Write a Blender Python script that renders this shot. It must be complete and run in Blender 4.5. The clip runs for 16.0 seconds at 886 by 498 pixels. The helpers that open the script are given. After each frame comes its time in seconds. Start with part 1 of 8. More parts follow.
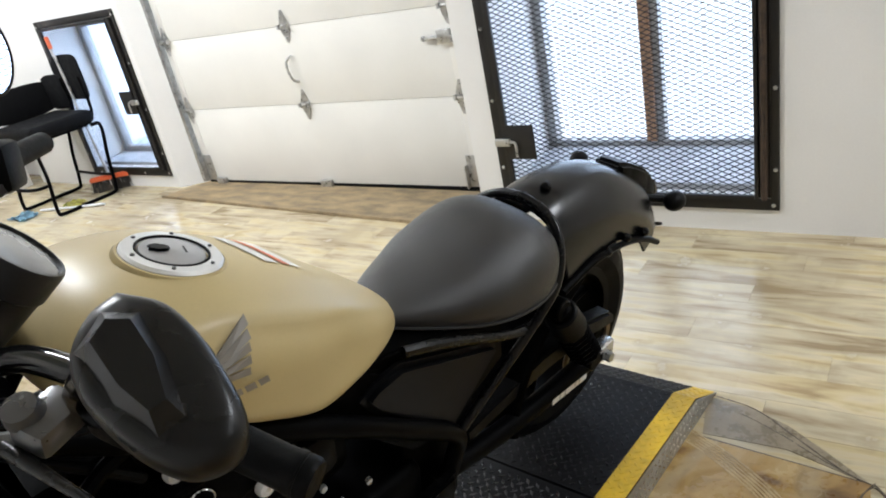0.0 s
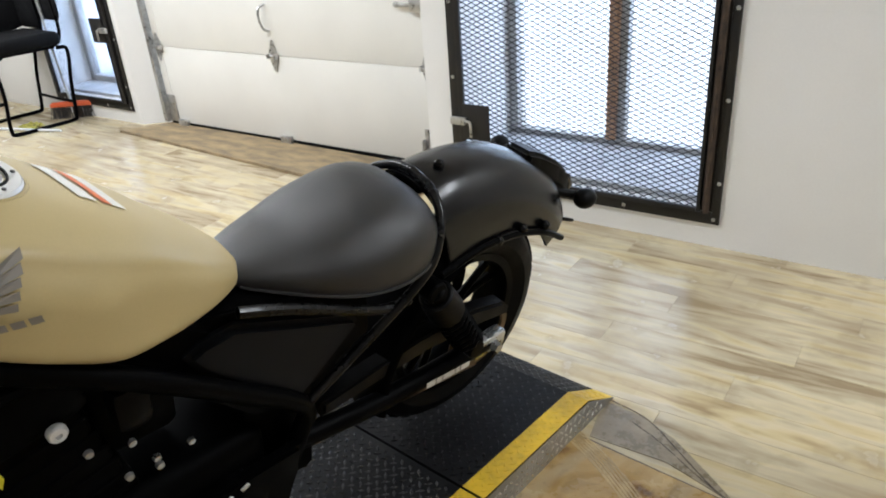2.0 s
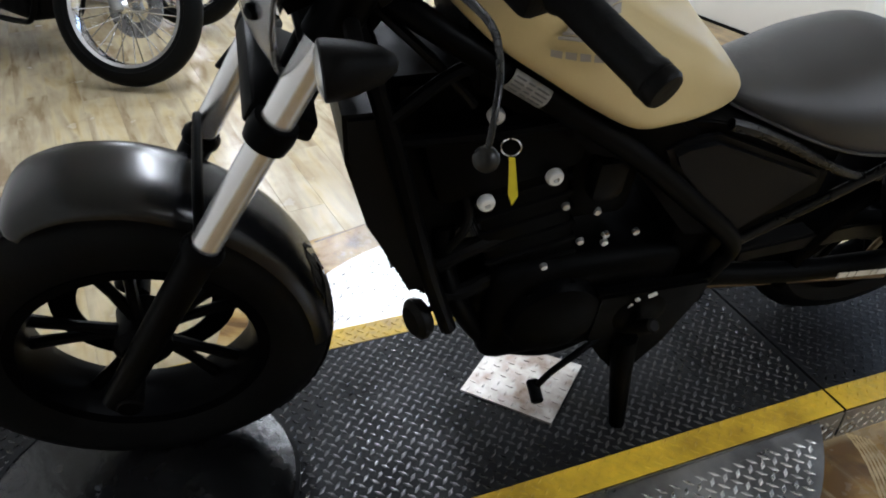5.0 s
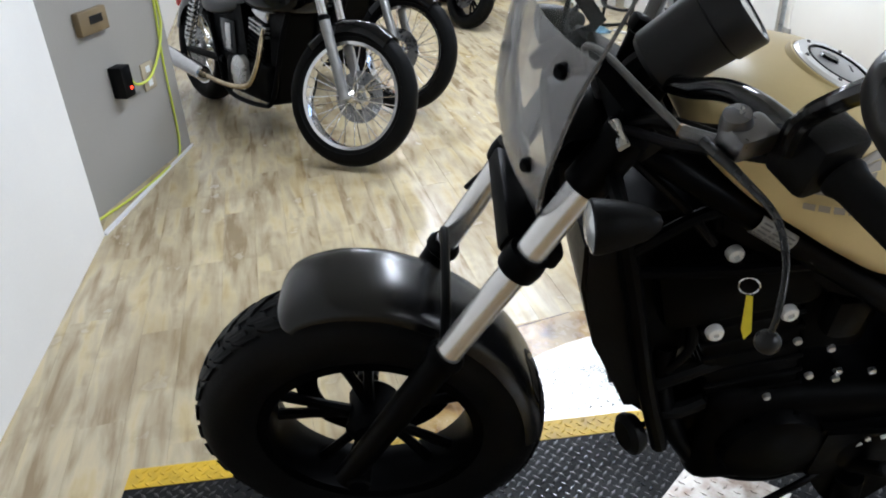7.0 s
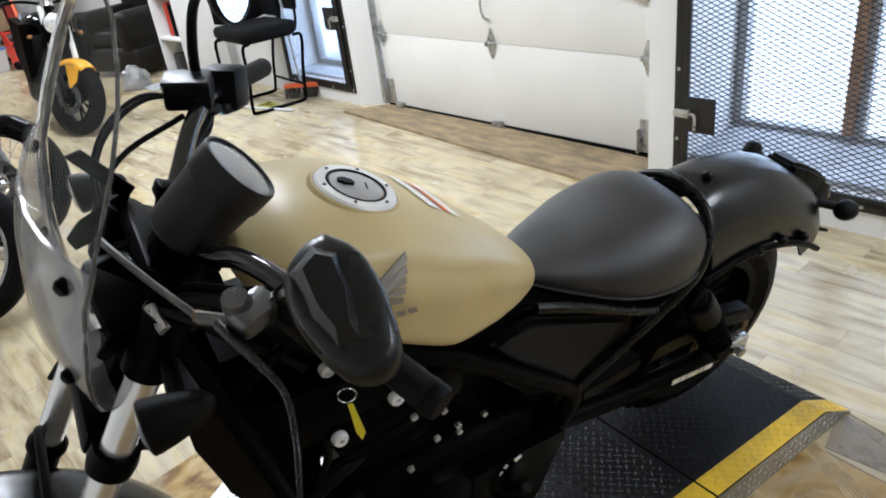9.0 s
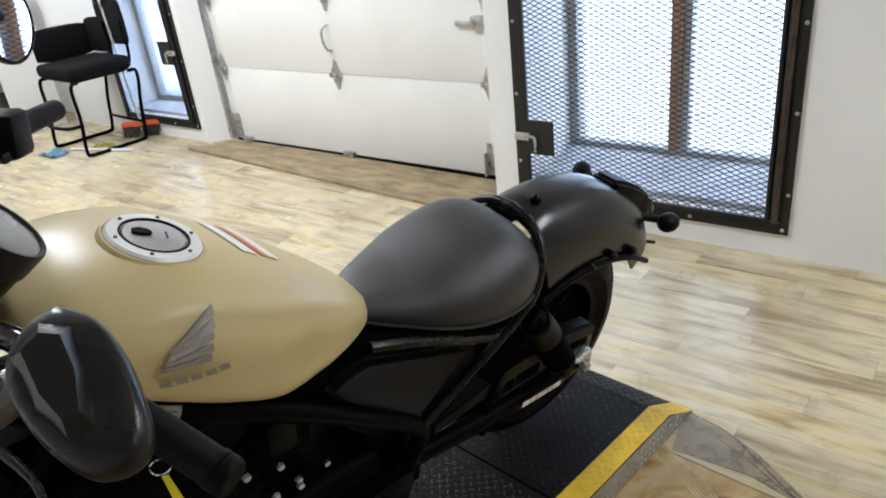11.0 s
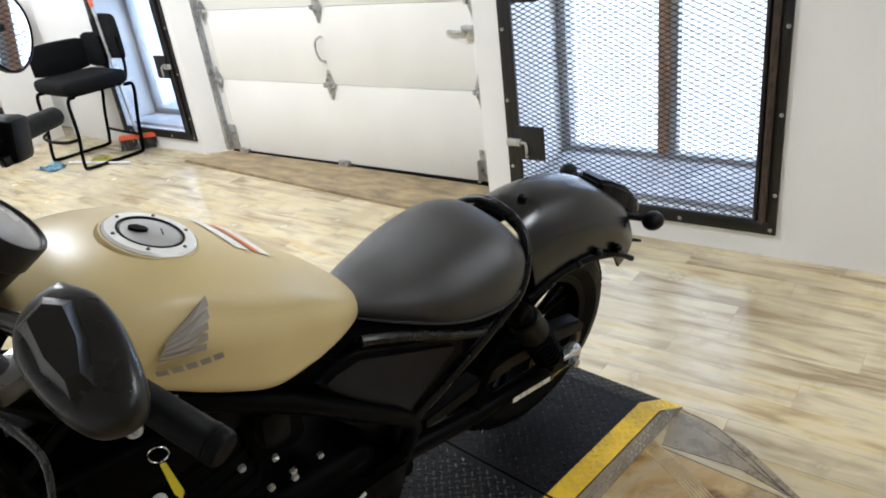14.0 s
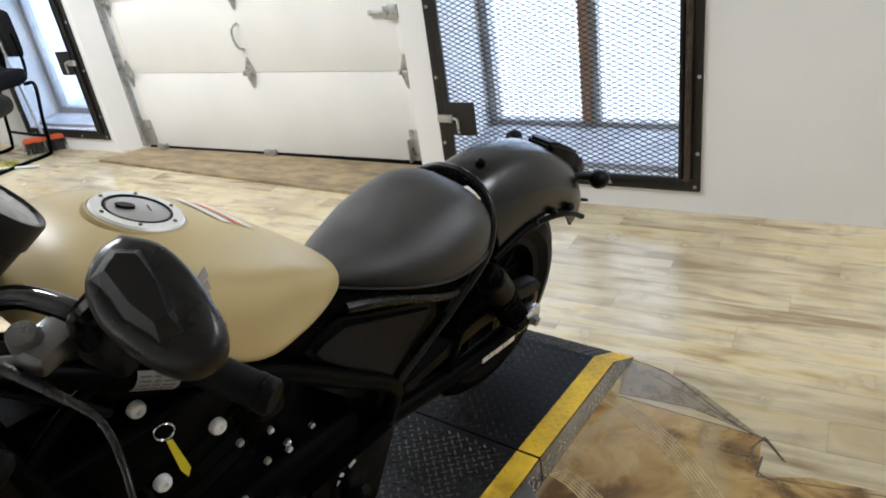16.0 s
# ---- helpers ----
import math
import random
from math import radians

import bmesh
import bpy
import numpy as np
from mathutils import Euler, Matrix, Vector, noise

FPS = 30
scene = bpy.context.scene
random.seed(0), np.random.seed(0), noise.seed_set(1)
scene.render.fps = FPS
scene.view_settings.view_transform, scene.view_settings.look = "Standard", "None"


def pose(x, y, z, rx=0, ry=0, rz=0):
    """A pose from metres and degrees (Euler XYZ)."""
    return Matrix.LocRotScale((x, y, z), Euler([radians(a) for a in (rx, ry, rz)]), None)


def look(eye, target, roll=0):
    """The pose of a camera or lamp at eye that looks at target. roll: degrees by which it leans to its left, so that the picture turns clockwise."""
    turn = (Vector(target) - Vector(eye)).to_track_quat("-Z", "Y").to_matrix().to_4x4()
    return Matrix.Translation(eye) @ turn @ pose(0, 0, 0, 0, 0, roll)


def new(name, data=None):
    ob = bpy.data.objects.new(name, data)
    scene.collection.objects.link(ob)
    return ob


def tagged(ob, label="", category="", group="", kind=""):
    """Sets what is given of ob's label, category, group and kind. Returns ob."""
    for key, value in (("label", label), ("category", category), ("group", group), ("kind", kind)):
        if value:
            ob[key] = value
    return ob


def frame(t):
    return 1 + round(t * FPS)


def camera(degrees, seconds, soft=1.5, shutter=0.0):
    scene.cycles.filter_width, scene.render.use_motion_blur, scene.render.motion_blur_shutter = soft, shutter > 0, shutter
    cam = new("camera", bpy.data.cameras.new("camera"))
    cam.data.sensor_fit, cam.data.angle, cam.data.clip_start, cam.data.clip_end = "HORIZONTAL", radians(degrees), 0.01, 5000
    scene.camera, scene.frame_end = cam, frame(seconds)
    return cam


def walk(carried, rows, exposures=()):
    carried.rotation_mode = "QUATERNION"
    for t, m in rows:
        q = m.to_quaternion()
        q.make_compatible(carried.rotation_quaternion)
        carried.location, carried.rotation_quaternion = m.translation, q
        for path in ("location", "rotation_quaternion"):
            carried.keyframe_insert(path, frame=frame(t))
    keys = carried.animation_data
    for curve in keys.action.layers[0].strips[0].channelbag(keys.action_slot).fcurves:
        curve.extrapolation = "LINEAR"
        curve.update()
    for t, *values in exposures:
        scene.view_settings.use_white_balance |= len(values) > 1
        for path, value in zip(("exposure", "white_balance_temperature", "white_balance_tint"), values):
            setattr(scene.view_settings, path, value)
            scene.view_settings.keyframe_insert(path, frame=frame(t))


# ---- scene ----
cam = camera(63.0, 16.0, soft=1.9)
PATH = [
    (0, (0.443, 0.356, 1.296), (-0.646, 1.818, 0.473), -12.2),
    (0.5, (0.536, 0.4, 1.31), (-0.607, 1.859, 0.556), -8.2),
    (1, (0.588, 0.494, 1.305), (-0.557, 1.955, 0.561), -5.6),
    (1.5, (0.577, 0.49, 1.274), (-0.508, 1.948, 0.439), -6.2),
    (2, (0.574, 0.485, 1.248), (-0.467, 1.945, 0.361), -4.2),
    (2.5, (0.57, 0.487, 1.21), (-0.451, 1.9, 0.229), -4.1),
    (3, (0.555, 0.473, 1.177), (-0.499, 1.82, 0.139), -4.9),
    (3.5, (0.537, 0.406, 1.174), (-0.678, 1.58, 0.104), -4.0),
    (4, (0.508, 0.339, 1.171), (-0.791, 1.398, 0.08), -1.8),
    (4.5, (0.483, 0.285, 1.162), (-0.879, 1.211, 0.028), 0.1),
    (5, (0.468, 0.232, 1.164), (-0.985, 1.013, 0.034), 1.0),
    (5.2, (0.464, 0.208, 1.166), (-1.031, 0.918, 0.044), 1.3),
    (7.3, (0.455, 0.144, 1.298), (-1.255, 0.526, 0.335), -3.0),
    (7.5, (0.457, 0.163, 1.326), (-1.243, 0.652, 0.394), -3.5),
    (7.7, (0.460, 0.187, 1.353), (-1.235, 0.786, 0.476), -4.4),
    (8, (0.464, 0.219, 1.374), (-1.185, 0.986, 0.54), -5.7),
    (8.5, (0.48, 0.275, 1.374), (-1.025, 1.269, 0.507), -7.6),
    (9, (0.499, 0.308, 1.36), (-0.881, 1.438, 0.455), -7.6),
    (9.5, (0.504, 0.338, 1.347), (-0.791, 1.563, 0.44), -8.0),
    (10, (0.51, 0.366, 1.342), (-0.684, 1.702, 0.454), -7.9),
    (10.2, (0.518, 0.372, 1.347), (-0.655, 1.731, 0.464), -7.5),
    (12.3, (0.52, 0.388, 1.348), (-0.593, 1.801, 0.473), -6.9),
    (12.5, (0.53, 0.375, 1.34), (-0.585, 1.788, 0.47), -7.2),
    (13, (0.538, 0.372, 1.341), (-0.579, 1.786, 0.475), -7.5),
    (13.5, (0.552, 0.363, 1.341), (-0.573, 1.776, 0.482), -7.5),
    (14, (0.56, 0.358, 1.342), (-0.576, 1.767, 0.49), -7.5),
    (14.5, (0.563, 0.359, 1.342), (-0.566, 1.772, 0.488), -7.6),
    (15, (0.554, 0.347, 1.339), (-0.562, 1.769, 0.485), -7.4),
    (15.5, (0.53, 0.31, 1.337), (-0.53, 1.772, 0.477), -7.7),
    (16, (0.504, 0.271, 1.331), (-0.44, 1.78, 0.419), -8.8),
]
walk(cam, [(t, look(eye, target, roll)) for t, eye, target, roll in PATH], exposures=[(0.0, 0.04, 6170, 10), (1.0, 0.22, 6170, 10), (1.5, 0.14, 6160, 10), (2.0, 0.0, 6130, 10), (2.5, 0.01, 6100, 10), (3.5, -0.27, 5990, 10), (5.0, -0.12, 5870, 10), (7.5, 0.0, 5760, 10), (9.5, -0.02, 5930, 10), (12.5, 0.01, 6030, 10), (14.0, 0.07, 6100, 10), (16.0, -0.02, 6120, 10)])

# ---- light ----
world = bpy.data.worlds.new("world")
scene.world = world
world.use_nodes = True
wn = world.node_tree
sky = wn.nodes.new("ShaderNodeTexSky")
sky.sky_type = 'NISHITA'
sky.sun_disc = False
sky.sun_elevation = radians(35)
sky.sun_rotation = radians(20)
wn.links.new(sky.outputs[0], wn.nodes["Background"].inputs[0])
wn.nodes["Background"].inputs[1].default_value = 0.1


def area(name, m, sx, sy, power, color):
    d = bpy.data.lights.new(name, 'AREA')
    d.shape, d.size, d.size_y, d.energy, d.color = 'RECTANGLE', sx, sy, power, color
    ob = new(name, d)
    ob.matrix_world = m
    return ob


# ---- materials ----
def mat(name, color, rough=0.5, metal=0.0, vary=0.15, scale=8.0, bump=0.0, fine=60.0, tint=None, coat=0.0, rvary=0.12, stretch=(1, 1, 1), spec=0.5):
    """A procedural surface: large stains and fine grain over a base colour, uneven gloss and a fine relief."""
    m = bpy.data.materials.new(name)
    m.use_nodes = True
    t = m.node_tree
    b = t.nodes["Principled BSDF"]
    b.inputs["Metallic"].default_value = metal
    b.inputs["Coat Weight"].default_value = coat
    b.inputs["Specular IOR Level"].default_value = spec
    co = t.nodes.new("ShaderNodeTexCoord")
    mp = t.nodes.new("ShaderNodeMapping")
    mp.inputs["Scale"].default_value = stretch
    t.links.new(co.outputs["Object"], mp.inputs[0])
    n1 = t.nodes.new("ShaderNodeTexNoise")
    n1.inputs["Scale"].default_value = scale
    n1.inputs["Detail"].default_value = 5
    n2 = t.nodes.new("ShaderNodeTexNoise")
    n2.inputs["Scale"].default_value = fine
    n2.inputs["Detail"].default_value = 3
    for n in (n1, n2):
        t.links.new(mp.outputs[0], n.inputs["Vector"])
    mix = t.nodes.new("ShaderNodeMix")
    mix.data_type = 'RGBA'
    dark = tint or tuple(c * (1 - vary) for c in color)
    light = tuple(min(1, c * (1 + vary * 0.6)) for c in color)
    mix.inputs["A"].default_value = (*dark, 1)
    mix.inputs["B"].default_value = (*light, 1)
    add = t.nodes.new("ShaderNodeMath")
    add.operation = 'MULTIPLY_ADD'
    add.inputs[1].default_value = 0.3
    t.links.new(n2.outputs["Fac"], add.inputs[0])
    sub = t.nodes.new("ShaderNodeMath")
    sub.operation = 'SUBTRACT'
    sub.inputs[1].default_value = 0.15
    t.links.new(n1.outputs["Fac"], sub.inputs[0])
    t.links.new(sub.outputs[0], add.inputs[2])
    ramp = t.nodes.new("ShaderNodeMapRange")
    ramp.inputs["From Min"].default_value, ramp.inputs["From Max"].default_value = 0.3, 0.7
    t.links.new(add.outputs[0], ramp.inputs[0])
    t.links.new(ramp.outputs[0], mix.inputs["Factor"])
    t.links.new(mix.outputs["Result"], b.inputs["Base Color"])
    rr = t.nodes.new("ShaderNodeMapRange")
    rr.inputs["To Min"].default_value, rr.inputs["To Max"].default_value = max(0.02, rough - rvary), min(1, rough + rvary)
    t.links.new(ramp.outputs[0], rr.inputs[0])
    t.links.new(rr.outputs[0], b.inputs["Roughness"])
    if bump:
        bp = t.nodes.new("ShaderNodeBump")
        bp.inputs["Strength"].default_value = bump
        bp.inputs["Distance"].default_value = 0.002
        t.links.new(n2.outputs["Fac"], bp.inputs["Height"])
        t.links.new(bp.outputs[0], b.inputs["Normal"])
    return m


def glass(name, color, rough=0.02, ior=1.45, alpha=None):
    m = bpy.data.materials.new(name)
    m.use_nodes = True
    t = m.node_tree
    b = t.nodes["Principled BSDF"]
    b.inputs["Base Color"].default_value = (*color, 1)
    b.inputs["Roughness"].default_value = rough
    b.inputs["IOR"].default_value = ior
    if alpha is None:
        b.inputs["Transmission Weight"].default_value = 1.0
    else:
        b.inputs["Alpha"].default_value = alpha
    return m


def glow(name, color, strength):
    m = bpy.data.materials.new(name)
    m.use_nodes = True
    t = m.node_tree
    t.nodes.remove(t.nodes["Principled BSDF"])
    e = t.nodes.new("ShaderNodeEmission")
    e.inputs[0].default_value, e.inputs[1].default_value = (*color, 1), strength
    t.links.new(e.outputs[0], t.nodes["Material Output"].inputs[0])
    return m


def plank_mat():
    """Printed vinyl planks: long pale and brown streaks, each plank shifted by its own random value."""
    m = mat("vinyl plank", (0.5, 0.4, 0.24), 0.3)
    t = m.node_tree
    b = t.nodes["Principled BSDF"]
    info = t.nodes.new("ShaderNodeObjectInfo")
    co = t.nodes.new("ShaderNodeNewGeometry")
    off = t.nodes.new("ShaderNodeVectorMath")
    off.operation = 'SCALE'
    off.inputs[3].default_value = 37.0
    cmb = t.nodes.new("ShaderNodeCombineXYZ")
    both = t.nodes.new("ShaderNodeMath")
    t.links.new(info.outputs["Random"], both.inputs[0])
    t.links.new(co.outputs["Random Per Island"], both.inputs[1])
    rand = t.nodes.new("ShaderNodeMath")
    rand.operation = 'FRACT'
    t.links.new(both.outputs[0], rand.inputs[0])
    for k in range(3):
        t.links.new(rand.outputs[0], cmb.inputs[k])
    t.links.new(cmb.outputs[0], off.inputs[0])
    ad = t.nodes.new("ShaderNodeVectorMath")
    t.links.new(co.outputs["Position"], ad.inputs[0])
    t.links.new(off.outputs[0], ad.inputs[1])
    sc = t.nodes.new("ShaderNodeMapping")
    sc.inputs["Scale"].default_value = (1.0, 5.5, 1.0)
    t.links.new(ad.outputs[0], sc.inputs[0])
    n1 = t.nodes.new("ShaderNodeTexNoise")
    n1.inputs["Scale"].default_value, n1.inputs["Detail"].default_value, n1.inputs["Distortion"].default_value = 2.6, 5, 0.5
    t.links.new(sc.outputs[0], n1.inputs["Vector"])
    sc2 = t.nodes.new("ShaderNodeMapping")
    sc2.inputs["Scale"].default_value = (3.2, 26.0, 1.0)
    t.links.new(ad.outputs[0], sc2.inputs[0])
    n2 = t.nodes.new("ShaderNodeTexNoise")
    n2.inputs["Scale"].default_value, n2.inputs["Detail"].default_value = 2.0, 6
    t.links.new(sc2.outputs[0], n2.inputs["Vector"])
    cr = t.nodes.new("ShaderNodeValToRGB")
    e = cr.color_ramp.elements
    e[0].position, e[0].color = 0.27, (0.29, 0.225, 0.142, 1)
    e[1].position, e[1].color = 0.76, (0.33, 0.25, 0.145, 1)
    for pos, col in ((0.36, (0.42, 0.355, 0.255, 1)), (0.45, (0.51, 0.45, 0.34, 1)), (0.53, (0.585, 0.51, 0.36, 1)), (0.60, (0.56, 0.47, 0.30, 1)), (0.67, (0.49, 0.40, 0.245, 1))):
        e.new(pos).color = col
    s2 = t.nodes.new("ShaderNodeMath")
    s2.operation = 'MULTIPLY_ADD'
    s2.inputs[1].default_value, s2.inputs[2].default_value = 1.05, -0.135
    t.links.new(n1.outputs["Fac"], s2.inputs[0])
    mx = t.nodes.new("ShaderNodeMath")
    mx.operation = 'MULTIPLY_ADD'
    mx.inputs[1].default_value = 0.25
    t.links.new(n2.outputs["Fac"], mx.inputs[0])
    t.links.new(s2.outputs[0], mx.inputs[2])
    s3 = t.nodes.new("ShaderNodeMath")
    s3.operation = 'MULTIPLY_ADD'
    s3.inputs[1].default_value = 0.13
    t.links.new(rand.outputs[0], s3.inputs[0])
    t.links.new(mx.outputs[0], s3.inputs[2])
    s4 = t.nodes.new("ShaderNodeMath")
    s4.operation = 'SUBTRACT'
    s4.inputs[1].default_value = 0.10
    t.links.new(s3.outputs[0], s4.inputs[0])
    t.links.new(s4.outputs[0], cr.inputs[0])
    # trodden grime and yellowed patches that run across the planks
    gn = t.nodes.new("ShaderNodeTexNoise")
    gn.inputs["Scale"].default_value, gn.inputs["Detail"].default_value, gn.inputs["Distortion"].default_value = 1.7, 7, 0.8
    t.links.new(co.outputs["Position"], gn.inputs["Vector"])
    gr = t.nodes.new("ShaderNodeMapRange")
    gr.inputs["From Min"].default_value, gr.inputs["From Max"].default_value, gr.inputs["To Max"].default_value = 0.45, 0.72, 0.6
    t.links.new(gn.outputs["Fac"], gr.inputs[0])
    gm = t.nodes.new("ShaderNodeMix")
    gm.data_type = 'RGBA'
    gm.inputs["B"].default_value = (0.28, 0.215, 0.125, 1)
    t.links.new(gr.outputs[0], gm.inputs["Factor"])
    t.links.new(cr.outputs[0], gm.inputs["A"])
    fn = t.nodes.new("ShaderNodeTexNoise")
    fn.inputs["Scale"].default_value, fn.inputs["Detail"].default_value = 9.0, 8
    t.links.new(co.outputs["Position"], fn.inputs["Vector"])
    fr = t.nodes.new("ShaderNodeMapRange")
    fr.inputs["From Min"].default_value, fr.inputs["From Max"].default_value, fr.inputs["To Max"].default_value = 0.56, 0.74, 0.5
    t.links.new(fn.outputs["Fac"], fr.inputs[0])
    fm = t.nodes.new("ShaderNodeMix")
    fm.data_type = 'RGBA'
    fm.inputs["B"].default_value = (0.24, 0.19, 0.12, 1)
    t.links.new(fr.outputs[0], fm.inputs["Factor"])
    t.links.new(gm.outputs["Result"], fm.inputs["A"])
    # the printed staves within each plank
    st = t.nodes.new("ShaderNodeTexBrick")
    st.inputs["Scale"].default_value = 1.0
    st.inputs["Mortar Size"].default_value = 0.0
    st.inputs["Brick Width"].default_value, st.inputs["Row Height"].default_value = 0.31, 0.059
    st.inputs["Color1"].default_value = (0.93, 0.90, 0.80, 1)
    st.inputs["Color2"].default_value = (1.0, 0.975, 0.89, 1)
    st.offset = 0.37
    t.links.new(ad.outputs[0], st.inputs["Vector"])
    sm = t.nodes.new("ShaderNodeMix")
    sm.data_type = 'RGBA'
    sm.blend_type = 'MULTIPLY'
    sm.inputs["Factor"].default_value = 1.0
    t.links.new(fm.outputs["Result"], sm.inputs["A"])
    t.links.new(st.outputs["Color"], sm.inputs["B"])
    t.links.new(sm.outputs["Result"], b.inputs["Base Color"])
    b.inputs["Roughness"].default_value = 0.25
    for l in list(t.links):
        if l.to_socket == b.inputs["Roughness"]:
            t.links.remove(l)
    rr = t.nodes.new("ShaderNodeMapRange")
    rr.inputs["To Min"].default_value, rr.inputs["To Max"].default_value = 0.14, 0.34
    t.links.new(fn.outputs["Fac"], rr.inputs[0])
    t.links.new(rr.outputs[0], b.inputs["Roughness"])
    bp = t.nodes.new("ShaderNodeBump")
    bp.inputs["Strength"].default_value, bp.inputs["Distance"].default_value = 0.12, 0.001
    t.links.new(n2.outputs["Fac"], bp.inputs["Height"])
    t.links.new(bp.outputs[0], b.inputs["Normal"])
    return m


def patch_mat():
    """Old vinyl sheet: orange-brown print with swirled stains, pale arced scrapes and dark grime."""
    m = mat("stained tan vinyl sheet", (0.4, 0.26, 0.12), 0.24, rvary=0.12, scale=5.0, fine=60, bump=0.15)
    t = m.node_tree
    b = t.nodes["Principled BSDF"]
    co = t.nodes.new("ShaderNodeNewGeometry")

    def noise_node(scale, detail, distort, vec):
        n = t.nodes.new("ShaderNodeTexNoise")
        n.inputs["Scale"].default_value, n.inputs["Detail"].default_value, n.inputs["Distortion"].default_value = scale, detail, distort
        t.links.new(vec, n.inputs["Vector"])
        return n.outputs["Fac"]

    def layer(below, fac, color, lo, hi, top):
        r = t.nodes.new("ShaderNodeMapRange")
        r.inputs["From Min"].default_value, r.inputs["From Max"].default_value, r.inputs["To Max"].default_value = lo, hi, top
        t.links.new(fac, r.inputs[0])
        mx = t.nodes.new("ShaderNodeMix")
        mx.data_type = 'RGBA'
        mx.inputs["B"].default_value = (*color, 1)
        t.links.new(r.outputs[0], mx.inputs["Factor"])
        t.links.new(below, mx.inputs["A"])
        return mx.outputs["Result"]

    pos = co.outputs["Position"]
    cr = t.nodes.new("ShaderNodeValToRGB")
    e = cr.color_ramp.elements
    e[0].position, e[0].color = 0.34, (0.13, 0.068, 0.020, 1)
    e[1].position, e[1].color = 0.68, (0.48, 0.345, 0.16, 1)
    for p, c in ((0.45, (0.26, 0.150, 0.046, 1)), (0.52, (0.36, 0.228, 0.075, 1)), (0.60, (0.43, 0.29, 0.11, 1))):
        e.new(p).color = c
    t.links.new(noise_node(4.2, 9, 2.4, pos), cr.inputs[0])
    # arcs scraped by turning tyres
    wv = t.nodes.new("ShaderNodeTexWave")
    wv.wave_type = 'RINGS'
    wv.rings_direction = 'Z'
    wv.inputs["Scale"].default_value, wv.inputs["Distortion"].default_value, wv.inputs["Detail"].default_value, wv.inputs["Detail Scale"].default_value = 1.1, 5.0, 4.0, 1.2
    sh = t.nodes.new("ShaderNodeMapping")
    sh.inputs["Location"].default_value = (0.9, -1.9, 0)
    t.links.new(pos, sh.inputs[0])
    t.links.new(sh.outputs[0], wv.inputs["Vector"])
    out = layer(cr.outputs[0], wv.outputs["Fac"], (0.42, 0.33, 0.19), 0.86, 0.99, 0.6)
    mp = t.nodes.new("ShaderNodeMapping")
    mp.inputs["Rotation"].default_value = (0, 0, radians(-38))
    mp.inputs["Scale"].default_value = (1.2, 9.0, 1)
    t.links.new(pos, mp.inputs[0])
    out = layer(out, noise_node(1.8, 8, 0.8, mp.outputs[0]), (0.40, 0.31, 0.18), 0.60, 0.72, 0.55)
    out = layer(out, noise_node(11.0, 7, 1.4, pos), (0.07, 0.040, 0.016), 0.57, 0.72, 0.65)
    t.links.new(out, b.inputs["Base Color"])
    return m


M_WALL = mat("white wall paint", (0.80, 0.79, 0.77), 0.55, vary=0.05, scale=1.6, bump=0.15, fine=120)
# the partition's grey is lowered to hold the shade that falls on it
M_SHADEDWALL = mat("grey wall paint darkened for shade", (0.31, 0.297, 0.275), 0.6, vary=0.07, scale=2.0, bump=0.2, fine=90)
M_CEIL = mat("ceiling paint", (0.78, 0.78, 0.76), 0.8, vary=0.06, scale=2.0)
M_PLANK = plank_mat()
M_JOINT = mat("dark plank joint", (0.22, 0.17, 0.11), 0.7)
M_PATCH = patch_mat()
M_PLY = mat("plywood", (0.29, 0.215, 0.12), 0.6, vary=0.55, scale=7, fine=70, bump=0.3, stretch=(1, 2.5, 1))
M_DOOR = mat("white door steel", (0.78, 0.765, 0.72), 0.42, vary=0.04, scale=3.0, bump=0.08, fine=200)
M_GALV = mat("galvanised steel", (0.55, 0.55, 0.54), 0.38, 0.85, vary=0.3, scale=30, fine=120)
M_BLACKIRON = mat("black painted iron", (0.010, 0.010, 0.0105), 0.42, 0.1, vary=0.5, scale=9, fine=70, bump=0.3, spec=0.4, tint=(0.020, 0.017, 0.014))
M_MESH = mat("dark expanded steel", (0.022, 0.022, 0.025), 0.5, 0.3, vary=0.3, scale=20)
M_WOODFRAME = mat("brown window wood", (0.40, 0.22, 0.12), 0.6, vary=0.35, scale=7, bump=0.2, stretch=(8, 8, 1))
M_SILL = mat("dusty sill", (0.55, 0.56, 0.58), 0.8, vary=0.25, scale=9, bump=0.2)
M_ALU = mat("grey window metal", (0.42, 0.41, 0.40), 0.5, 0.4, vary=0.2, scale=12)
M_GLASS = glass("window pane", (0.9, 0.95, 1.0), 0.02, alpha=0.12)
M_SKYCARD = glow("bright sky", (0.82, 0.91, 1.0), 2.6)
M_BLACKPLATE = mat("worn black diamond plate", (0.010, 0.010, 0.0105), 0.48, 0.1, spec=0.08, vary=0.6, scale=5, fine=40, bump=0.25, tint=(0.012, 0.012, 0.013))
M_TREAD = mat("rubbed tread bars", (0.080, 0.080, 0.081), 0.28, 0.9, vary=0.55, scale=6, fine=50)
# darker copy of the bars puts the tail ramp's shade into their colour
M_TREADSHADE = mat("shade-dark tread bars", (0.011, 0.011, 0.012), 0.32, 0.3, spec=0.2, vary=0.5, scale=6, fine=50)
M_CRACK = mat("dirt in the floor cracks", (0.09, 0.07, 0.05), 0.8, vary=0.4, scale=30)
M_SCUFF = mat("rubbed pale vinyl", (0.47, 0.345, 0.165), 0.3, vary=0.35, scale=14, fine=120)
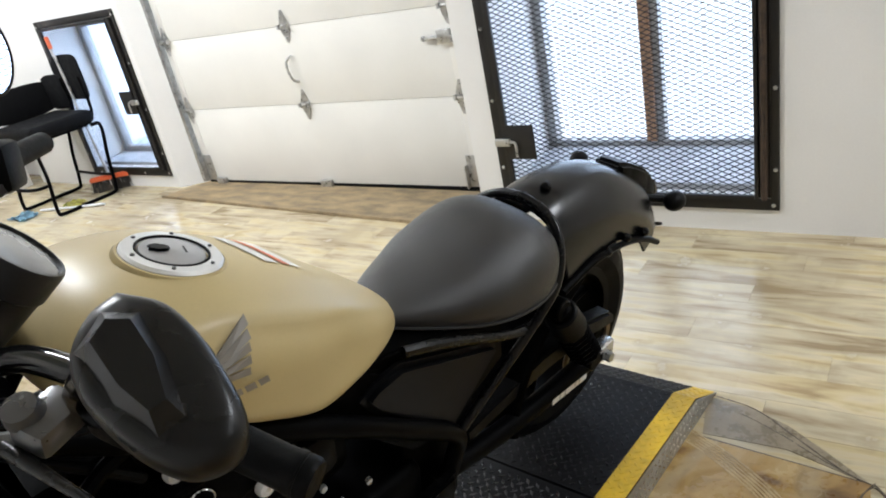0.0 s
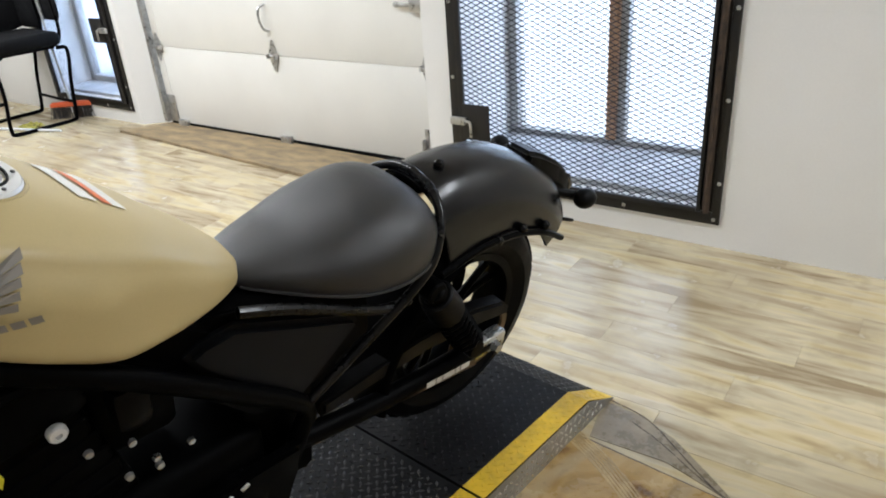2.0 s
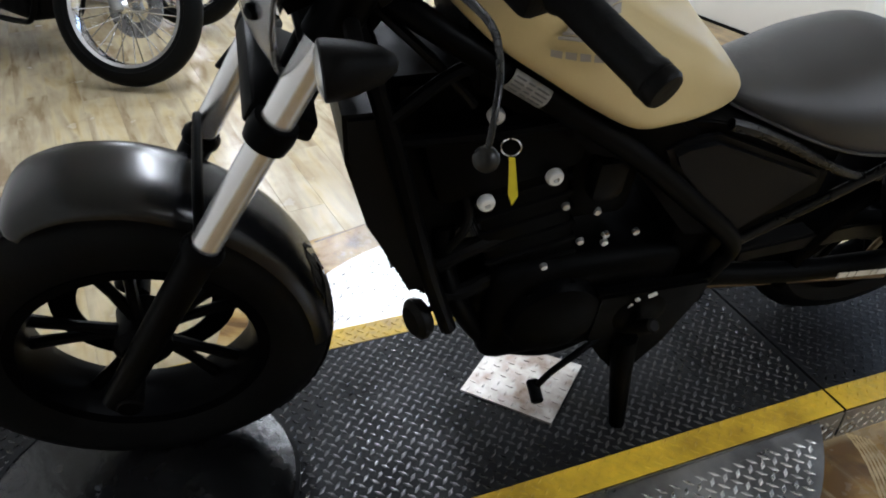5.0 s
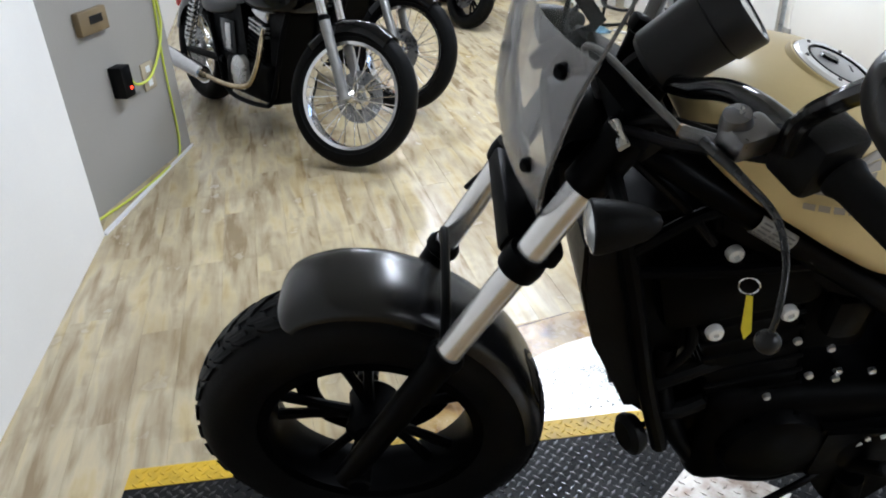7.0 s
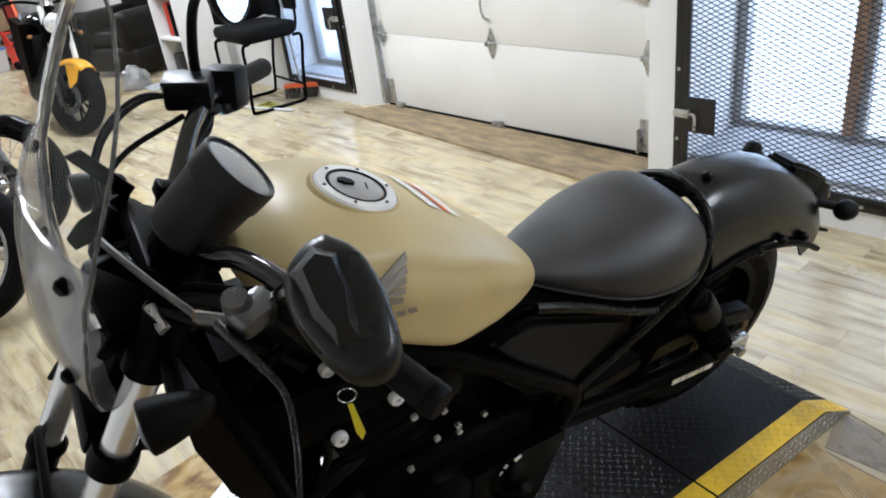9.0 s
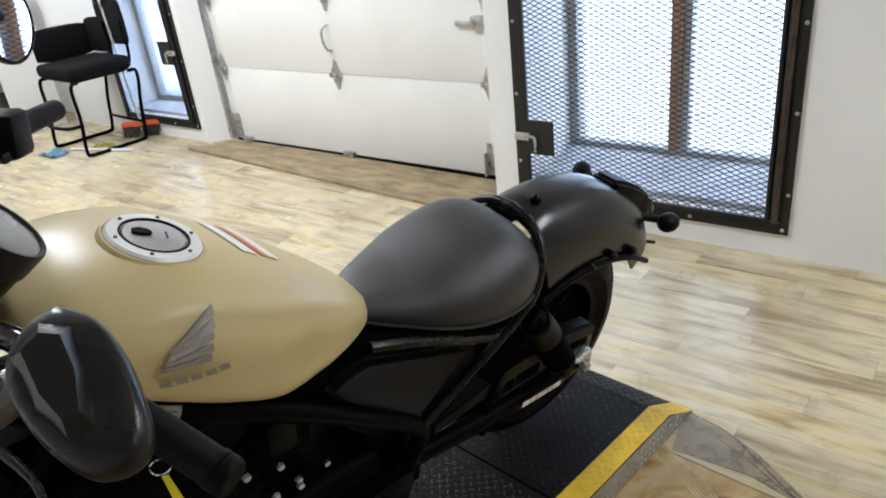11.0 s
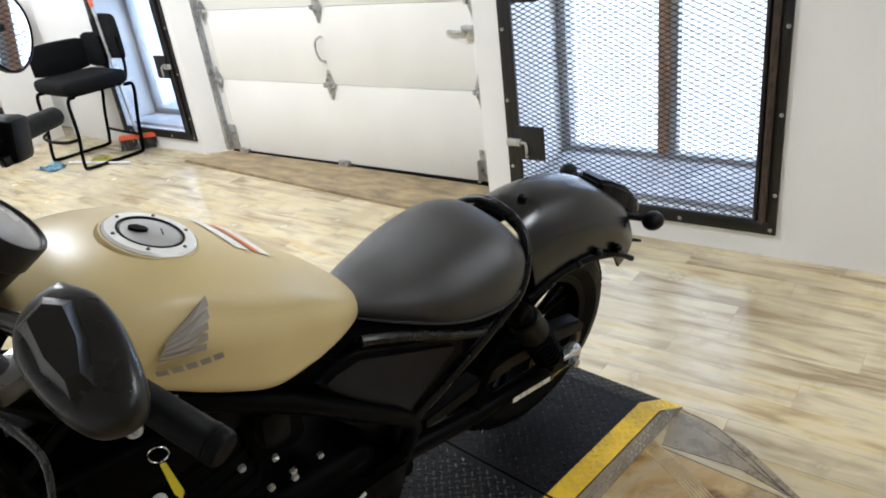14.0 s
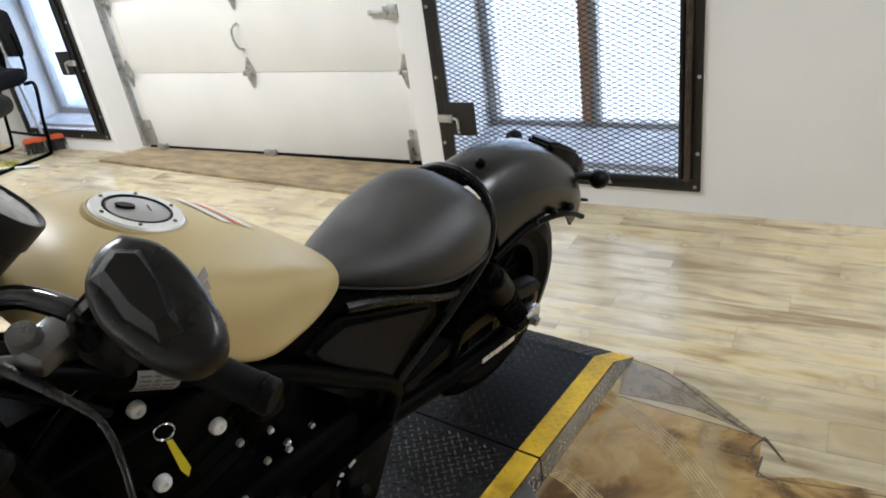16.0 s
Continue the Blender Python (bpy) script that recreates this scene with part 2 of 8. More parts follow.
M_UNDERLAY = mat("grey worn vinyl", (0.26, 0.215, 0.145), 0.30, vary=0.5, scale=12, fine=90, bump=0.1, tint=(0.17, 0.135, 0.085))
M_YELLOW = mat("worn yellow paint", (0.70, 0.46, 0.02), 0.5, vary=0.35, scale=7, fine=60, bump=0.3, tint=(0.40, 0.25, 0.015))
M_STEELTREAD = mat("polished tread bars", (0.74, 0.74, 0.73), 0.26, 0.9, vary=0.2, scale=9, fine=60)
M_STEEL = mat("bare diamond plate", (0.40, 0.40, 0.39), 0.36, 0.85, vary=0.35, scale=6, fine=60, bump=0.1)
M_RUSTY = mat("scuffed steel plate", (0.40, 0.39, 0.37), 0.40, 0.7, vary=0.7, scale=16, fine=60, bump=0.3, tint=(0.20, 0.14, 0.10))
M_WET = mat("dark wet steel", (0.010, 0.010, 0.0105), 0.20, 0.2, spec=0.4, vary=0.6, scale=9, rvary=0.14, bump=0.5, fine=45)

M_TANK = mat("matte beige paint", (0.535, 0.425, 0.205), 0.44, vary=0.07, scale=4, fine=300, coat=0.2, rvary=0.05)
M_TANK.node_tree.nodes["Principled BSDF"].inputs["Coat Roughness"].default_value = 0.28
M_GREYDECAL = mat("grey decal", (0.25, 0.225, 0.19), 0.45)
M_WHITEDECAL = mat("white decal", (0.8, 0.78, 0.73), 0.4)
M_ORANGE = mat("orange decal", (0.75, 0.16, 0.04), 0.4)
M_OLDSEAT = mat("worn black leather", (0.030, 0.030, 0.032), 0.42, spec=0.5, vary=0.3, scale=9, bump=0.3, fine=200)
M_SEAT = mat("black vinyl seat", (0.018, 0.018, 0.0192), 0.40, spec=0.65, vary=0.2, scale=10, bump=0.35, fine=700, rvary=0.05)
M_BLACK = mat("satin black paint", (0.0012, 0.0012, 0.0014), 0.40, spec=0.04, vary=0.3, scale=6, fine=200, rvary=0.06)
M_MATTE = mat("matte black paint", (0.0032, 0.0032, 0.0038), 0.25, spec=0.42, vary=0.1, scale=5, fine=250, rvary=0.015)
M_COVER = mat("satin black side panel", (0.0045, 0.0048, 0.0055), 0.34, spec=0.10, vary=0.15, scale=8, fine=300, rvary=0.06)
M_TUBE = mat("gloss black frame paint", (0.0025, 0.0025, 0.0027), 0.27, spec=0.26, vary=0.2, scale=9, fine=200, rvary=0.06)
M_PLASTIC = mat("black plastic", (0.0018, 0.0018, 0.002), 0.46, spec=0.12, vary=0.2, scale=12, bump=0.15, fine=300)
M_GREYPL = mat("dark grey plastic", (0.012, 0.012, 0.0125), 0.40, spec=0.25, vary=0.2, scale=12, bump=0.1, fine=300)
M_RUBBER = mat("tyre rubber", (0.0042, 0.0042, 0.0042), 0.55, spec=0.08, vary=0.3, scale=14, fine=150, bump=0.2)
M_CHROME = mat("chrome", (0.58, 0.58, 0.585), 0.14, 1.0, vary=0.08, scale=20, rvary=0.06)
M_CAPRING = mat("brushed bright alloy", (0.78, 0.78, 0.77), 0.42, 0.35, vary=0.08, scale=20)
M_CAPLID = mat("brushed grey alloy", (0.46, 0.46, 0.465), 0.45, 0.45, vary=0.12, scale=20)
M_SILVER = mat("silver alloy", (0.55, 0.55, 0.54), 0.3, 0.9, vary=0.12, scale=18)
M_FORK = mat("silver fork tube", (0.80, 0.80, 0.80), 0.24, 0.8, vary=0.02, scale=18, rvary=0.03)
# black metal lowered further so the shade below the tank is in its colour
M_ENGINESHADE = mat("black engine metal darkened for shade", (0.0008, 0.0008, 0.0009), 0.5, 0.0, spec=0.04, vary=0.4, scale=20, bump=0.2)
M_SMOKE = glass("smoked screen", (0.30, 0.30, 0.31), 0.06, alpha=0.46)
M_CLEAR = glass("clear screen", (0.32, 0.33, 0.32), 0.03, alpha=0.06)
M_EDGEDARK = mat("smoked screen edge", (0.09, 0.09, 0.088), 0.2, vary=0.3, scale=30)
M_EDGEGLINT = mat("screen edge reflection", (0.80, 0.81, 0.80), 0.10, 0.85, vary=0.6, scale=30, rvary=0.06, tint=(0.30, 0.30, 0.30))
M_MIRROR = mat("mirror", (0.85, 0.86, 0.87), 0.02, 1.0, vary=0.01, rvary=0.01)
M_TAG = mat("yellow tag", (0.78, 0.66, 0.03), 0.5, vary=0.1)
M_LABEL = mat("printed metal label", (0.24, 0.24, 0.235), 0.4, 0.3, vary=0.3, scale=60)
M_BLUEINK = mat("dark print", (0.08, 0.08, 0.08), 0.6)
M_FABRIC = mat("black chair fabric", (0.0045, 0.0045, 0.005), 0.9, spec=0.15, vary=0.3, scale=30, bump=0.4, fine=400)
M_RED = mat("red paint", (0.55, 0.05, 0.03), 0.4, vary=0.2)
M_ORANGEPL = mat("orange plastic", (0.75, 0.14, 0.05), 0.45, vary=0.1)
M_BRISTLE = mat("dark bristles", (0.05, 0.045, 0.04), 0.9, vary=0.4, scale=60, bump=0.5, fine=300)
M_CARD = mat("cardboard", (0.42, 0.28, 0.15), 0.85, vary=0.2, scale=6)
M_CLOTHB = mat("pale blue cloth", (0.25, 0.42, 0.52), 0.9, vary=0.3, scale=20)
M_CLOTHY = mat("yellow cloth", (0.50, 0.45, 0.10), 0.9, vary=0.3, scale=20)
M_BLOSS = mat("gloss black paint", (0.0015, 0.0015, 0.0018), 0.08, vary=0.2, spec=0.18, coat=0.0, rvary=0.03)
M_PARKTYRE = mat("black tyre rubber", (0.0035, 0.0035, 0.0035), 0.6, spec=0.08, vary=0.3, scale=14, fine=150, bump=0.2)
M_YELBIKE = mat("yellow orange paint", (0.85, 0.42, 0.02), 0.25, vary=0.08, coat=0.5)
M_LENS = mat("amber lens", (0.75, 0.22, 0.02), 0.2, vary=0.1, coat=0.5)
M_GREYPANEL = mat("grey laminated panel", (0.22, 0.225, 0.22), 0.35, vary=0.3, scale=6)
M_BINBLUE = mat("dark blue plastic", (0.02, 0.035, 0.12), 0.4, vary=0.15)
M_TAPE = mat("brown tape", (0.30, 0.18, 0.08), 0.25, vary=0.1)
M_PIPE = mat("heat-yellowed chrome", (0.55, 0.45, 0.30), 0.18, 1.0, vary=0.3, scale=12)
M_OLDLENS = mat("dull amber lens", (0.30, 0.13, 0.04), 0.35, vary=0.2)
M_WHITELAMP = mat("bright headlamp reflector", (0.80, 0.80, 0.79), 0.15, 0.2, vary=0.35, scale=40)
M_LAMP = mat("headlamp glass", (0.7, 0.72, 0.74), 0.1, 0.6, vary=0.15, scale=25)
M_CREAM = mat("cream plastic", (0.42, 0.36, 0.26), 0.5, vary=0.06)
M_CORD = mat("yellow green cord", (0.55, 0.62, 0.06), 0.5, vary=0.1)
M_WHITEPL = mat("white plastic", (0.72, 0.73, 0.75), 0.4, vary=0.06)
M_PERCH = mat("grey cast alloy", (0.13, 0.13, 0.133), 0.30, 0.8, vary=0.2, scale=18)
M_DARKALU = mat("dull grey alloy", (0.16, 0.16, 0.163), 0.38, 0.8, vary=0.2, scale=18)
M_LEVER = mat("grey painted lever", (0.009, 0.009, 0.009), 0.30, 0.1, spec=0.3, vary=0.2, scale=30)
M_CABLE = mat("grey braided cable", (0.10, 0.097, 0.092), 0.42, 0.4, vary=0.3, scale=90)
M_BAR = mat("gloss black bar", (0.006, 0.006, 0.0065), 0.13, spec=0.6, vary=0.2, scale=20, rvary=0.05)
M_SLIDER = mat("dull cast fork slider", (0.26, 0.26, 0.255), 0.42, 0.7, vary=0.2, scale=20)
M_DISC = mat("worn brake disc steel", (0.24, 0.24, 0.24), 0.30, 0.85, vary=0.3, scale=30)
M_MIRRORBACK = mat("matte mirror shell", (0.0055, 0.0055, 0.006), 0.29, spec=0.33, vary=0.15, scale=12, rvary=0.05)
M_DARKLENS = mat("smoked tail lens", (0.012, 0.004, 0.004), 0.2, vary=0.2)
M_GAUGE = mat("gauge face", (0.16, 0.16, 0.165), 0.2, vary=0.2, scale=20, coat=0.4)
M_CHAIN = mat("bronze chain", (0.16, 0.11, 0.06), 0.4, 0.7, vary=0.3, scale=60)

# daylight in the two window openings; unseen ceiling lights are placed further below
area("window_daylight", look((-0.50, 3.80, 0.95), (-0.5, 2.2, 0.75)), 1.5, 1.6, 20, (0.50, 0.69, 1.0))
area("window_daylight", look((-4.20, 4.05, 0.8), (-4.1, 2.4, 0.6)), 1.2, 1.3, 26, (0.36, 0.58, 1.0))


# ---- mesh helpers ----
def part(name, bm, material, parent=None, label="", smooth=True, angle=35):
    """Links a bmesh as one mesh object, under a thing or a part where parent is given."""
    bmesh.ops.recalc_face_normals(bm, faces=bm.faces)
    for e in bm.edges:
        if len(e.link_faces) == 2:
            e.smooth = e.calc_face_angle(0) < radians(angle)
    for f in bm.faces:
        f.smooth = smooth
    me = bpy.data.meshes.new(name)
    bm.to_mesh(me)
    bm.free()
    me.materials.append(material)
    ob = new(name, me)
    if parent:
        ob.parent = parent
    return tagged(ob, label)


def thing(name, label, category, m=None, group="", kind=""):
    ob = new(name)
    ob.empty_display_size = 0.1
    if m:
        ob.matrix_world = m
    return tagged(ob, label, category, group, kind)


def B():
    return bmesh.new()


def box(bm, x0, x1, y0, y1, z0, z1, bevel=0.0, m=None, seg=2):
    r = bmesh.ops.create_cube(bm, size=1)
    vs = r["verts"]
    for v in vs:
        v.co = Vector((x0 + (v.co.x + 0.5) * (x1 - x0), y0 + (v.co.y + 0.5) * (y1 - y0), z0 + (v.co.z + 0.5) * (z1 - z0)))
    if bevel:
        es = list({e for v in vs for e in v.link_edges})
        out = bmesh.ops.bevel(bm, geom=es, offset=bevel, segments=seg, affect='EDGES', profile=0.5)
        vs = list({v for f in out["faces"] for v in f.verts} | {v for v in vs if v.is_valid})
    if m:
        bmesh.ops.transform(bm, matrix=m, verts=[v for v in vs if v.is_valid])
    return bm


def ring_basis(d):
    d = d.normalized()
    a = Vector((0, 0, 1)) if abs(d.z) < 0.9 else Vector((1, 0, 0))
    x = d.cross(a).normalized()
    return x, d.cross(x).normalized()


def loft(bm, rings, close=True, caps=True):
    """Joins rings of points, each a closed loop of the same count."""
    vs = [[bm.verts.new(p) for p in ring] for ring in rings]
    n = len(vs[0])
    for a, b in zip(vs, vs[1:]):
        for k in range(n if close else n - 1):
            j = (k + 1) % n
            bm.faces.new((a[k], a[j], b[j], b[k]))
    if caps and close:
        bm.faces.new(list(reversed(vs[0])))
        bm.faces.new(vs[-1])
    return bm


def smooth_path(pts, steps=6):
    pts = [Vector(p) for p in pts]
    if len(pts) < 3:
        return pts
    out = []
    ext = [pts[0] * 2 - pts[1]] + pts + [pts[-1] * 2 - pts[-2]]
    for k in range(1, len(ext) - 2):
        p0, p1, p2, p3 = ext[k - 1:k + 3]
        for s in range(steps):
            t = s / steps
            out.append(0.5 * ((2 * p1) + (p2 - p0) * t + (2 * p0 - 5 * p1 + 4 * p2 - p3) * t * t + (3 * p1 - p0 - 3 * p2 + p3) * t ** 3))
    return out + [pts[-1]]


def tube(bm, pts, r, seg=12, steps=6, radii=None):
    path = smooth_path(pts, steps)
    rings = []
    x = None
    for k, p in enumerate(path):
        d = (path[min(k + 1, len(path) - 1)] - path[max(k - 1, 0)]).normalized()
        if x is None:
            x, _ = ring_basis(d)
        x = (x - d * x.dot(d)).normalized()
        y = d.cross(x)
        rr = r
        if radii:
            f = k / max(1, len(path) - 1) * (len(radii) - 1)
            i = min(int(f), len(radii) - 2)
            rr = radii[i] + (radii[i + 1] - radii[i]) * (f - i)
        rings.append([p + (x * math.cos(2 * math.pi * j / seg) + y * math.sin(2 * math.pi * j / seg)) * rr for j in range(seg)])
    return loft(bm, rings)


def lathe(bm, prof, origin=(0, 0, 0), axis=(0, 0, 1), seg=32, arc=2 * math.pi, closed=False):
    """prof: (radius, along the axis)."""
    d = Vector(axis).normalized()
    x, y = ring_basis(d)
    o = Vector(origin)
    rows = []
    full = arc > 6.28
    cnt = seg if full else seg + 1
    for r, h in prof:
        if r < 1e-6:
            rows.append([bm.verts.new(o + d * h)])
        else:
            rows.append([bm.verts.new(o + d * h + (x * math.cos(arc * k / seg) + y * math.sin(arc * k / seg)) * r) for k in range(cnt)])
    pairs = list(zip(rows, rows[1:]))
    if closed:
        pairs.append((rows[-1], rows[0]))
    for a, b in pairs:
        for k in range(seg):
            j = (k + 1) % cnt
            if len(a) == 1 and len(b) == 1:
                continue
            if len(a) == 1:
                bm.faces.new((a[0], b[j], b[k]))
            elif len(b) == 1:
                bm.faces.new((a[k], a[j], b[0]))
            else:
                bm.faces.new((a[k], a[j], b[j], b[k]))
    return bm


def cyl(bm, p0, p1, r0, r1=None, seg=16, bevel=0.0):
    p0, p1 = Vector(p0), Vector(p1)
    h = (p1 - p0).length
    r1 = r0 if r1 is None else r1
    c = bevel
    prof = [(0, 0), (r0 - c, 0), (r0, c), (r1, h - c), (r1 - c, h), (0, h)] if c else [(0, 0), (r0, 0), (r1, h), (0, h)]
    return lathe(bm, prof, p0, p1 - p0, seg)


def ball(bm, c, r, sx=1, sy=1, sz=1, m=None, u=16, v=10):
    out = bmesh.ops.create_uvsphere(bm, u_segments=u, v_segments=v, radius=r)
    mm = Matrix.Translation(c) @ (m or Matrix()) @ Matrix.Diagonal((sx, sy, sz, 1))
    bmesh.ops.transform(bm, matrix=mm, verts=out["verts"])
    return bm


def slab(bm, outline, thick, normal=(0, 0, 1), bevel=0.0):
    """A plate from an outline of points in one plane, thickened along the normal."""
    n = Vector(normal).normalized() * thick
    a = [bm.verts.new(p) for p in outline]
    b = [bm.verts.new(Vector(p) + n) for p in outline]
    bm.faces.new(list(reversed(a)))
    top = bm.faces.new(b)
    k = len(a)
    for i in range(k):
        bm.faces.new((a[i], a[(i + 1) % k], b[(i + 1) % k], b[i]))
    if bevel:
        bmesh.ops.bevel(bm, geom=list(top.edges), offset=bevel, segments=2, affect='EDGES')
    return bm


def bars(bm, x0, z0, widths, h, gap, at, right, up, out, thick=0.0006):
    """Plain bars in a row in place of writing."""
    x = x0
    right, up, out, at = Vector(right), Vector(up), Vector(out), Vector(at)
    for w in widths:
        q = [at + right * a + up * b for a, b in ((x, z0), (x + w, z0), (x + w, z0 + h), (x, z0 + h))]
        slab(bm, q, thick, out)
        x += w + gap
    return bm


# ---- the room ----
FLOOR_X0, FLOOR_X1, FLOOR_Y0, FLOOR_Y1 = -11.5, 6.5, -2.6, 3.6
floor = tagged(part("floor", box(B(), FLOOR_X0, FLOOR_X1, FLOOR_Y0, FLOOR_Y1, -0.12, -0.004), M_JOINT), "wood-look vinyl plank floor, pale tan and brown", "floor", kind="structure")
bm = B()
box(bm, FLOOR_X0, FLOOR_X1, FLOOR_Y0, FLOOR_Y1 + 0.2, 2.75, 2.9)
tagged(part("ceiling", bm, M_CEIL), "plain white painted ceiling", "ceiling", kind="structure")

WALL_TOP = 2.75
# right-hand part of the north wall, round the large window
GX0, GX1, GZ0, GZ1 = -1.07, -0.03, 0.14, 1.45
bm = B()
for x0, x1, z0, z1 in ((-1.245, GX0, 0, WALL_TOP), (GX1, 6.5, 0, WALL_TOP), (GX0, GX1, 0, GZ0), (GX0, GX1, GZ1, WALL_TOP)):
    box(bm, x0, x1, 3.0, 3.36, z0, z1)
tagged(part("wall_north", bm, M_WALL), "white painted wall with scuffs near the floor", "wall", kind="structure")
# left-hand part, round the small window, with a splayed jamb beside the roller door
AX0, AX1, AZ0, AZ1 = -4.60, -3.81, 0.14, 1.13
bm = B()
for x0, x1, z0, z1 in ((-5.45, AX0, 0, WALL_TOP), (AX1, -3.71, 0, WALL_TOP), (AX0, AX1, 0, AZ0), (AX0, AX1, AZ1, WALL_TOP)):
    box(bm, x0, x1, 3.2, 3.56, z0, z1)
slab(bm, [(-3.71, 3.2, 0), (-3.52, 3.36, 0), (-3.52, 3.56, 0), (-3.71, 3.56, 0)], WALL_TOP)
tagged(part("wall_north_west", bm, M_WALL), "white painted wall beside the overhead door", "wall", kind="structure")
bm = B()
box(bm, -3.52, -1.245, 3.2, 3.56, 1.98, WALL_TOP)
tagged(part("wall_over_door", bm, M_WALL), "white painted wall above the overhead door", "wall", kind="structure")
bm = B()
box(bm, -11.5, -5.45, 3.35, 3.56, 0, WALL_TOP)
tagged(part("wall_north_far", bm, M_WALL), "white wall of the storage end", "wall", kind="structure")
tagged(part("wall_west", box(B(), -11.7, -11.5, -2.6, 3.6, 0, WALL_TOP), M_WALL), "white end wall behind the storage", "wall", kind="structure")
tagged(part("wall_east", box(B(), 6.5, 6.7, -2.6, 3.6, 0, WALL_TOP), M_WALL), "white end wall", "wall", kind="structure")
bm = B()
slab(bm, [(6.5, -1.22, 0), (-2.29, -0.575, 0), (-2.30, -0.70, 0), (6.5, -1.34, 0)], WALL_TOP)
tagged(part("wall_south", bm, M_WALL), "plain white partition wall", "wall", kind="structure")
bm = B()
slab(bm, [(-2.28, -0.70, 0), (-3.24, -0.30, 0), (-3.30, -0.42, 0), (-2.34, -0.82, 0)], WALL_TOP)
tagged(part("wall_partition", bm, M_SHADEDWALL), "grey-white partition wall with a thermostat, painted darker for shade", "wall", kind="structure")
tagged(part("wall_south_far", box(B(), -11.5, -3.27, -0.78, -0.62, 0, WALL_TOP), M_WALL), "white wall behind the parked motorcycles", "wall", kind="structure")
tagged(part("wall_jog", box(B(), -7.95, -7.80, -0.618, -0.05, 0, WALL_TOP), M_WALL), "short white cross wall with loose hanging wires", "wall", kind="structure")
bm = B()
slab(bm, [(-2.29, -0.565, 0), (-3.22, -0.285, 0), (-3.222, -0.296, 0), (-2.295, -0.585, 0)], 0.009)
tagged(part("trim", bm, M_WHITEPL), "pale floor trim strip at the partition", "trim", kind="structure")

# plywood strip along the overhead door
sill = thing("threshold_board", "worn plywood threshold board along the overhead door", "threshold")
part("board", slab(B(), [(-3.70, 3.02, 0), (-1.30, 2.86, 0), (-1.25, 3.26, 0), (-3.50, 3.30, 0)], 0.014, bevel=0.004), M_PLY, sill)

# ---- overhead door ----
door = tagged(thing("door_1", "white sectional overhead garage door with steel hinges, closed", "garage door"), kind="structure")
DX0, DX1, DY = -3.50, -1.395, 3.285
SEAMS = (0.025, 0.500, 0.930, 1.375, 1.835)
for z0, z1 in zip(SEAMS, SEAMS[1:]):
    bm = B()
    box(bm, DX0, DX1, DY, DY + 0.045, z0 + 0.001, z1 - 0.001, bevel=0.0025)
    p = part("panel", bm, M_DOOR, door)
    part("end_stile", box(B(), DX0 + 0.002, DX0 + 0.055, DY - 0.003, DY, z0 + 0.01, z1 - 0.01, bevel=0.0012), M_DOOR, p)
    part("end_stile", box(B(), DX1 - 0.055, DX1 - 0.002, DY - 0.003, DY, z0 + 0.01, z1 - 0.01, bevel=0.0012), M_DOOR, p)
part("bottom_seal", box(B(), DX0, DX1, DY - 0.006, DY + 0.05, 0.0, 0.027, bevel=0.006), M_RUBBER, door)


def hinge(x, z, mirror=False):
    bm = B()
    s = -1 if mirror else 1
    for sg in (1, -1):
        q = [(x - 0.032, DY - 0.004, z), (x + 0.032, DY - 0.004, z), (x + 0.030, DY - 0.004, z + sg * 0.02), (x + 0.007, DY - 0.004, z + sg * 0.085), (x - 0.007, DY - 0.004, z + sg * 0.085), (x - 0.030, DY - 0.004, z + sg * 0.02)]
        slab(bm, q if sg > 0 else list(reversed(q)), 0.003, (0, -1, 0))
    cyl(bm, (x - 0.036, DY - 0.014, z), (x + 0.036, DY - 0.014, z), 0.009, seg=10)
    box(bm, x - 0.034, x - 0.02, DY - 0.03, DY - 0.004, z - 0.012, z + 0.012)
    box(bm, x + 0.02, x + 0.034, DY - 0.03, DY - 0.004, z - 0.012, z + 0.012)
    h = part("hinge", bm, M_GALV, door, "galvanised steel hinge")
    for dz in (-0.06, -0.03, 0.03, 0.06):
        part("screw", cyl(B(), (x, DY - 0.007, z + dz), (x, DY - 0.013, z + dz), 0.006, seg=6), M_GALV, h)


for z in SEAMS[1:4]:
    for x in (DX0 + 0.035, (DX0 + DX1) / 2 - 0.01, DX1 - 0.035):
        hinge(x, z)
for x in (DX0 + 0.04, DX1 - 0.04):
    bm = B()
    box(bm, x - 0.04, x + 0.04, DY - 0.008, DY - 0.003, 0.03, 0.2, bevel=0.002)
    box(bm, x - 0.04, x - 0.034, DY - 0.04, DY - 0.003, 0.03, 0.15)
    part("bottom_bracket", bm, M_GALV, door, "galvanised bottom bracket")
for x in ((DX0 + DX1) / 2, DX0 + 0.14):
    bm = B()
    box(bm, x - 0.04, x + 0.04, DY - 0.03, DY - 0.004, 0.012, 0.05, bevel=0.003)
    part("floor_bracket", bm, M_GALV, door, "small steel bracket at the foot")
bm = B()
hx, hz = (DX0 + DX1) / 2 - 0.02, 0.70
tube(bm, [(hx, DY - 0.004, hz + 0.072), (hx - 0.010, DY - 0.040, hz + 0.052), (hx - 0.013, DY - 0.045, hz), (hx, DY - 0.036, hz - 0.052), (hx + 0.006, DY - 0.004, hz - 0.07)], 0.0075, 8)
part("pull_handle", bm, M_GALV, door, "curved steel pull handle")
bm = B()
lx, lz = DX1 - 0.07, 0.79
box(bm, lx - 0.03, lx + 0.045, DY - 0.03, DY - 0.003, lz - 0.03, lz + 0.035, bevel=0.004)
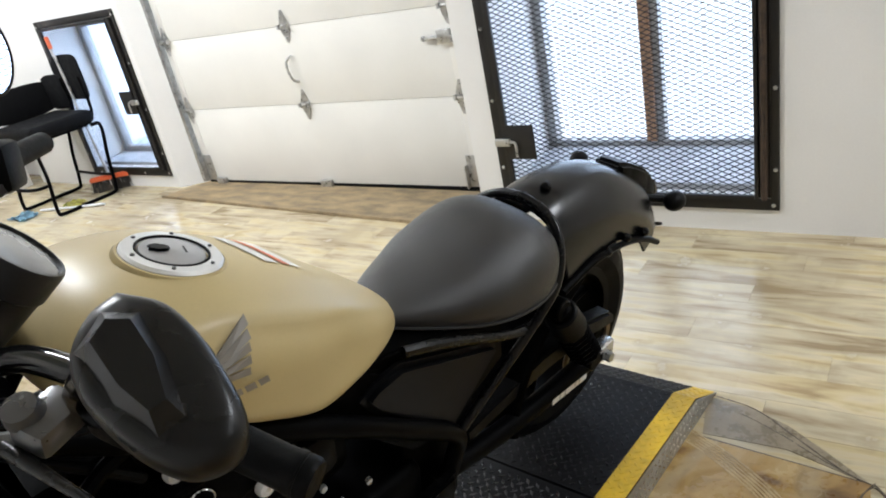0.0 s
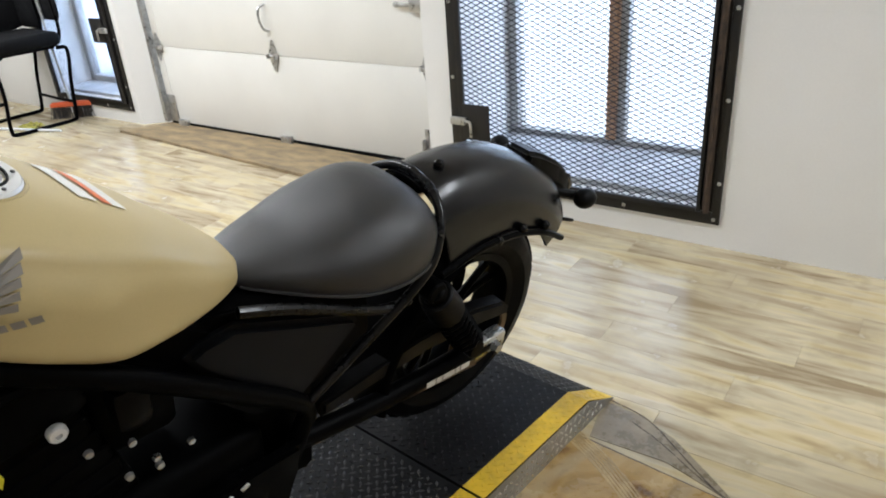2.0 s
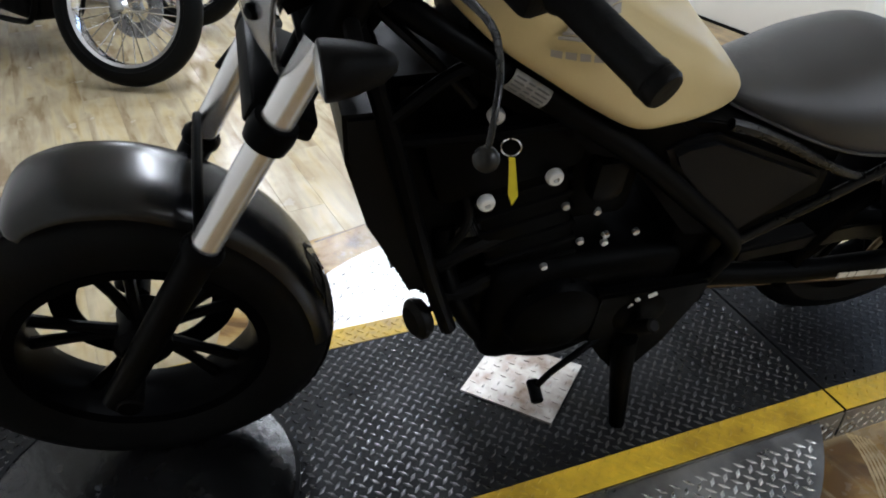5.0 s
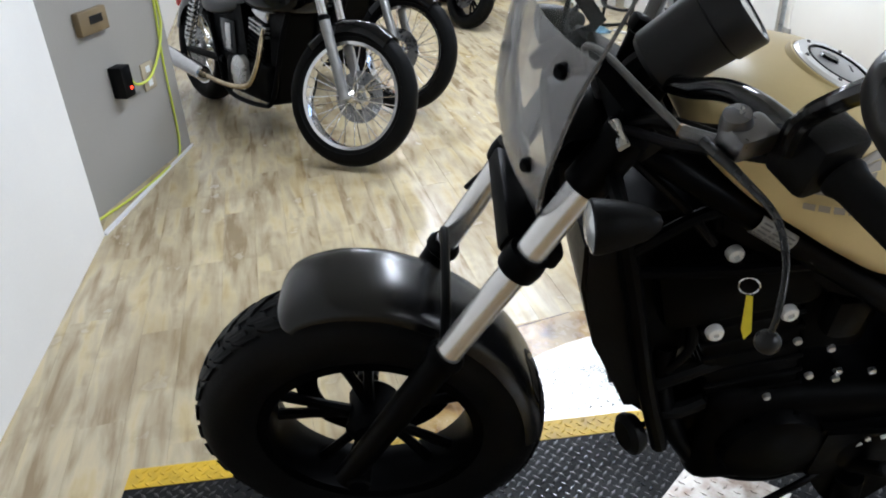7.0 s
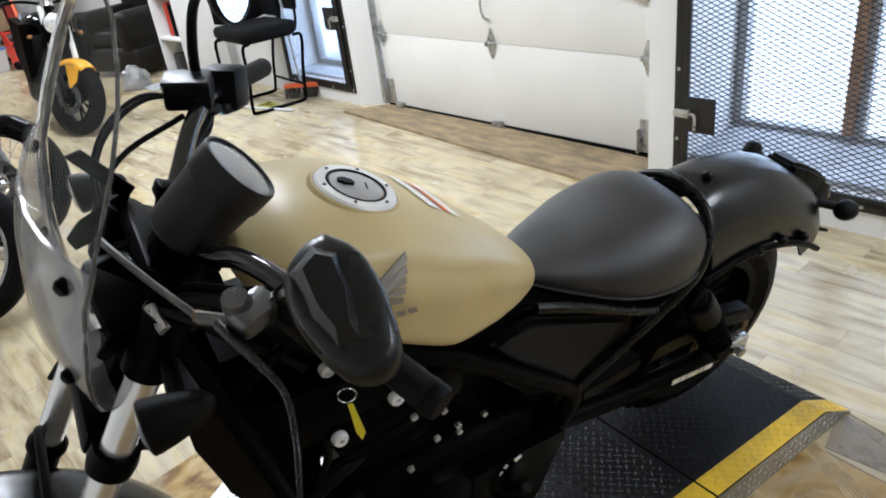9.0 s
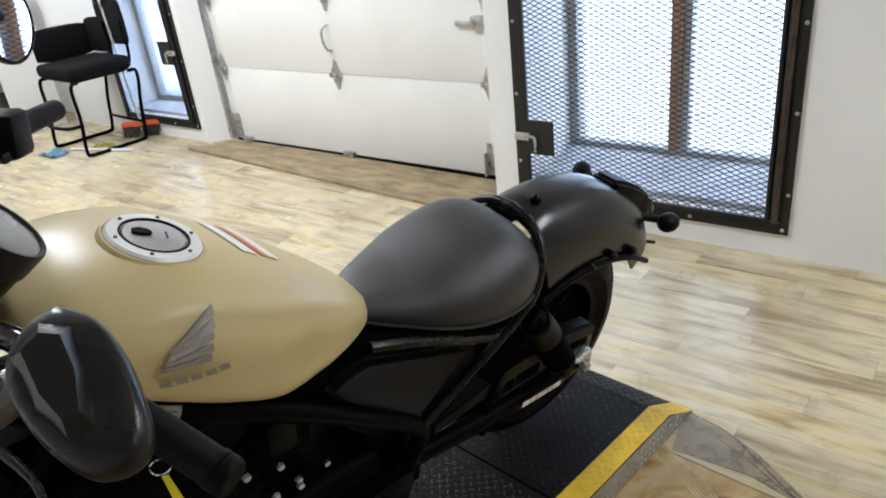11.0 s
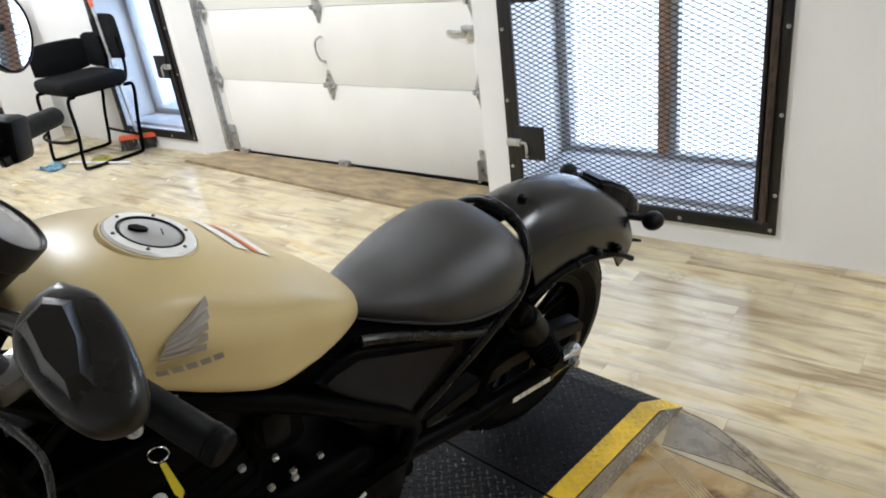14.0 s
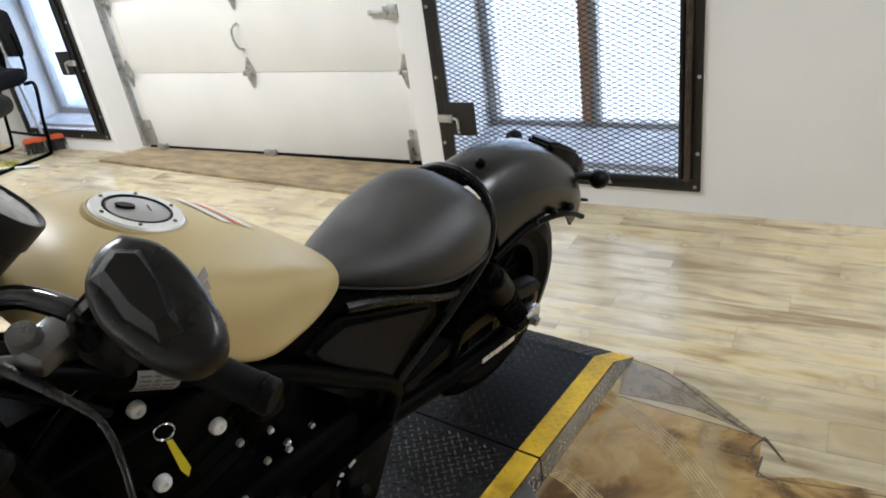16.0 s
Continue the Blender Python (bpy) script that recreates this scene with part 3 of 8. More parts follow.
cyl(bm, (lx - 0.11, DY - 0.02, lz), (lx + 0.05, DY - 0.02, lz), 0.01, seg=10)
ball(bm, (lx - 0.11, DY - 0.02, lz), 0.014)
part("slide_latch", bm, M_GALV, door, "steel slide latch")
for x in (DX0 - 0.012, DX1 + 0.012):
    s = 1 if x < -2 else -1
    bm = B()
    box(bm, x - 0.016 * s, x - 0.012 * s, DY - 0.034, DY + 0.02, 0.03, 1.95)
    box(bm, x - 0.016 * s, x + 0.010 * s, DY - 0.038, DY - 0.034, 0.03, 1.95)
    part("track", bm, M_GALV, door, "vertical door track")

# ---- barred windows ----


def expanded_mesh(bm, x0, x1, z0, z1, y, px=0.044, pz=0.0205, w=0.0018, t=0.0020):
    """Expanded steel: zigzag strands that meet at the knots."""
    rows = int((z1 - z0) / (pz / 2))
    cols = int((x1 - x0) / (px / 2))
    for r in range(rows + 1):
        zc = z0 + r * pz / 2
        prev = None
        for c in range(cols + 1):
            x = x0 + c * px / 2
            z = zc + (pz / 2 if (c + r) % 2 else 0) - pz / 4
            z = min(max(z, z0), z1)
            cur = [bm.verts.new((x, y - t, z - w / 2)), bm.verts.new((x, y - t, z + w / 2)), bm.verts.new((x, y, z + w / 2)), bm.verts.new((x, y, z - w / 2))]
            if prev:
                for k in range(4):
                    j = (k + 1) % 4
                    bm.faces.new((prev[k], prev[j], cur[j], cur[k]))
            prev = cur
    return bm


def window_guard(x0, x1, z0, z1, y, locks, label, strand=0.0018, rod=None):
    g = thing("window_guard", label, "window guard", group="window guards")
    fr, hf = 0.044, 0.030
    for a, b, c, d in ((x0, x0 + fr, z0, z1), (x1 - hf, x1, z0, z1), (x0 + fr, x1 - hf, z0, z0 + fr), (x0 + fr, x1 - hf, z1 - fr, z1)):
        bm = B()
        box(bm, a, b, y - 0.012, y - 0.002, c, d, bevel=0.002)
        part("frame_bar", bm, M_BLACKIRON, g)
    # inner leaf
    ix0, ix1, iz0, iz1 = x0 + fr + 0.004, x1 - hf - 0.040, z0 + fr + 0.004, z1 - fr - 0.004
    leaf = B()
    for a, b, c, d in ((ix0, ix0 + 0.026, iz0, iz1), (ix1 - 0.012, ix1, iz0, iz1), (ix0 + 0.026, ix1 - 0.012, iz0, iz0 + 0.016), (ix0 + 0.026, ix1 - 0.012, iz1 - 0.016, iz1)):
        box(leaf, a, b, y - 0.03, y - 0.014, c, d, bevel=0.002)
    lf = part("leaf_frame", leaf, M_BLACKIRON, g)
    part("mesh", expanded_mesh(B(), ix0 + 0.014, ix1 - 0.006, iz0 + 0.008, iz1 - 0.008, y - 0.016, w=strand), M_MESH, lf, "expanded steel mesh", smooth=False)
    bm = B()
    cyl(bm, (x1 - hf - 0.020, y - 0.02, iz0), (x1 - hf - 0.020, y - 0.02, iz1), 0.0125, seg=12)
    part("stop_strip", box(B(), ix1 - 0.011, x1 - hf - 0.001, y - 0.0075, y - 0.004, iz0, iz1), M_BLACKIRON, g)
    part("hinge_rod", bm, rod or M_BLACKIRON, g)
    for zc in locks[1]:
        lx = x0 + 0.03 if locks[0] == "l" else x1 - 0.03
        s = 1 if locks[0] == "l" else -1
        bm = B()
        box(bm, min(lx + s * 0.04, lx + s * 0.17), max(lx + s * 0.04, lx + s * 0.17), y - 0.036, y - 0.031, zc - 0.075, zc + 0.075, bevel=0.001)
        lp = part("lock_plate", bm, M_BLACKIRON, g)
        bm = B()
        box(bm, min(lx - s * 0.01, lx + s * 0.06), max(lx - s * 0.01, lx + s * 0.06), y - 0.055, y - 0.037, zc - 0.012, zc + 0.02, bevel=0.003)
        tube(bm, [(lx + s * 0.05, y - 0.046, zc + 0.005), (lx + s * 0.085, y - 0.05, zc), (lx + s * 0.088, y - 0.05, zc - 0.06)], 0.006, 8)
        part("latch_bolt", bm, M_GALV, lp, "steel latch bolt")
    spots = [(x, z0 + 0.16 + k * 0.3) for k in range(int((z1 - z0) / 0.33) + 1) for x in (x0 + 0.018, x1 - 0.013) if z0 + 0.16 + k * 0.3 < z1]
    spots += [(x0 + 0.1 + k * (x1 - x0 - 0.12) / 3, z0 + 0.02) for k in range(4)]
    for x, z in spots:
        part("bolt_head", lathe(B(), [(0, 0), (0.008, 0), (0.0065, 0.004), (0, 0.006)], (x, y - 0.012, z), (0, -1, 0), 10), M_GALV, g)
    return g


window_guard(-1.115, 0.022, 0.093, 1.50, 3.0, ("l", (0.375, 1.035)), "black iron window guard with expanded steel mesh and two latches", strand=0.0036, rod=mat("rusty hinge rod", (0.055, 0.036, 0.024), 0.7, 0.2, vary=0.6, scale=30))
window_guard(-4.65, -3.755, 0.085, 1.18, 3.2, ("r", (0.60,)), "small black iron window guard with expanded mesh", strand=0.0008)


def window(name, x0, x1, z0, z1, y, mulls, label):
    w = tagged(thing(name, label, "window"), kind="structure")
    f = 0.045
    for a, b, c, d in ((x0, x0 + f, z0, z1), (x1 - f, x1, z0, z1), (x0 + f, x1 - f, z0, z0 + f), (x0 + f, x1 - f, z1 - f, z1)):
        part("window_frame", box(B(), a, b, y, y + 0.06, c, d, bevel=0.004), M_ALU, w)
    xs = [x0 + f]
    for m0, m1 in mulls:
        part("mullion", box(B(), m0, m1, y - 0.02, y + 0.05, z0 + f, z1 - f, bevel=0.005), M_WOODFRAME, w, "brown wooden mullion")
        part("sash_edge", box(B(), m1, m1 + 0.036, y - 0.005, y + 0.045, z0 + f, z1 - f, bevel=0.004), M_ALU, w)
        xs += [m0, m1 + 0.036]
    xs.append(x1 - f)
    for a, b in zip(xs[::2], xs[1::2]):
        p = part("pane", box(B(), a, b, y + 0.028, y + 0.032, z0 + f, z1 - f), M_GLASS, w)
        p.visible_shadow = False
    return w


window("window_1", -1.08, 0.10, 0.17, 1.6, 3.43, [(-0.591, -0.545)], "bright two-pane window with a brown wooden mullion")
window("window_2", -4.60, -3.81, 0.165, 1.13, 3.45, [], "small bright window behind the guard")
bm = B()
slab(bm, [(-1.10, 3.06, 0.135), (0.14, 3.06, 0.135), (0.14, 3.52, 0.165), (-1.10, 3.52, 0.165)], 0.03)
tagged(part("window_sill", bm, M_SILL), "dusty concrete window sill with cobwebs", "sill", kind="structure")
bm = B()
slab(bm, [(-4.75, 3.25, 0.13), (-3.66, 3.25, 0.13), (-3.66, 3.75, 0.155), (-4.75, 3.75, 0.155)], 0.03)
tagged(part("window_sill", bm, M_SILL), "dusty window sill of the small window", "sill", kind="structure")
bm = B()
for x0, x1 in ((-1.16, -1.08), (0.10, 0.18)):
    box(bm, x0, x1, 3.36, 3.6, 0.1, 1.7)
box(bm, -1.16, 0.18, 3.36, 3.6, 1.6, 1.7)
for x0, x1 in ((-4.80, -4.72), (-3.70, -3.62)):
    box(bm, x0, x1, 3.56, 3.8, 0.1, 1.3)
box(bm, -4.80, -3.62, 3.56, 3.8, 1.2, 1.3)
tagged(part("window_reveal", bm, M_WALL), "white plastered window reveals", "wall", kind="structure")
bm = B()
box(bm, -6.0, 2.0, 4.3, 4.32, -0.5, 2.6)
tagged(part("backdrop", bm, M_SKYCARD), "bright overcast daylight outside the windows", "backdrop", kind="structure")

# ceiling light fittings, unseen; the first two are added to brighten the right-hand wall
for x, y, watts in ((1.9, 2.35, 43), (3.6, 1.6, 14), (-2.1, 1.45, 56), (-3.5, 1.9, 34), (-4.8, 2.1, 28), (-6.3, 1.5, 46), (-8.8, 1.6, 55)):
    lf = thing("ceiling_light", "unseen white tube light fitting placed on the ceiling", "ceiling light", pose(x, y, 2.70), group="ceiling lights")
    part("tray", box(B(), -0.62, 0.62, -0.11, 0.11, 0.0, 0.05, bevel=0.01), M_WHITEPL, lf)
    part("diffuser", box(B(), -0.6, 0.6, -0.09, 0.09, -0.025, -0.002, bevel=0.01), glow("lamp diffuser", (1.0, 0.97, 0.9), 3.0), lf)
    area("ceiling_lamp", pose(x, y, 2.66), 1.2, 0.18, watts, (0.97, 0.985, 1.0))

# ---- the low platform with its ramps ----
RAXIS = Vector((0.128, 0.9918, 0)).normalized()
RSIDE = Vector((-RAXIS.y, RAXIS.x, 0))
RO = Vector((-0.052, 1.440, 0))
RW, RH = 0.578, 0.083


def rp(s, w, z):
    return RO + RAXIS * s + RSIDE * w + Vector((0, 0, z))


def ramp_z(s):
    if s <= 0:
        return RH
    if s <= 0.43:
        return RH - 0.012 * s / 0.43
    return (RH - 0.012) * max(0.0, (0.56 - s) / 0.13)


platform = thing("service_platform", "low black diamond-plate motorcycle platform with worn yellow edges", "platform")


def deck(name, s_list, w0, w1, material, lift=0.0, down=0.0, label=""):
    """A plate that follows the platform's profile; its foot stands on the floor when down is 0."""
    bm = B()
    top = [[rp(s, w, ramp_z(s) + lift) for w in (w0, w1)] for s in s_list]
    bot = [[rp(s, w, max(0.0, ramp_z(s) - down) if down else 0.0) for w in (w0, w1)] for s in s_list]
    rings = [[t[0], t[1], b[1], b[0]] for t, b in zip(top, bot)]
    loft(bm, rings)
    bmesh.ops.remove_doubles(bm, verts=bm.verts, dist=1e-5)
    return part(name, bm, material, platform, label, smooth=False)


def lozenge(bm, c, d, n, ln=0.0105, wd=0.0033, h=0.0016):
    """One raised tread bar."""
    s = n.cross(d).normalized()
    base = [c + d * ln, c + s * wd, c - d * ln, c - s * wd]
    top = [c + d * ln * 0.55 + n * h, c + s * wd * 0.45 + n * h, c - d * ln * 0.55 + n * h, c - s * wd * 0.45 + n * h]
    a = [bm.verts.new(p) for p in base]
    b = [bm.verts.new(p) for p in top]
    bm.faces.new(b)
    for k in range(4):
        bm.faces.new((a[k], a[(k + 1) % 4], b[(k + 1) % 4], b[k]))


SECTIONS = [("front_section", [-1.82, -1.122]), ("middle_section", [-1.118, -0.0035]), ("tail_ramp", [0.0035, 0.22, 0.43, 0.558])]
for nm, ss in SECTIONS:
    body = deck(nm, ss, 0.0, RW, M_BLACKPLATE)
    for w0, w1 in ((-0.001, 0.058), (RW - 0.058, RW + 0.001)):
        bm = B()
        rings = [[rp(s, w0, ramp_z(s) + 0.0012), rp(s, w1, ramp_z(s) + 0.0012), rp(s, w1, max(ramp_z(s) - 0.001, 0.0)), rp(s, w0, max(ramp_z(s) - 0.001, 0.0))] for s in ss]
        loft(bm, rings)
        e = part("yellow_edge", bm, M_YELLOW, body, "worn yellow painted edge", smooth=False)
    # bare side faces
    for w in (-0.004, RW + 0.002):
        bm = B()
        rings = [[rp(s, w, ramp_z(s) - 0.004), rp(s, w + 0.002, ramp_z(s) - 0.004), rp(s, w + 0.002, 0.0), rp(s, w, 0.0)] for s in ss if ramp_z(s) > 0.006]
        rings.append([rp(ss[-1], w, 0.003 if ss[-1] > 0.5 else ramp_z(ss[-1]) - 0.004), rp(ss[-1], w + 0.002, 0.003 if ss[-1] > 0.5 else ramp_z(ss[-1]) - 0.004), rp(ss[-1], w + 0.002, 0.0), rp(ss[-1], w, 0.0)])
        loft(bm, rings[:-1] if ss[-1] < 0.5 else rings)
        fc = part("side_face", bm, M_STEEL, body, "bare diamond-plate side")
        bm = B()
        out = -RSIDE if w < 0 else RSIDE
        for i in range(int((ss[-1] - ss[0]) / 0.0205)):
            for j in range(3):
                sp = ss[0] + 0.012 + i * 0.0205
                z = 0.016 + j * 0.0205
                if z < ramp_z(sp) - 0.014:
                    dd = (RAXIS * (1 if (i + j) % 2 else -1) + Vector((0, 0, 1))).normalized()
                    lozenge(bm, rp(sp, w if w < 0 else w + 0.002, z), dd, out)
        if bm.faces:
            tagged(part("tread_pattern", bm, M_STEELTREAD, fc, smooth=False), kind="stuff")



def treads(bm, place, s0, s1, w0, w1, pitch=0.0188, keep=None, turn=45, ln=0.0098):
    """Tread bars of diamond plate: rows slanting one way and the other by turns, staggered."""
    step = pitch / math.sqrt(2)
    ns, nw = int((s1 - s0) / step), int((w1 - w0) / step)
    for i in range(ns + 1):
        for j in range(i % 2, nw + 1, 2):
            s, w = s0 + i * step, w0 + j * step
            if keep and not keep(s, w):
                continue
            p = place(s, w)
            n = (place(s + 0.002, w) - p).cross(place(s, w + 0.002) - p).normalized()
            if n.z < 0:
                n = -n
            a = radians(turn if i % 2 else turn + 90)
            d = (place(s + 0.002 * math.cos(a), w + 0.002 * math.sin(a)) - p).normalized()
            lozenge(bm, p, d, n, ln, ln * 0.34)
    return bm


bm = B()
treads(bm, lambda s, w: rp(s, w, ramp_z(s) + 0.0002), -1.80, -1.13, 0.070, RW - 0.068, pitch=0.0188, ln=0.0115)
treads(bm, lambda s, w: rp(s, w, ramp_z(s) + 0.0002), -1.10, -0.02, 0.070, RW - 0.068, pitch=0.0188, ln=0.0115)
tagged(part("tread_pattern", bm, M_TREAD, platform, "raised diamond tread bars, rubbed grey", smooth=False), kind="stuff")
bm = B()
treads(bm, lambda s, w: rp(s, w, ramp_z(s) + 0.0002), 0.018, 0.55, 0.070, RW - 0.068, pitch=0.0188, ln=0.0110)
tagged(part("tread_pattern", bm, M_TREADSHADE, platform, "raised tread bars of the tail ramp, darkened for shade", smooth=False), kind="stuff")
bm = B()
for s0, s1 in ((-1.80, -1.13), (-1.10, -0.02), (0.02, 0.54)):
    treads(bm, lambda s, w: rp(s, w, ramp_z(s) + 0.0013), s0, s1, 0.012, 0.056)
    treads(bm, lambda s, w: rp(s, w, ramp_z(s) + 0.0013), s0, s1, RW - 0.05, RW - 0.008)
tagged(part("tread_pattern", bm, M_YELLOW, platform, "yellow raised tread bars", smooth=False), kind="stuff")
# half-round steel plates on both sides
DC, DR = Vector((-0.44, 0.93, 0)), 0.585


def half_round(side):
    s_c, w_c = (DC - RO).dot(RAXIS), (DC - RO).dot(RSIDE)
    edge = -0.006 if side < 0 else RW + 0.006
    dw = edge - w_c
    half = math.acos(abs(dw) / DR)
    pts = []
    for k in range(41):
        a = -half + 2 * half * k / 40
        pts.append(rp(s_c + DR * math.sin(a), w_c + math.copysign(DR * math.cos(a), dw), 0.0))
    bm = B()
    slab(bm, pts, RH - 0.006)
    pl = part("side_plate", bm, M_STEEL, platform, "bare half-round diamond plate", smooth=False)
    bm = B()

    def inside(s, w):
        return (s - s_c) ** 2 + (w - w_c) ** 2 < (DR - 0.02) ** 2 and (w < edge - 0.02 if side < 0 else w > edge + 0.02)
    if side < 0:
        treads(bm, lambda s, w: rp(s, w, RH - 0.006), s_c - DR, s_c + DR, w_c - DR, edge - 0.02, keep=inside, turn=45, pitch=0.0200, ln=0.0122)
    else:
        treads(bm, lambda s, w: rp(s, w, RH - 0.006), s_c - DR, s_c + DR, edge + 0.02, w_c + DR, keep=inside, turn=45, pitch=0.0200, ln=0.0122)
    tagged(part("tread_pattern", bm, M_STEELTREAD, pl, smooth=False), kind="stuff")


half_round(-1)
half_round(1)
# loose square plate under the engine
sq = thing("steel_plate", "small scuffed bare steel tread plate lying on the platform", "plate")
q = [Vector(p) for p in ((-0.447, 0.770, RH + 0.002), (-0.287, 0.884, RH + 0.002), (-0.392, 1.036, RH + 0.002), (-0.545, 0.915, RH + 0.002))]
part("sheet", slab(B(), q, 0.004), M_RUSTY, sq, smooth=False)
bm = B()
ex, ey = q[1] - q[0], q[3] - q[0]
for i in range(8):
    for j in range(8):
        c = q[0] + ex * (0.06 + i * 0.125) + ey * (0.06 + j * 0.125) + Vector((0, 0, 0.004))
        lozenge(bm, c, (ex if (i + j) % 2 else ey).normalized(), Vector((0, 0, 1)), 0.0085, 0.003)
tagged(part("tread_pattern", bm, M_RUSTY, sq, smooth=False), kind="stuff")
wet = thing("turning_disc", "dark wet round steel plate under the front wheel", "plate")
bm = B()
lathe(bm, [(0, 0.0), (0.27, 0.0), (0.272, 0.003), (0.268, 0.0045), (0, 0.0045)], rp(-1.33, 0.26, RH + 0.0022), (0, 0, 1), 64)
part("disc", bm, M_WET, wet)
part("rim_ring", lathe(B(), [(0.264, 0.0), (0.272, 0.0), (0.272, 0.006), (0.264, 0.006)], rp(-1.33, 0.26, RH + 0.0024), (0, 0, 1), 64, closed=True), M_BLACKPLATE, wet)

# stained board of another floor covering round the platform
bm = B()
pts = [(-1.22, 0.50, 0), (-0.75, 0.30, 0), (-0.3, -0.2, 0), (0.1, -0.45, 0), (1.6, -0.55, 0), (1.7, 1.72, 0), (0.52, 1.668, 0), (0.41, 1.630, 0), (0.40, 1.765, 0), (0.02, 1.81, 0), (-0.6, 1.90, 0), (-1.0, 1.5, 0), (-1.25, 0.95, 0)]
slab(bm, [Vector((x, y, -0.003)) for x, y, z in pts], 0.0058)
tagged(part("floor_patch", bm, M_PATCH, smooth=False), "stained tan vinyl floor patch round the platform", "floor", kind="structure")
bm = B()
for a, b, w in (((0.02, 1.81), (0.41, 1.765), 0.0022), ((0.41, 1.765), (0.46, 1.70), 0.003), ((0.41, 1.70), (0.405, 1.63), 0.003), ((0.405, 1.63), (0.8, 1.68), 0.002), ((-1.22, 0.72), (-1.25, 0.92), 0.003)):
    a, b = Vector((*a, 0.0024)), Vector((*b, 0.0024))
    d = (b - a).normalized().cross(Vector((0, 0, 1))) * w
    slab(bm, [a - d, b - d * 0.6, b + d * 0.6, a + d], 0.0005)
tagged(part("floor_joint", bm, M_CRACK, smooth=False), "dark worn joints at the floor patch", "floor", kind="structure")


def floor_ribbon(bm, line, half, z, seed, gap=0.25):
    """A broken strip of short thin flakes along a curved line on the floor."""
    rnd = random.Random(seed)
    path = smooth_path([Vector((x, y, z)) for x, y in line], 18)
    for i in range(len(path) - 1):
        if rnd.random() < gap:
            continue
        a, b = path[i], path[i + 1]
        n = (b - a).normalized().cross(Vector((0, 0, 1)))
        h0, h1 = half * (0.8 + 0.2 * math.sin(i * 0.7 + seed)), half * (0.8 + 0.2 * math.sin(i * 0.7 + 0.7 + seed))
        c = n * 0.0
        slab(bm, [a + c - n * h0, b + c - n * h1, b + c + n * h1, a + c + n * h0], 0.0004)


# arcs rubbed pale by turning tyres, each of several ribs
for k, line in enumerate((((-0.029, 1.488), (0.025, 1.467), (0.093, 1.421), (0.153, 1.368)), ((-0.023, 1.814), (0.076, 1.76), (0.185, 1.681), (0.267, 1.601), (0.342, 1.514)))):
    bm = B()
    for j in range(6):
        off = (j - 2.5) * 0.0085
        floor_ribbon(bm, [(x + off * 0.75, y + off * 0.66) for x, y in line], 0.0034, 0.0029, 20 * k + j, 0.0)
    tagged(part("tyre_scuff", bm, M_SCUFF, smooth=False), "pale ribbed tyre scuff on the floor", "floor mark", kind="structure")
# grey sheet worn bare at the edge of the patch, with a ragged dark rim
bm = B()
edge = [(0.005, 1.972), (0.114, 1.956), (0.212, 1.913), (0.314, 1.837), (0.400, 1.768), (0.222, 1.825), (0.029, 1.822)]
slab(bm, [Vector((x, y, 0.0002)) for x, y in edge], 0.0012)
tagged(part("floor_underlay", bm, M_UNDERLAY, smooth=False), "grey worn sheet beside the floor patch", "floor", kind="structure")
bm = B()
floor_ribbon(bm, [(0.008, 1.983), (0.129, 1.952), (0.228, 1.88), (0.333, 1.799), (0.418, 1.753)], 0.0019, 0.0015, 3, 0.05)
floor_ribbon(bm, [(0.10, 1.925), (0.19, 1.882), (0.29, 1.82), (0.405, 1.756)], 0.0012, 0.0015, 5, 0.12)
floor_ribbon(bm, [(0.409, 1.771), (0.385, 1.711), (0.412, 1.642), (0.48, 1.621)], 0.0024, 0.0029, 4, 0.05)
tagged(part("floor_crack", bm, M_CRACK, smooth=False), "ragged dark crack along the worn sheet", "floor mark", kind="structure")

# ---- the main motorcycle: x ahead, y to its left, z up, from the rear tyre's foot ----
EU = Vector((-0.22025, -0.97544, 0.0))
EV = Vector((0.95044, -0.21461, -0.22495))
EH = Vector((0.21943, -0.04955, 0.97437))
MO = Vector((-0.31878, 1.67423, 0.08209)) + EV * 0.03
BIKE = Matrix(((EU.x, EV.x, EH.x, MO.x), (EU.y, EV.y, EH.y, MO.y), (EU.z, EV.z, EH.z, MO.z), (0, 0, 0, 1)))
bike = thing("motorcycle", "black cruiser motorcycle with matte beige tank on its side stand", "motorcycle", BIKE)
STEER = -1.5
SAX_P, SAX_D = Vector((1.62, 0, 0)), Vector((-0.527, 0, 0.85)).normalized()
STURN = Matrix.Translation(SAX_P) @ Matrix.Rotation(radians(STEER), 4, SAX_D) @ Matrix.Translation(-SAX_P)


def steered(bm):
    bmesh.ops.transform(bm, matrix=STURN, verts=bm.verts)
    return bm


def tyre_prof(R, W, rim):
    h = W / 2
    return [(rim, -h * 0.72), (rim + 0.02, -h * 0.88), (R - 0.055, -h), (R - 0.03, -h * 0.93), (R - 0.012, -h * 0.7), (R - 0.003, -h * 0.38), (R, 0), (R - 0.003, h * 0.38), (R - 0.012, h * 0.7), (R - 0.03, h * 0.93), (R - 0.055, h), (rim + 0.02, h * 0.88), (rim, h * 0.72)]


def turned(bm, on):
    return steered(bm) if on else bm


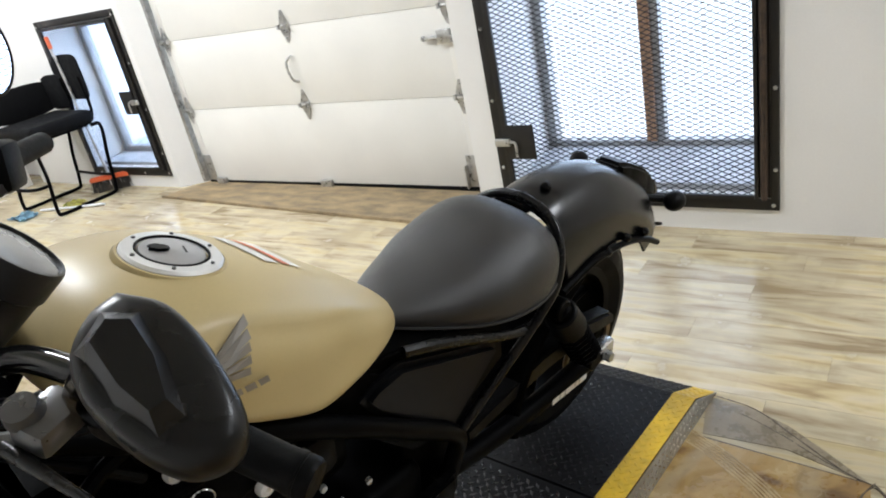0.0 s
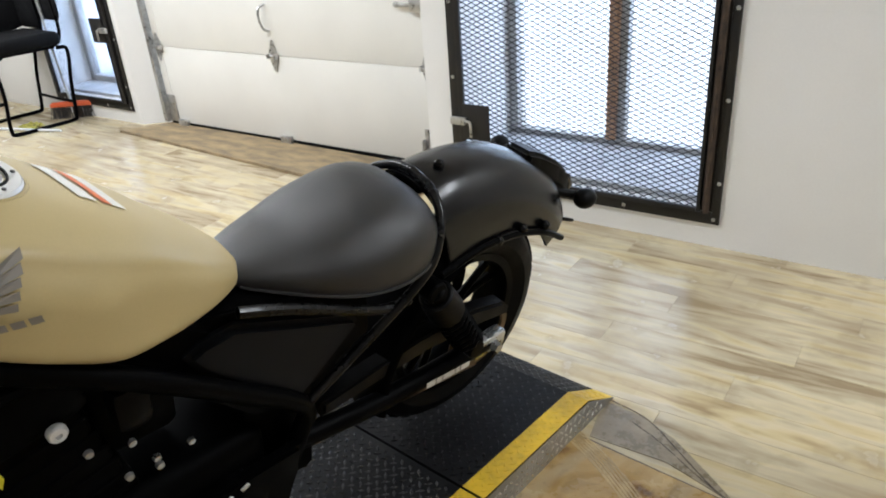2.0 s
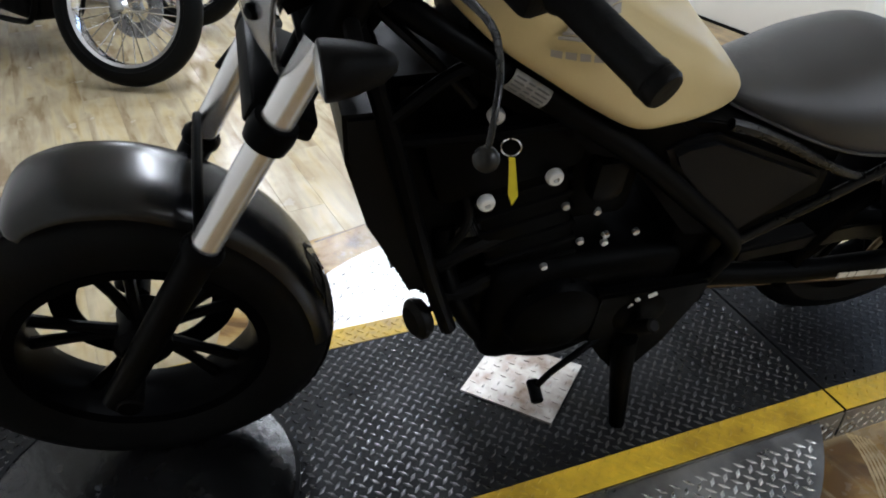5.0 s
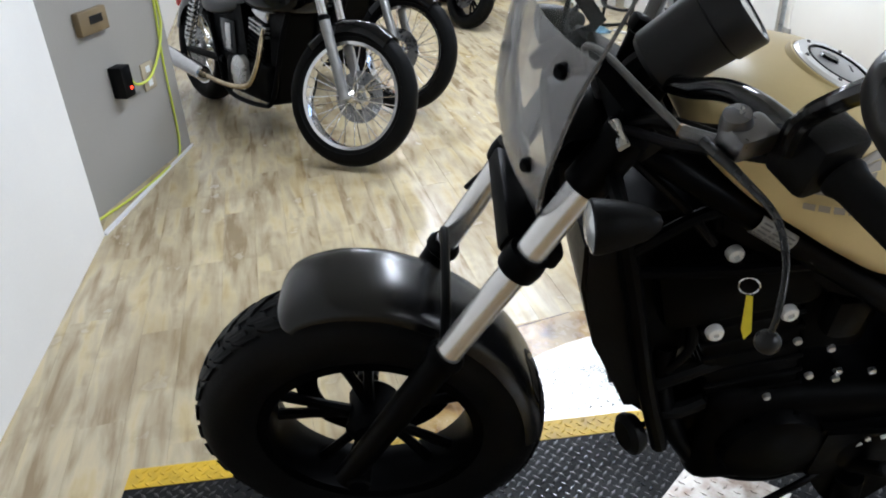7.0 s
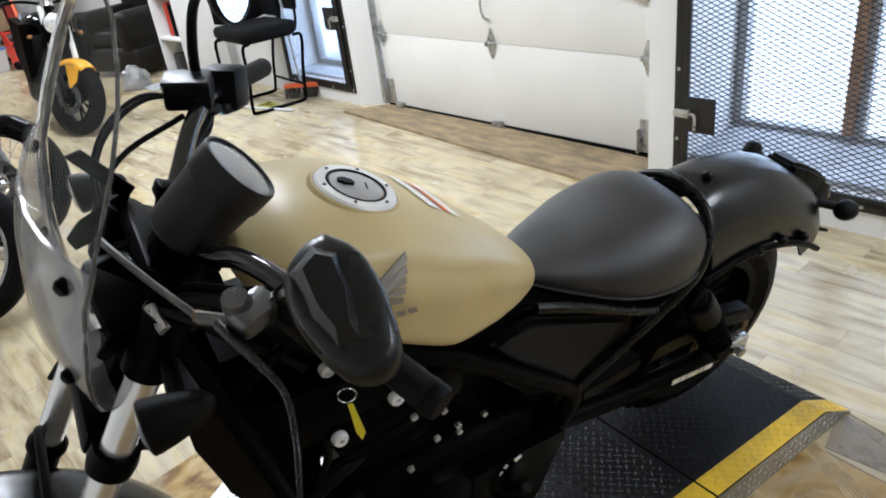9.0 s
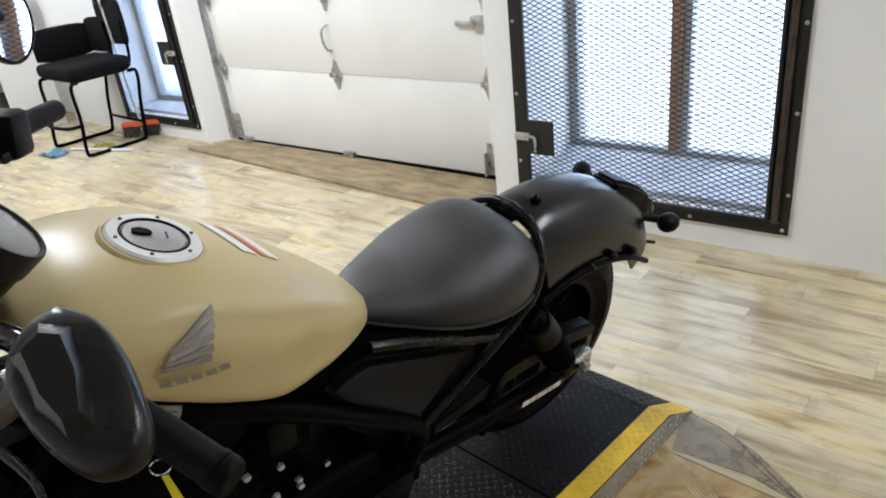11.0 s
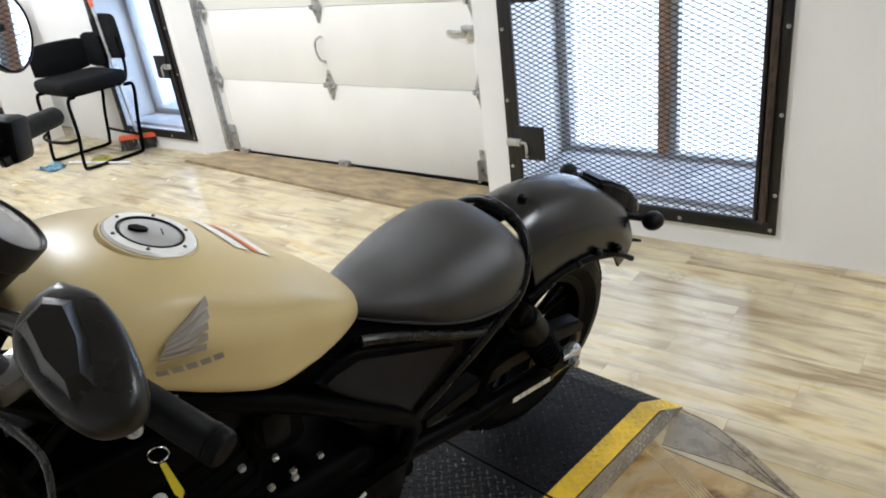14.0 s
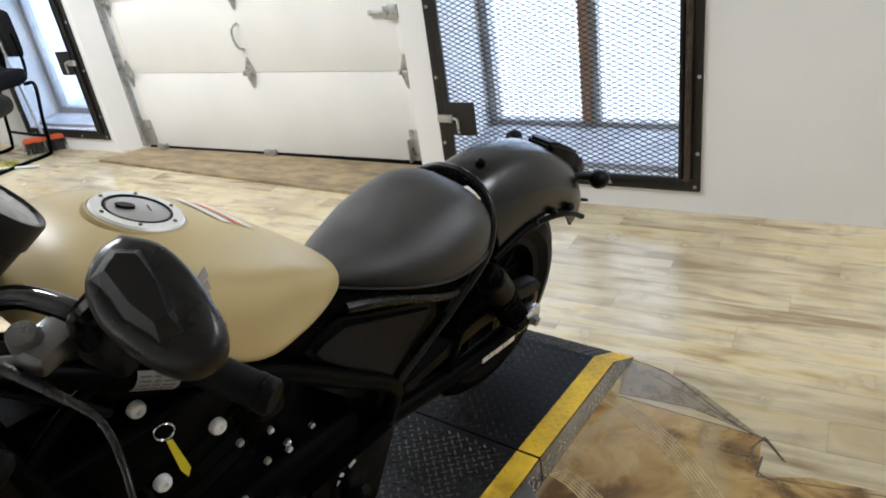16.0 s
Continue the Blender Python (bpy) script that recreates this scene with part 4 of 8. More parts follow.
def wheel(name, c, R, W, rim, parent, spokes, steer, label):
    """A cast wheel: tyre, tread, rim, hub and paired spokes."""
    c = Vector(c)
    w = part(name, turned(lathe(B(), [(rim + 0.008, -W * 0.36), (rim + 0.006, -W * 0.40), (rim - 0.012, -W * 0.38), (rim - 0.022, -W * 0.2), (rim - 0.022, W * 0.2), (rim - 0.012, W * 0.38), (rim + 0.006, W * 0.40), (rim + 0.008, W * 0.36)], c, (0, 1, 0), 48, closed=True), steer), M_BLACK, parent, label)
    part("tyre", turned(lathe(B(), tyre_prof(R, W, rim), c, (0, 1, 0), 72, closed=True), steer), M_RUBBER, w, "black rubber tyre")
    bm = B()
    n = 34
    for k in range(n):
        a0 = 2 * math.pi * k / n
        for sgn in (-1, 1):
            path = ((0.02, 0.06), (0.22, 0.16), (0.34, 0.42), (0.48, 0.5), (0.66, 0.9))
            prev = None
            for y, da in path:
                y = y * W / 2 * sgn
                for d0, d1 in ((0.0, 0.0),):
                    r = R - 0.0015 - 0.020 * (abs(y) / (W / 2)) ** 2.2
                    a = a0 + (da + (0.5 if sgn > 0 else 0)) * 2 * math.pi / n
                    wd = 0.0195 / R
                    p = [c + Vector((math.cos(a + e) * (r + q), y, math.sin(a + e) * (r + q))) for e, q in ((-wd, -0.002), (-wd * 0.92, 0.0048), (wd * 0.92, 0.0048), (wd, -0.002))]
                    cur = [bm.verts.new(v) for v in p]
                    if prev:
                        for i in range(4):
                            bm.faces.new((prev[i], prev[(i + 1) % 4], cur[(i + 1) % 4], cur[i]))
                    prev = cur
    part("tread_relief", turned(bm, steer), M_RUBBER, w, "zigzag tread ribs", smooth=False)
    part("hub", turned(lathe(B(), [(0, -0.05), (0.03, -0.05), (0.045, -0.035), (0.04, 0.0), (0.045, 0.035), (0.03, 0.05), (0, 0.05)], c, (0, 1, 0), 24), steer), M_BLACK, w)
    for k in range(spokes):
        a = 2 * math.pi * k / spokes + 0.2
        for da in (-0.17, 0.17):
            bm = B()
            p0 = c + Vector((math.cos(a) * 0.035, 0, math.sin(a) * 0.035))
            p1 = c + Vector((math.cos(a + da) * (rim - 0.018), 0, math.sin(a + da) * (rim - 0.018)))
            tube(bm, [p0, (p0 + p1) / 2, p1], 0.009, 8, 3, radii=[0.012, 0.009, 0.011])
            part("spoke", turned(bm, steer), M_BLACK, w)
    return w


RWH = wheel("rear_wheel", (0.014, -0.043, 0.294), 0.268, 0.126, 0.178, bike, 5, False, "black cast alloy rear wheel")
FWH = wheel("front_wheel", (1.458, 0.006, 0.326), 0.300, 0.130, 0.188, bike, 5, True, "black cast alloy front wheel")
# brake discs
for c, steer, y, w in (((1.458, 0.006, 0.326), True, -0.062, FWH), ((0.005, -0.045, 0.292), False, -0.08, RWH)):
    bm = B()
    lathe(bm, [(0.105, -0.002), (0.146, -0.002), (0.146, 0.002), (0.105, 0.002)], Vector(c) + Vector((0, y, 0)), (0, 1, 0), 40, closed=True)
    for k in range(24):
        a = 2 * math.pi * k / 24
        rr = 0.115 if k % 2 else 0.135
        p = Vector(c) + Vector((math.cos(a) * rr, y, math.sin(a) * rr))
        cyl(bm, p - Vector((0, 0.003, 0)), p + Vector((0, 0.003, 0)), 0.004, seg=6)
    part("brake_disc", turned(bm, steer), M_BLACK, w, "dark drilled brake disc")


def fender(bm, pts, halfw, drop, hub, thick=0.006, nsec=9):
    """A mudguard: arched sections along crest points (u, h), each with its half width and skirt drop."""
    path = smooth_path([(u, 0, h) for u, h in pts], 5)
    n = len(path)
    rings = []
    for k, p in enumerate(path):
        d = (path[min(k + 1, n - 1)] - path[max(k - 1, 0)]).normalized()
        nrm = Vector((-d.z, 0, d.x))
        if nrm.dot(p - Vector((hub[0], 0, hub[1]))) < 0:
            nrm = -nrm
        f = k / (n - 1)
        hw = halfw(f)
        dr = drop(f)
        ring = []
        for off in (0.0, thick):
            sec = []
            for j in range(nsec * 2 + 1):
                a = -1 + j / nsec
                x = math.sin(a * math.pi / 2)
                y = 1 - math.cos(a * math.pi / 2)
                sec.append(p + Vector((0, x * (hw - off), 0)) - nrm * (y ** 1.3 * dr + off * (1 - y)))
            ring += sec if off == 0 else list(reversed(sec))
        rings.append(ring)
    return loft(bm, rings)


def arc_pts(c, r, a0, a1, n):
    return [(c[0] + r * math.cos(radians(a0 + (a1 - a0) * k / n)), c[1] + r * math.sin(radians(a0 + (a1 - a0) * k / n))) for k in range(n + 1)]


bm = B()
fender(bm, [(1.574, 0.606), (1.568, 0.625), (1.548, 0.645), (1.511, 0.660), (1.462, 0.666), (1.392, 0.655), (1.310, 0.614), (1.238, 0.545), (1.190, 0.465), (1.165, 0.385), (1.156, 0.315)], lambda f: 0.040 + 0.034 * min(1, f * 12) ** 0.6, lambda f: 0.030 * min(1, 0.6 + 6 * f) + 0.015 * max(0, f - 0.5), (1.458, 0.326))
part("front_mudguard", steered(bm), M_MATTE, bike, "matte black front mudguard")
bm = B()
fender(bm, [(0.20, 0.742), (0.138, 0.752), (0.07, 0.752), (0.0, 0.742), (-0.06, 0.722), (-0.12, 0.690), (-0.18, 0.645), (-0.215, 0.60), (-0.238, 0.558)], lambda f: 0.108 - 0.010 * f, lambda f: 0.150 - 0.035 * f, (0.045, 0.294))
part("rear_mudguard", bm, M_MATTE, bike, "matte black rear mudguard")
bm = B()
for y in (0.112, -0.112):
    tube(bm, [(0.20, y, 0.59), (0.10, y, 0.607), (0.0, y, 0.598), (-0.10, y * 0.98, 0.562), (-0.175, y * 0.94, 0.515)], 0.007, 8)
part("mudguard_stay", bm, M_BLACK, bike)
for u, h, y in ((0.138, 0.752, 0.016), (-0.10, 0.575, 0.108), (0.05, 0.60, 0.110), (-0.02, 0.60, 0.110)):
    bm = B()
    ball(bm, (u, y, h + 0.004), 0.011, 1, 1, 0.9)
    part("mudguard_bolt", bm, M_BLOSS, bike)
# tail lamp and rear signals
bm = B()
loft(bm, [[Vector((u, y * hw, h + dz)) for y, dz in ((-1, -0.052), (1, -0.052), (0.86, 0.006), (-0.86, 0.006))] for u, h, hw in ((-0.105, 0.706, 0.036), (-0.14, 0.696, 0.046), (-0.205, 0.658, 0.052), (-0.252, 0.616, 0.050), (-0.264, 0.594, 0.043))])
bmesh.ops.bevel(bm, geom=bm.edges[:], offset=0.009, segments=3, affect='EDGES')
tl = part("tail_lamp", bm, M_PLASTIC, bike, "black tail lamp housing")
part("lamp_lens", box(B(), -0.012, 0.012, -0.04, 0.04, -0.022, 0.022, bevel=0.006, m=pose(-0.262, 0, 0.590, 0, 30, 0)), M_DARKLENS, tl, "dark smoked tail lens")
for s in (1, -1):
    bm = B()
    tube(bm, [(-0.20, 0.045, 0.595), (-0.225, 0.06, 0.588), (-0.24, 0.075, 0.586)] if s > 0 else [(-0.20, -0.045, 0.605), (-0.22, -0.10, 0.608), (-0.235, -0.135, 0.612)], 0.010, 10)
    st = part("rear_signal_stalk", bm, M_PLASTIC, bike)
    bm = B()
    ball(bm, (-0.247, 0.098, 0.586) if s > 0 else (-0.238, -0.155, 0.612), 0.0255 if s > 0 else 0.022, 1.15, 0.95, 0.88)
    part("rear_signal", bm, M_PLASTIC, st, "round black turn signal")
bm = B()
tube(bm, [(-0.215, 0.052, 0.520), (-0.245, 0.058, 0.512), (-0.278, 0.060, 0.496), (-0.282, 0.050, 0.489), (-0.250, 0.046, 0.502), (-0.218, 0.044, 0.512)], 0.0038, 8)
part("plate_bracket", bm, M_BLACK, bike)


# tank
def sec_ring(u, top, bot, w, n=2.7, cnt=40, belly=0.42, pinch=0.0, low=3.4, crease=0.0):
    ring = []
    for k in range(cnt):
        a = 2 * math.pi * k / cnt
        ca, sa = math.cos(a), math.sin(a)
        y = w * math.copysign(abs(ca) ** (2 / n), ca)
        zc = bot + (top - bot) * belly
        if sa >= 0:
            z = zc + (top - zc) * abs(sa) ** (2 / 2.7)
            y *= 1 - pinch * sa ** 2
        else:
            z = zc - (zc - bot) * abs(sa) ** (2 / low)
            if low > 4:
                y = w * math.copysign(abs(ca) ** (2 / low), ca)
        if crease:
            # a soft shoulder line that dies out towards the steering head
            g = 1 + crease * math.exp(-((math.degrees(math.asin(sa)) - 36) / 8) ** 2) * min(1, max(0, (1.02 - u) / 0.2))
            y, z = y * g, zc + (z - zc) * g
        ring.append(Vector((u, y, z)))
    return ring


def interp(rows, steps):
    """Rows of numbers, smoothed between."""
    out = []
    ext = [[2 * a - b for a, b in zip(rows[0], rows[1])]] + [list(r) for r in rows] + [[2 * a - b for a, b in zip(rows[-1], rows[-2])]]
    for k in range(1, len(ext) - 2):
        for s in range(steps):
            t = s / steps
            out.append([0.5 * (2 * b + (c - a) * t + (2 * a - 5 * b + 4 * c - d) * t * t + (3 * b - a - 3 * c + d) * t ** 3) for a, b, c, d in zip(*ext[k - 1:k + 3])])
    return out + [list(rows[-1])]


def knee(ring):
    """A shallow knee hollow low on the flank and a soft crease above it."""
    for p in ring:
        line = 0.955 - 0.62 * max(0.0, 0.86 - p.x) - 0.45 * max(0.0, p.x - 0.93)
        f = 1 / (1 + math.exp((p.z - line + 0.012) / 0.006)) * 1 / (1 + math.exp((abs(p.x - 0.80) - 0.17) / 0.02))
        g = math.exp(-((p.x - 0.715) / 0.06) ** 2 - ((p.z - 0.80) / 0.05) ** 2)
        if abs(p.y) > 0.02:
            p.y -= math.copysign(0.0055 * f + 0.011 * g, p.y)
    return ring


TANK = [(1.034, 0.945, 0.930, 0.026), (1.026, 0.962, 0.918, 0.068), (1.005, 0.976, 0.898, 0.110), (0.96, 0.988, 0.862, 0.145), (0.90, 0.984, 0.822, 0.161), (0.84, 0.969, 0.780, 0.164), (0.77, 0.928, 0.738, 0.158), (0.70, 0.878, 0.728, 0.140), (0.65, 0.832, 0.727, 0.119), (0.61, 0.796, 0.727, 0.096), (0.58, 0.766, 0.727, 0.072), (0.562, 0.748, 0.731, 0.040)]
bm = B()
loft(bm, [knee(sec_ring(u, t, b, w, pinch=0.22, cnt=96, low=6.5, crease=0.032)) for u, t, b, w in interp(TANK, 6)])
tank = part("fuel_tank", bm, M_TANK, bike, "matte beige fuel tank", angle=60)


TANK_ROWS = interp(TANK, 6)


def on_tank(u, v):
    """Height of the tank's upper side."""
    b = next(k for k in range(1, len(TANK_ROWS)) if TANK_ROWS[k][0] <= u)
    p, q = TANK_ROWS[b - 1], TANK_ROWS[b]
    f = (p[0] - u) / (p[0] - q[0])
    r = [x + (y - x) * f for x, y in zip(p, q)]
    zc = r[2] + (r[1] - r[2]) * 0.42
    ring = [p for p in sec_ring(*r, cnt=600, pinch=0.22, crease=0.032) if p.z >= zc]
    return min(ring, key=lambda p: abs(p.y - v)).z


# filler cap
cc, cn = Vector((0.848, 0.012, 0.9665)), Vector((-0.37, 0.05, 0.93)).normalized()
bm = B()
lathe(bm, [(0.055, -0.012), (0.057, 0.002), (0.054, 0.0055), (0.042, 0.006), (0.039, 0.002), (0.039, -0.01)], cc, cn, 48, closed=True)
cap = part("filler_ring", bm, M_CAPRING, tank, "silver filler cap ring")
part("filler_lid", lathe(B(), [(0, 0.008), (0.026, 0.0075), (0.036, 0.005), (0.0385, 0.0), (0.0385, -0.01)], cc, cn, 40), M_CAPLID, cap, "brushed grey cap lid")
bm = B()
cx = (Vector((-1, 0.25, 0)) - cn * cn.dot(Vector((-1, 0.25, 0)))).normalized()
cy = cn.cross(cx)
slab(bm, [cc + cn * 0.008 + cx * a + cy * b for a, b in ((-0.028, -0.005), (-0.018, -0.009), (-0.006, -0.007), (-0.003, 0.0), (-0.007, 0.006), (-0.018, 0.009), (-0.027, 0.005))], 0.003, cn, bevel=0.0015)
part("key_flap", bm, M_BLOSS, cap)
part("lid_slot", slab(B(), [cc + cn * 0.0078 + cx * a + cy * b for a, b in ((0.012, -0.009), (0.014, -0.009), (0.014, 0.007), (0.012, 0.007))], 0.0008, cn), M_GREYPL, cap)
part("lid_gap", lathe(B(), [(0.0386, 0.0045), (0.0388, 0.0068), (0.0412, 0.0068), (0.0414, 0.0045)], cc, cn, 48, closed=True), M_PLASTIC, cap, "black gap round the lid")
for k in range(6):
    a = k * math.pi / 3 + 0.3
    p = cc + (cx * math.cos(a) + cy * math.sin(a)) * 0.048 + cn * 0.0055
    part("ring_screw", lathe(B(), [(0, 0.0025), (0.0022, 0.002), (0.0026, 0)], p, cn, 10), M_DARKALU, cap)
bm = B()
lathe(bm, [(0.058, 0.0015), (0.0605, 0.001), (0.063, -0.003), (0.066, -0.010), (0.069, -0.024), (0.058, -0.024)], cc, cn, 48, closed=True)
part("filler_collar", bm, M_TANK, cap)


# flat decals that follow the tank
def decal(bm, loop, lift=0.0018, grid=10):
    """A patch between two edge lines of (u, v) on the tank's upper side."""
    (a0, a1), (b0, b1) = loop
    rows = []
    for i in range(grid + 1):
        p, q = Vector(a0).lerp(Vector(a1), i / grid), Vector(b0).lerp(Vector(b1), i / grid)
        row = []
        for j in range(4):
            c = p.lerp(q, j / 3)
            row.append(bm.verts.new((c.x, c.y, on_tank(c.x, c.y) + lift)))
        rows.append(row)
    for r, s in zip(rows, rows[1:]):
        for j in range(3):
            bm.faces.new((r[j], r[j + 1], s[j + 1], s[j]))
    return bm


for (u0, u1), material, lab in (((0.775, 0.757), M_WHITEDECAL, "white tank stripe"), ((0.751, 0.741), M_ORANGE, "orange tank stripe"), ((0.7405, 0.725), M_WHITEDECAL, "white tank stripe")):
    part("tank_stripe", decal(B(), (((u0 - 0.006, -0.055), (u0 - 0.030, 0.028)), ((u1 - 0.006, -0.055), (u1 - 0.030, 0.028)))), material, tank, lab)


def side_y(u, z):
    r = min(interp(TANK, 8), key=lambda q: abs(q[0] - u))
    return max((p for p in sec_ring(r[0], r[1], r[2], r[3], cnt=400, pinch=0.22, crease=0.032) if p.y > 0), key=lambda p: -abs(p.z - z)).y


def side_patch(bm, pts, lift=0.0012):
    f = [bm.verts.new((u, side_y(u, z) + lift, z)) for u, z in pts]
    return bm.faces.new(f)


# maker's marks as plain shapes: five feathers over a bar
bm = B()
for k in range(5):
    u0, z0 = 0.918 - k * 0.004, 0.900 + k * 0.0045
    u1, z1 = 0.862 - k * 0.0055, 0.893 + k * 0.0100
    um, zm = (u0 + u1) / 2, (z0 + z1) / 2 + 0.003
    side_patch(bm, [(u0, z0 + 0.0005), (um, zm - 0.0025), (u1, z1 - 0.0022), (u1 - 0.002, z1 + 0.0062), (um, zm + 0.0042), (u0, z0 + 0.0044)], 0.002)
part("tank_mark", bm, M_GREYDECAL, tank, "grey wing-shaped tank mark", smooth=False)
bm = B()
for k in range(5):
    u = 0.922 - k * 0.0165
    z = 0.891 - k * 0.0022
    side_patch(bm, [(u - 0.001, z - 0.0125), (u - 0.0135, z - 0.0142), (u - 0.0120, z - 0.0048), (u + 0.0008, z - 0.0030)], 0.002)
part("tank_mark", bm, M_GREYDECAL, tank, "grey bars below the mark", smooth=False)

# seat
SEAT = [(0.584, 0.724, 0.706, 0.024), (0.566, 0.730, 0.696, 0.050), (0.52, 0.735, 0.678, 0.080), (0.46, 0.740, 0.654, 0.110), (0.40, 0.752, 0.634, 0.133), (0.34, 0.764, 0.620, 0.142), (0.29, 0.770, 0.618, 0.141), (0.25, 0.763, 0.626, 0.131), (0.222, 0.746, 0.642, 0.112), (0.205, 0.722, 0.662, 0.084), (0.197, 0.702, 0.678, 0.048)]
bm = B()
loft(bm, [sec_ring(u, t, b, w, n=2.9, belly=0.35, pinch=0.12) for u, t, b, w in interp(SEAT, 4)])
seat = part("seat", bm, M_SEAT, bike, "black vinyl solo seat", angle=60)
bm = B()
rows = interp(SEAT, 3)
for s in (1, -1):
    tube(bm, [(u, s * (w * 0.985 + 0.002), b + (t - b) * 0.20) for u, t, b, w in rows[3:-6:2]], 0.0028, 6, 3)
part("seat_seam", bm, M_SEAT, seat)

# frame tubes
for s in (1, -1):
    bm = B()
    tube(bm, [(1.13, 0.04 * s, 0.935), (1.04, 0.10 * s, 0.892), (0.931, 0.124 * s, 0.824), (0.76, 0.130 * s, 0.702), (0.62, 0.128 * s, 0.580), (0.508, 0.120 * s, 0.470), (0.515, 0.115 * s, 0.40), (0.56, 0.11 * s, 0.28)], 0.0165, 12)
    fr = part("main_tube", bm, M_BLACK, bike)
    bm = B()
    tube(bm, [(0.507, 0.122 * s, 0.468), (0.42, 0.128 * s, 0.528), (0.33, 0.132 * s, 0.588), (0.250, 0.130 * s, 0.648), (0.208, 0.100 * s, 0.710), (0.190, 0.052 * s, 0.741), (0.186, 0.0, 0.750)], 0.0088, 12)
    part("rear_hoop", bm, M_TUBE, bike, "black frame hoop behind the seat")
    bm = B()
    tube(bm, [(0.605, 0.112 * s, 0.716 if s > 0 else 0.670), (0.56, 0.119 * s, 0.702 if s > 0 else 0.660), (0.496, 0.121 * s, 0.672 if s > 0 else 0.635), (0.358, 0.124 * s, 0.600), (0.29, 0.124 * s, 0.586)], 0.009, 10)
    part("seat_rail", bm, M_TUBE, bike)
    bm = B()
    tube(bm, [(1.12, 0.05 * s, 0.90), (1.08, 0.10 * s, 0.74), (1.03, 0.12 * s, 0.52), (0.985, 0.12 * s, 0.36)], 0.014, 10)
    part("down_tube", bm, M_BLACK, bike)
    bm = B()
    tube(bm, [(1.08, 0.10 * s, 0.735), (0.97, 0.115 * s, 0.745), (0.86, 0.12 * s, 0.755)], 0.009, 8)
    tube(bm, [(1.09, 0.095 * s, 0.76), (1.02, 0.11 * s, 0.83), (0.98, 0.115 * s, 0.85)], 0.009, 8)
    part("brace_tube", bm, M_BLACK, bike)
    bm = B()
    q = [(0.690, 0.102 * s, 0.678), (0.662, 0.102 * s, 0.692), (0.612, 0.102 * s, 0.697), (0.398, 0.102 * s, 0.601), (0.392, 0.102 * s, 0.585), (0.508, 0.102 * s, 0.486), (0.530, 0.102 * s, 0.488), (0.672, 0.102 * s, 0.645)]
    slab(bm, q if s < 0 else list(reversed(q)), 0.018, (0, s, 0), bevel=0.010)
    part("side_cover", bm, M_COVER, bike, "black side cover", angle=50)
    # swing arm, shock
    bm = B()
    sy = 0.094 if s > 0 else -0.155
    tube(bm, [(0.52, sy, 0.36), (0.30, sy, 0.322), (0.10, sy, 0.312), (0.01, sy, 0.308)], 0.021, 12)
    sw = part("swing_arm", bm, M_BLACK, bike)
    bm = B()
    box(bm, -0.03, 0.065, sy - 0.014, sy + 0.018, 0.288, 0.330, bevel=0.007)
    lathe(bm, [(0, 0.020), (0.012, 0.019), (0.014, 0.0)], (0.010, sy + 0.017 * s, 0.309), (0, s, 0), 6)
    part("axle_block", bm, M_SILVER, sw, "silver axle adjuster")
    bm = B()
    p0, p1 = Vector((0.237, 0.125 * s, 0.585)), Vector((0.102, 0.125 * s, 0.370))
    d = (p1 - p0).normalized()
    cyl(bm, p0, p0 + d * 0.10, 0.024, seg=16, bevel=0.004)
    cyl(bm, p0 + d * 0.08, p1, 0.012, seg=12)
    for e in (p0, p1):
        cyl(bm, e - Vector((0, 0.018, 0)), e + Vector((0, 0.018, 0)), 0.022, seg=16, bevel=0.003)
    sh = part("shock_absorber", bm, M_BLACK, bike)
    bm = B()
    ax, ay = ring_basis(d)
    L = (p1 - p0).length
    tube(bm, [p0 + d * (0.05 + (L - 0.08) * k / 80) + (ax * math.cos(k * 0.7) + ay * math.sin(k * 0.7)) * 0.030 for k in range(81)], 0.0052, 6, 1)
    part("spring", bm, M_BLACK, sh, "black coil spring")
    part("shock_sleeve", cyl(B(), p0 + d * 0.02, p0 + d * 0.09, 0.033, 0.036, 20, 0.004), M_PLASTIC, sh)
bm = B()
bars(bm, 0.0, 0.0, (0.024, 0.016, 0.034, 0.012, 0.026), 0.015, 0.003, (0.212, 0.116, 0.307), (-1, 0, -0.10), (0, 0, 1), (0, 1, 0))
part("swing_arm_label", bm, M_WHITEDECAL, bike, "white printed label strip")
# chain and sprocket
bm = B()
lathe(bm, [(0.075, -0.003), (0.088, -0.005), (0.092, 0), (0.088, 0.005), (0.075, 0.003)], (0.005, 0.062, 0.300), (0, 1, 0), 40, closed=True)
ch = part("sprocket", bm, M_CHAIN, bike, "bronze chain on the rear sprocket")
bm = B()
for z0, z1 in ((0.382, 0.375), (0.206, 0.290)):
    tube(bm, [(0.005, 0.062, z0 + 0.006), (0.52, 0.062, z1)], 0.008, 8)
part("chain", bm, M_CHAIN, ch)
bm = B()
slab(bm, [(0.45, 0.058, 0.405), (0.22, 0.058, 0.425), (0.06, 0.058, 0.42), (-0.03, 0.058, 0.395), (-0.055, 0.058, 0.368), (-0.045, 0.058, 0.352), (0.03, 0.058, 0.38), (0.2, 0.058, 0.39), (0.45, 0.058, 0.37)], 0.035, (0, 1, 0), bevel=0.006)
part("chain_guard", bm, M_PLASTIC, bike)

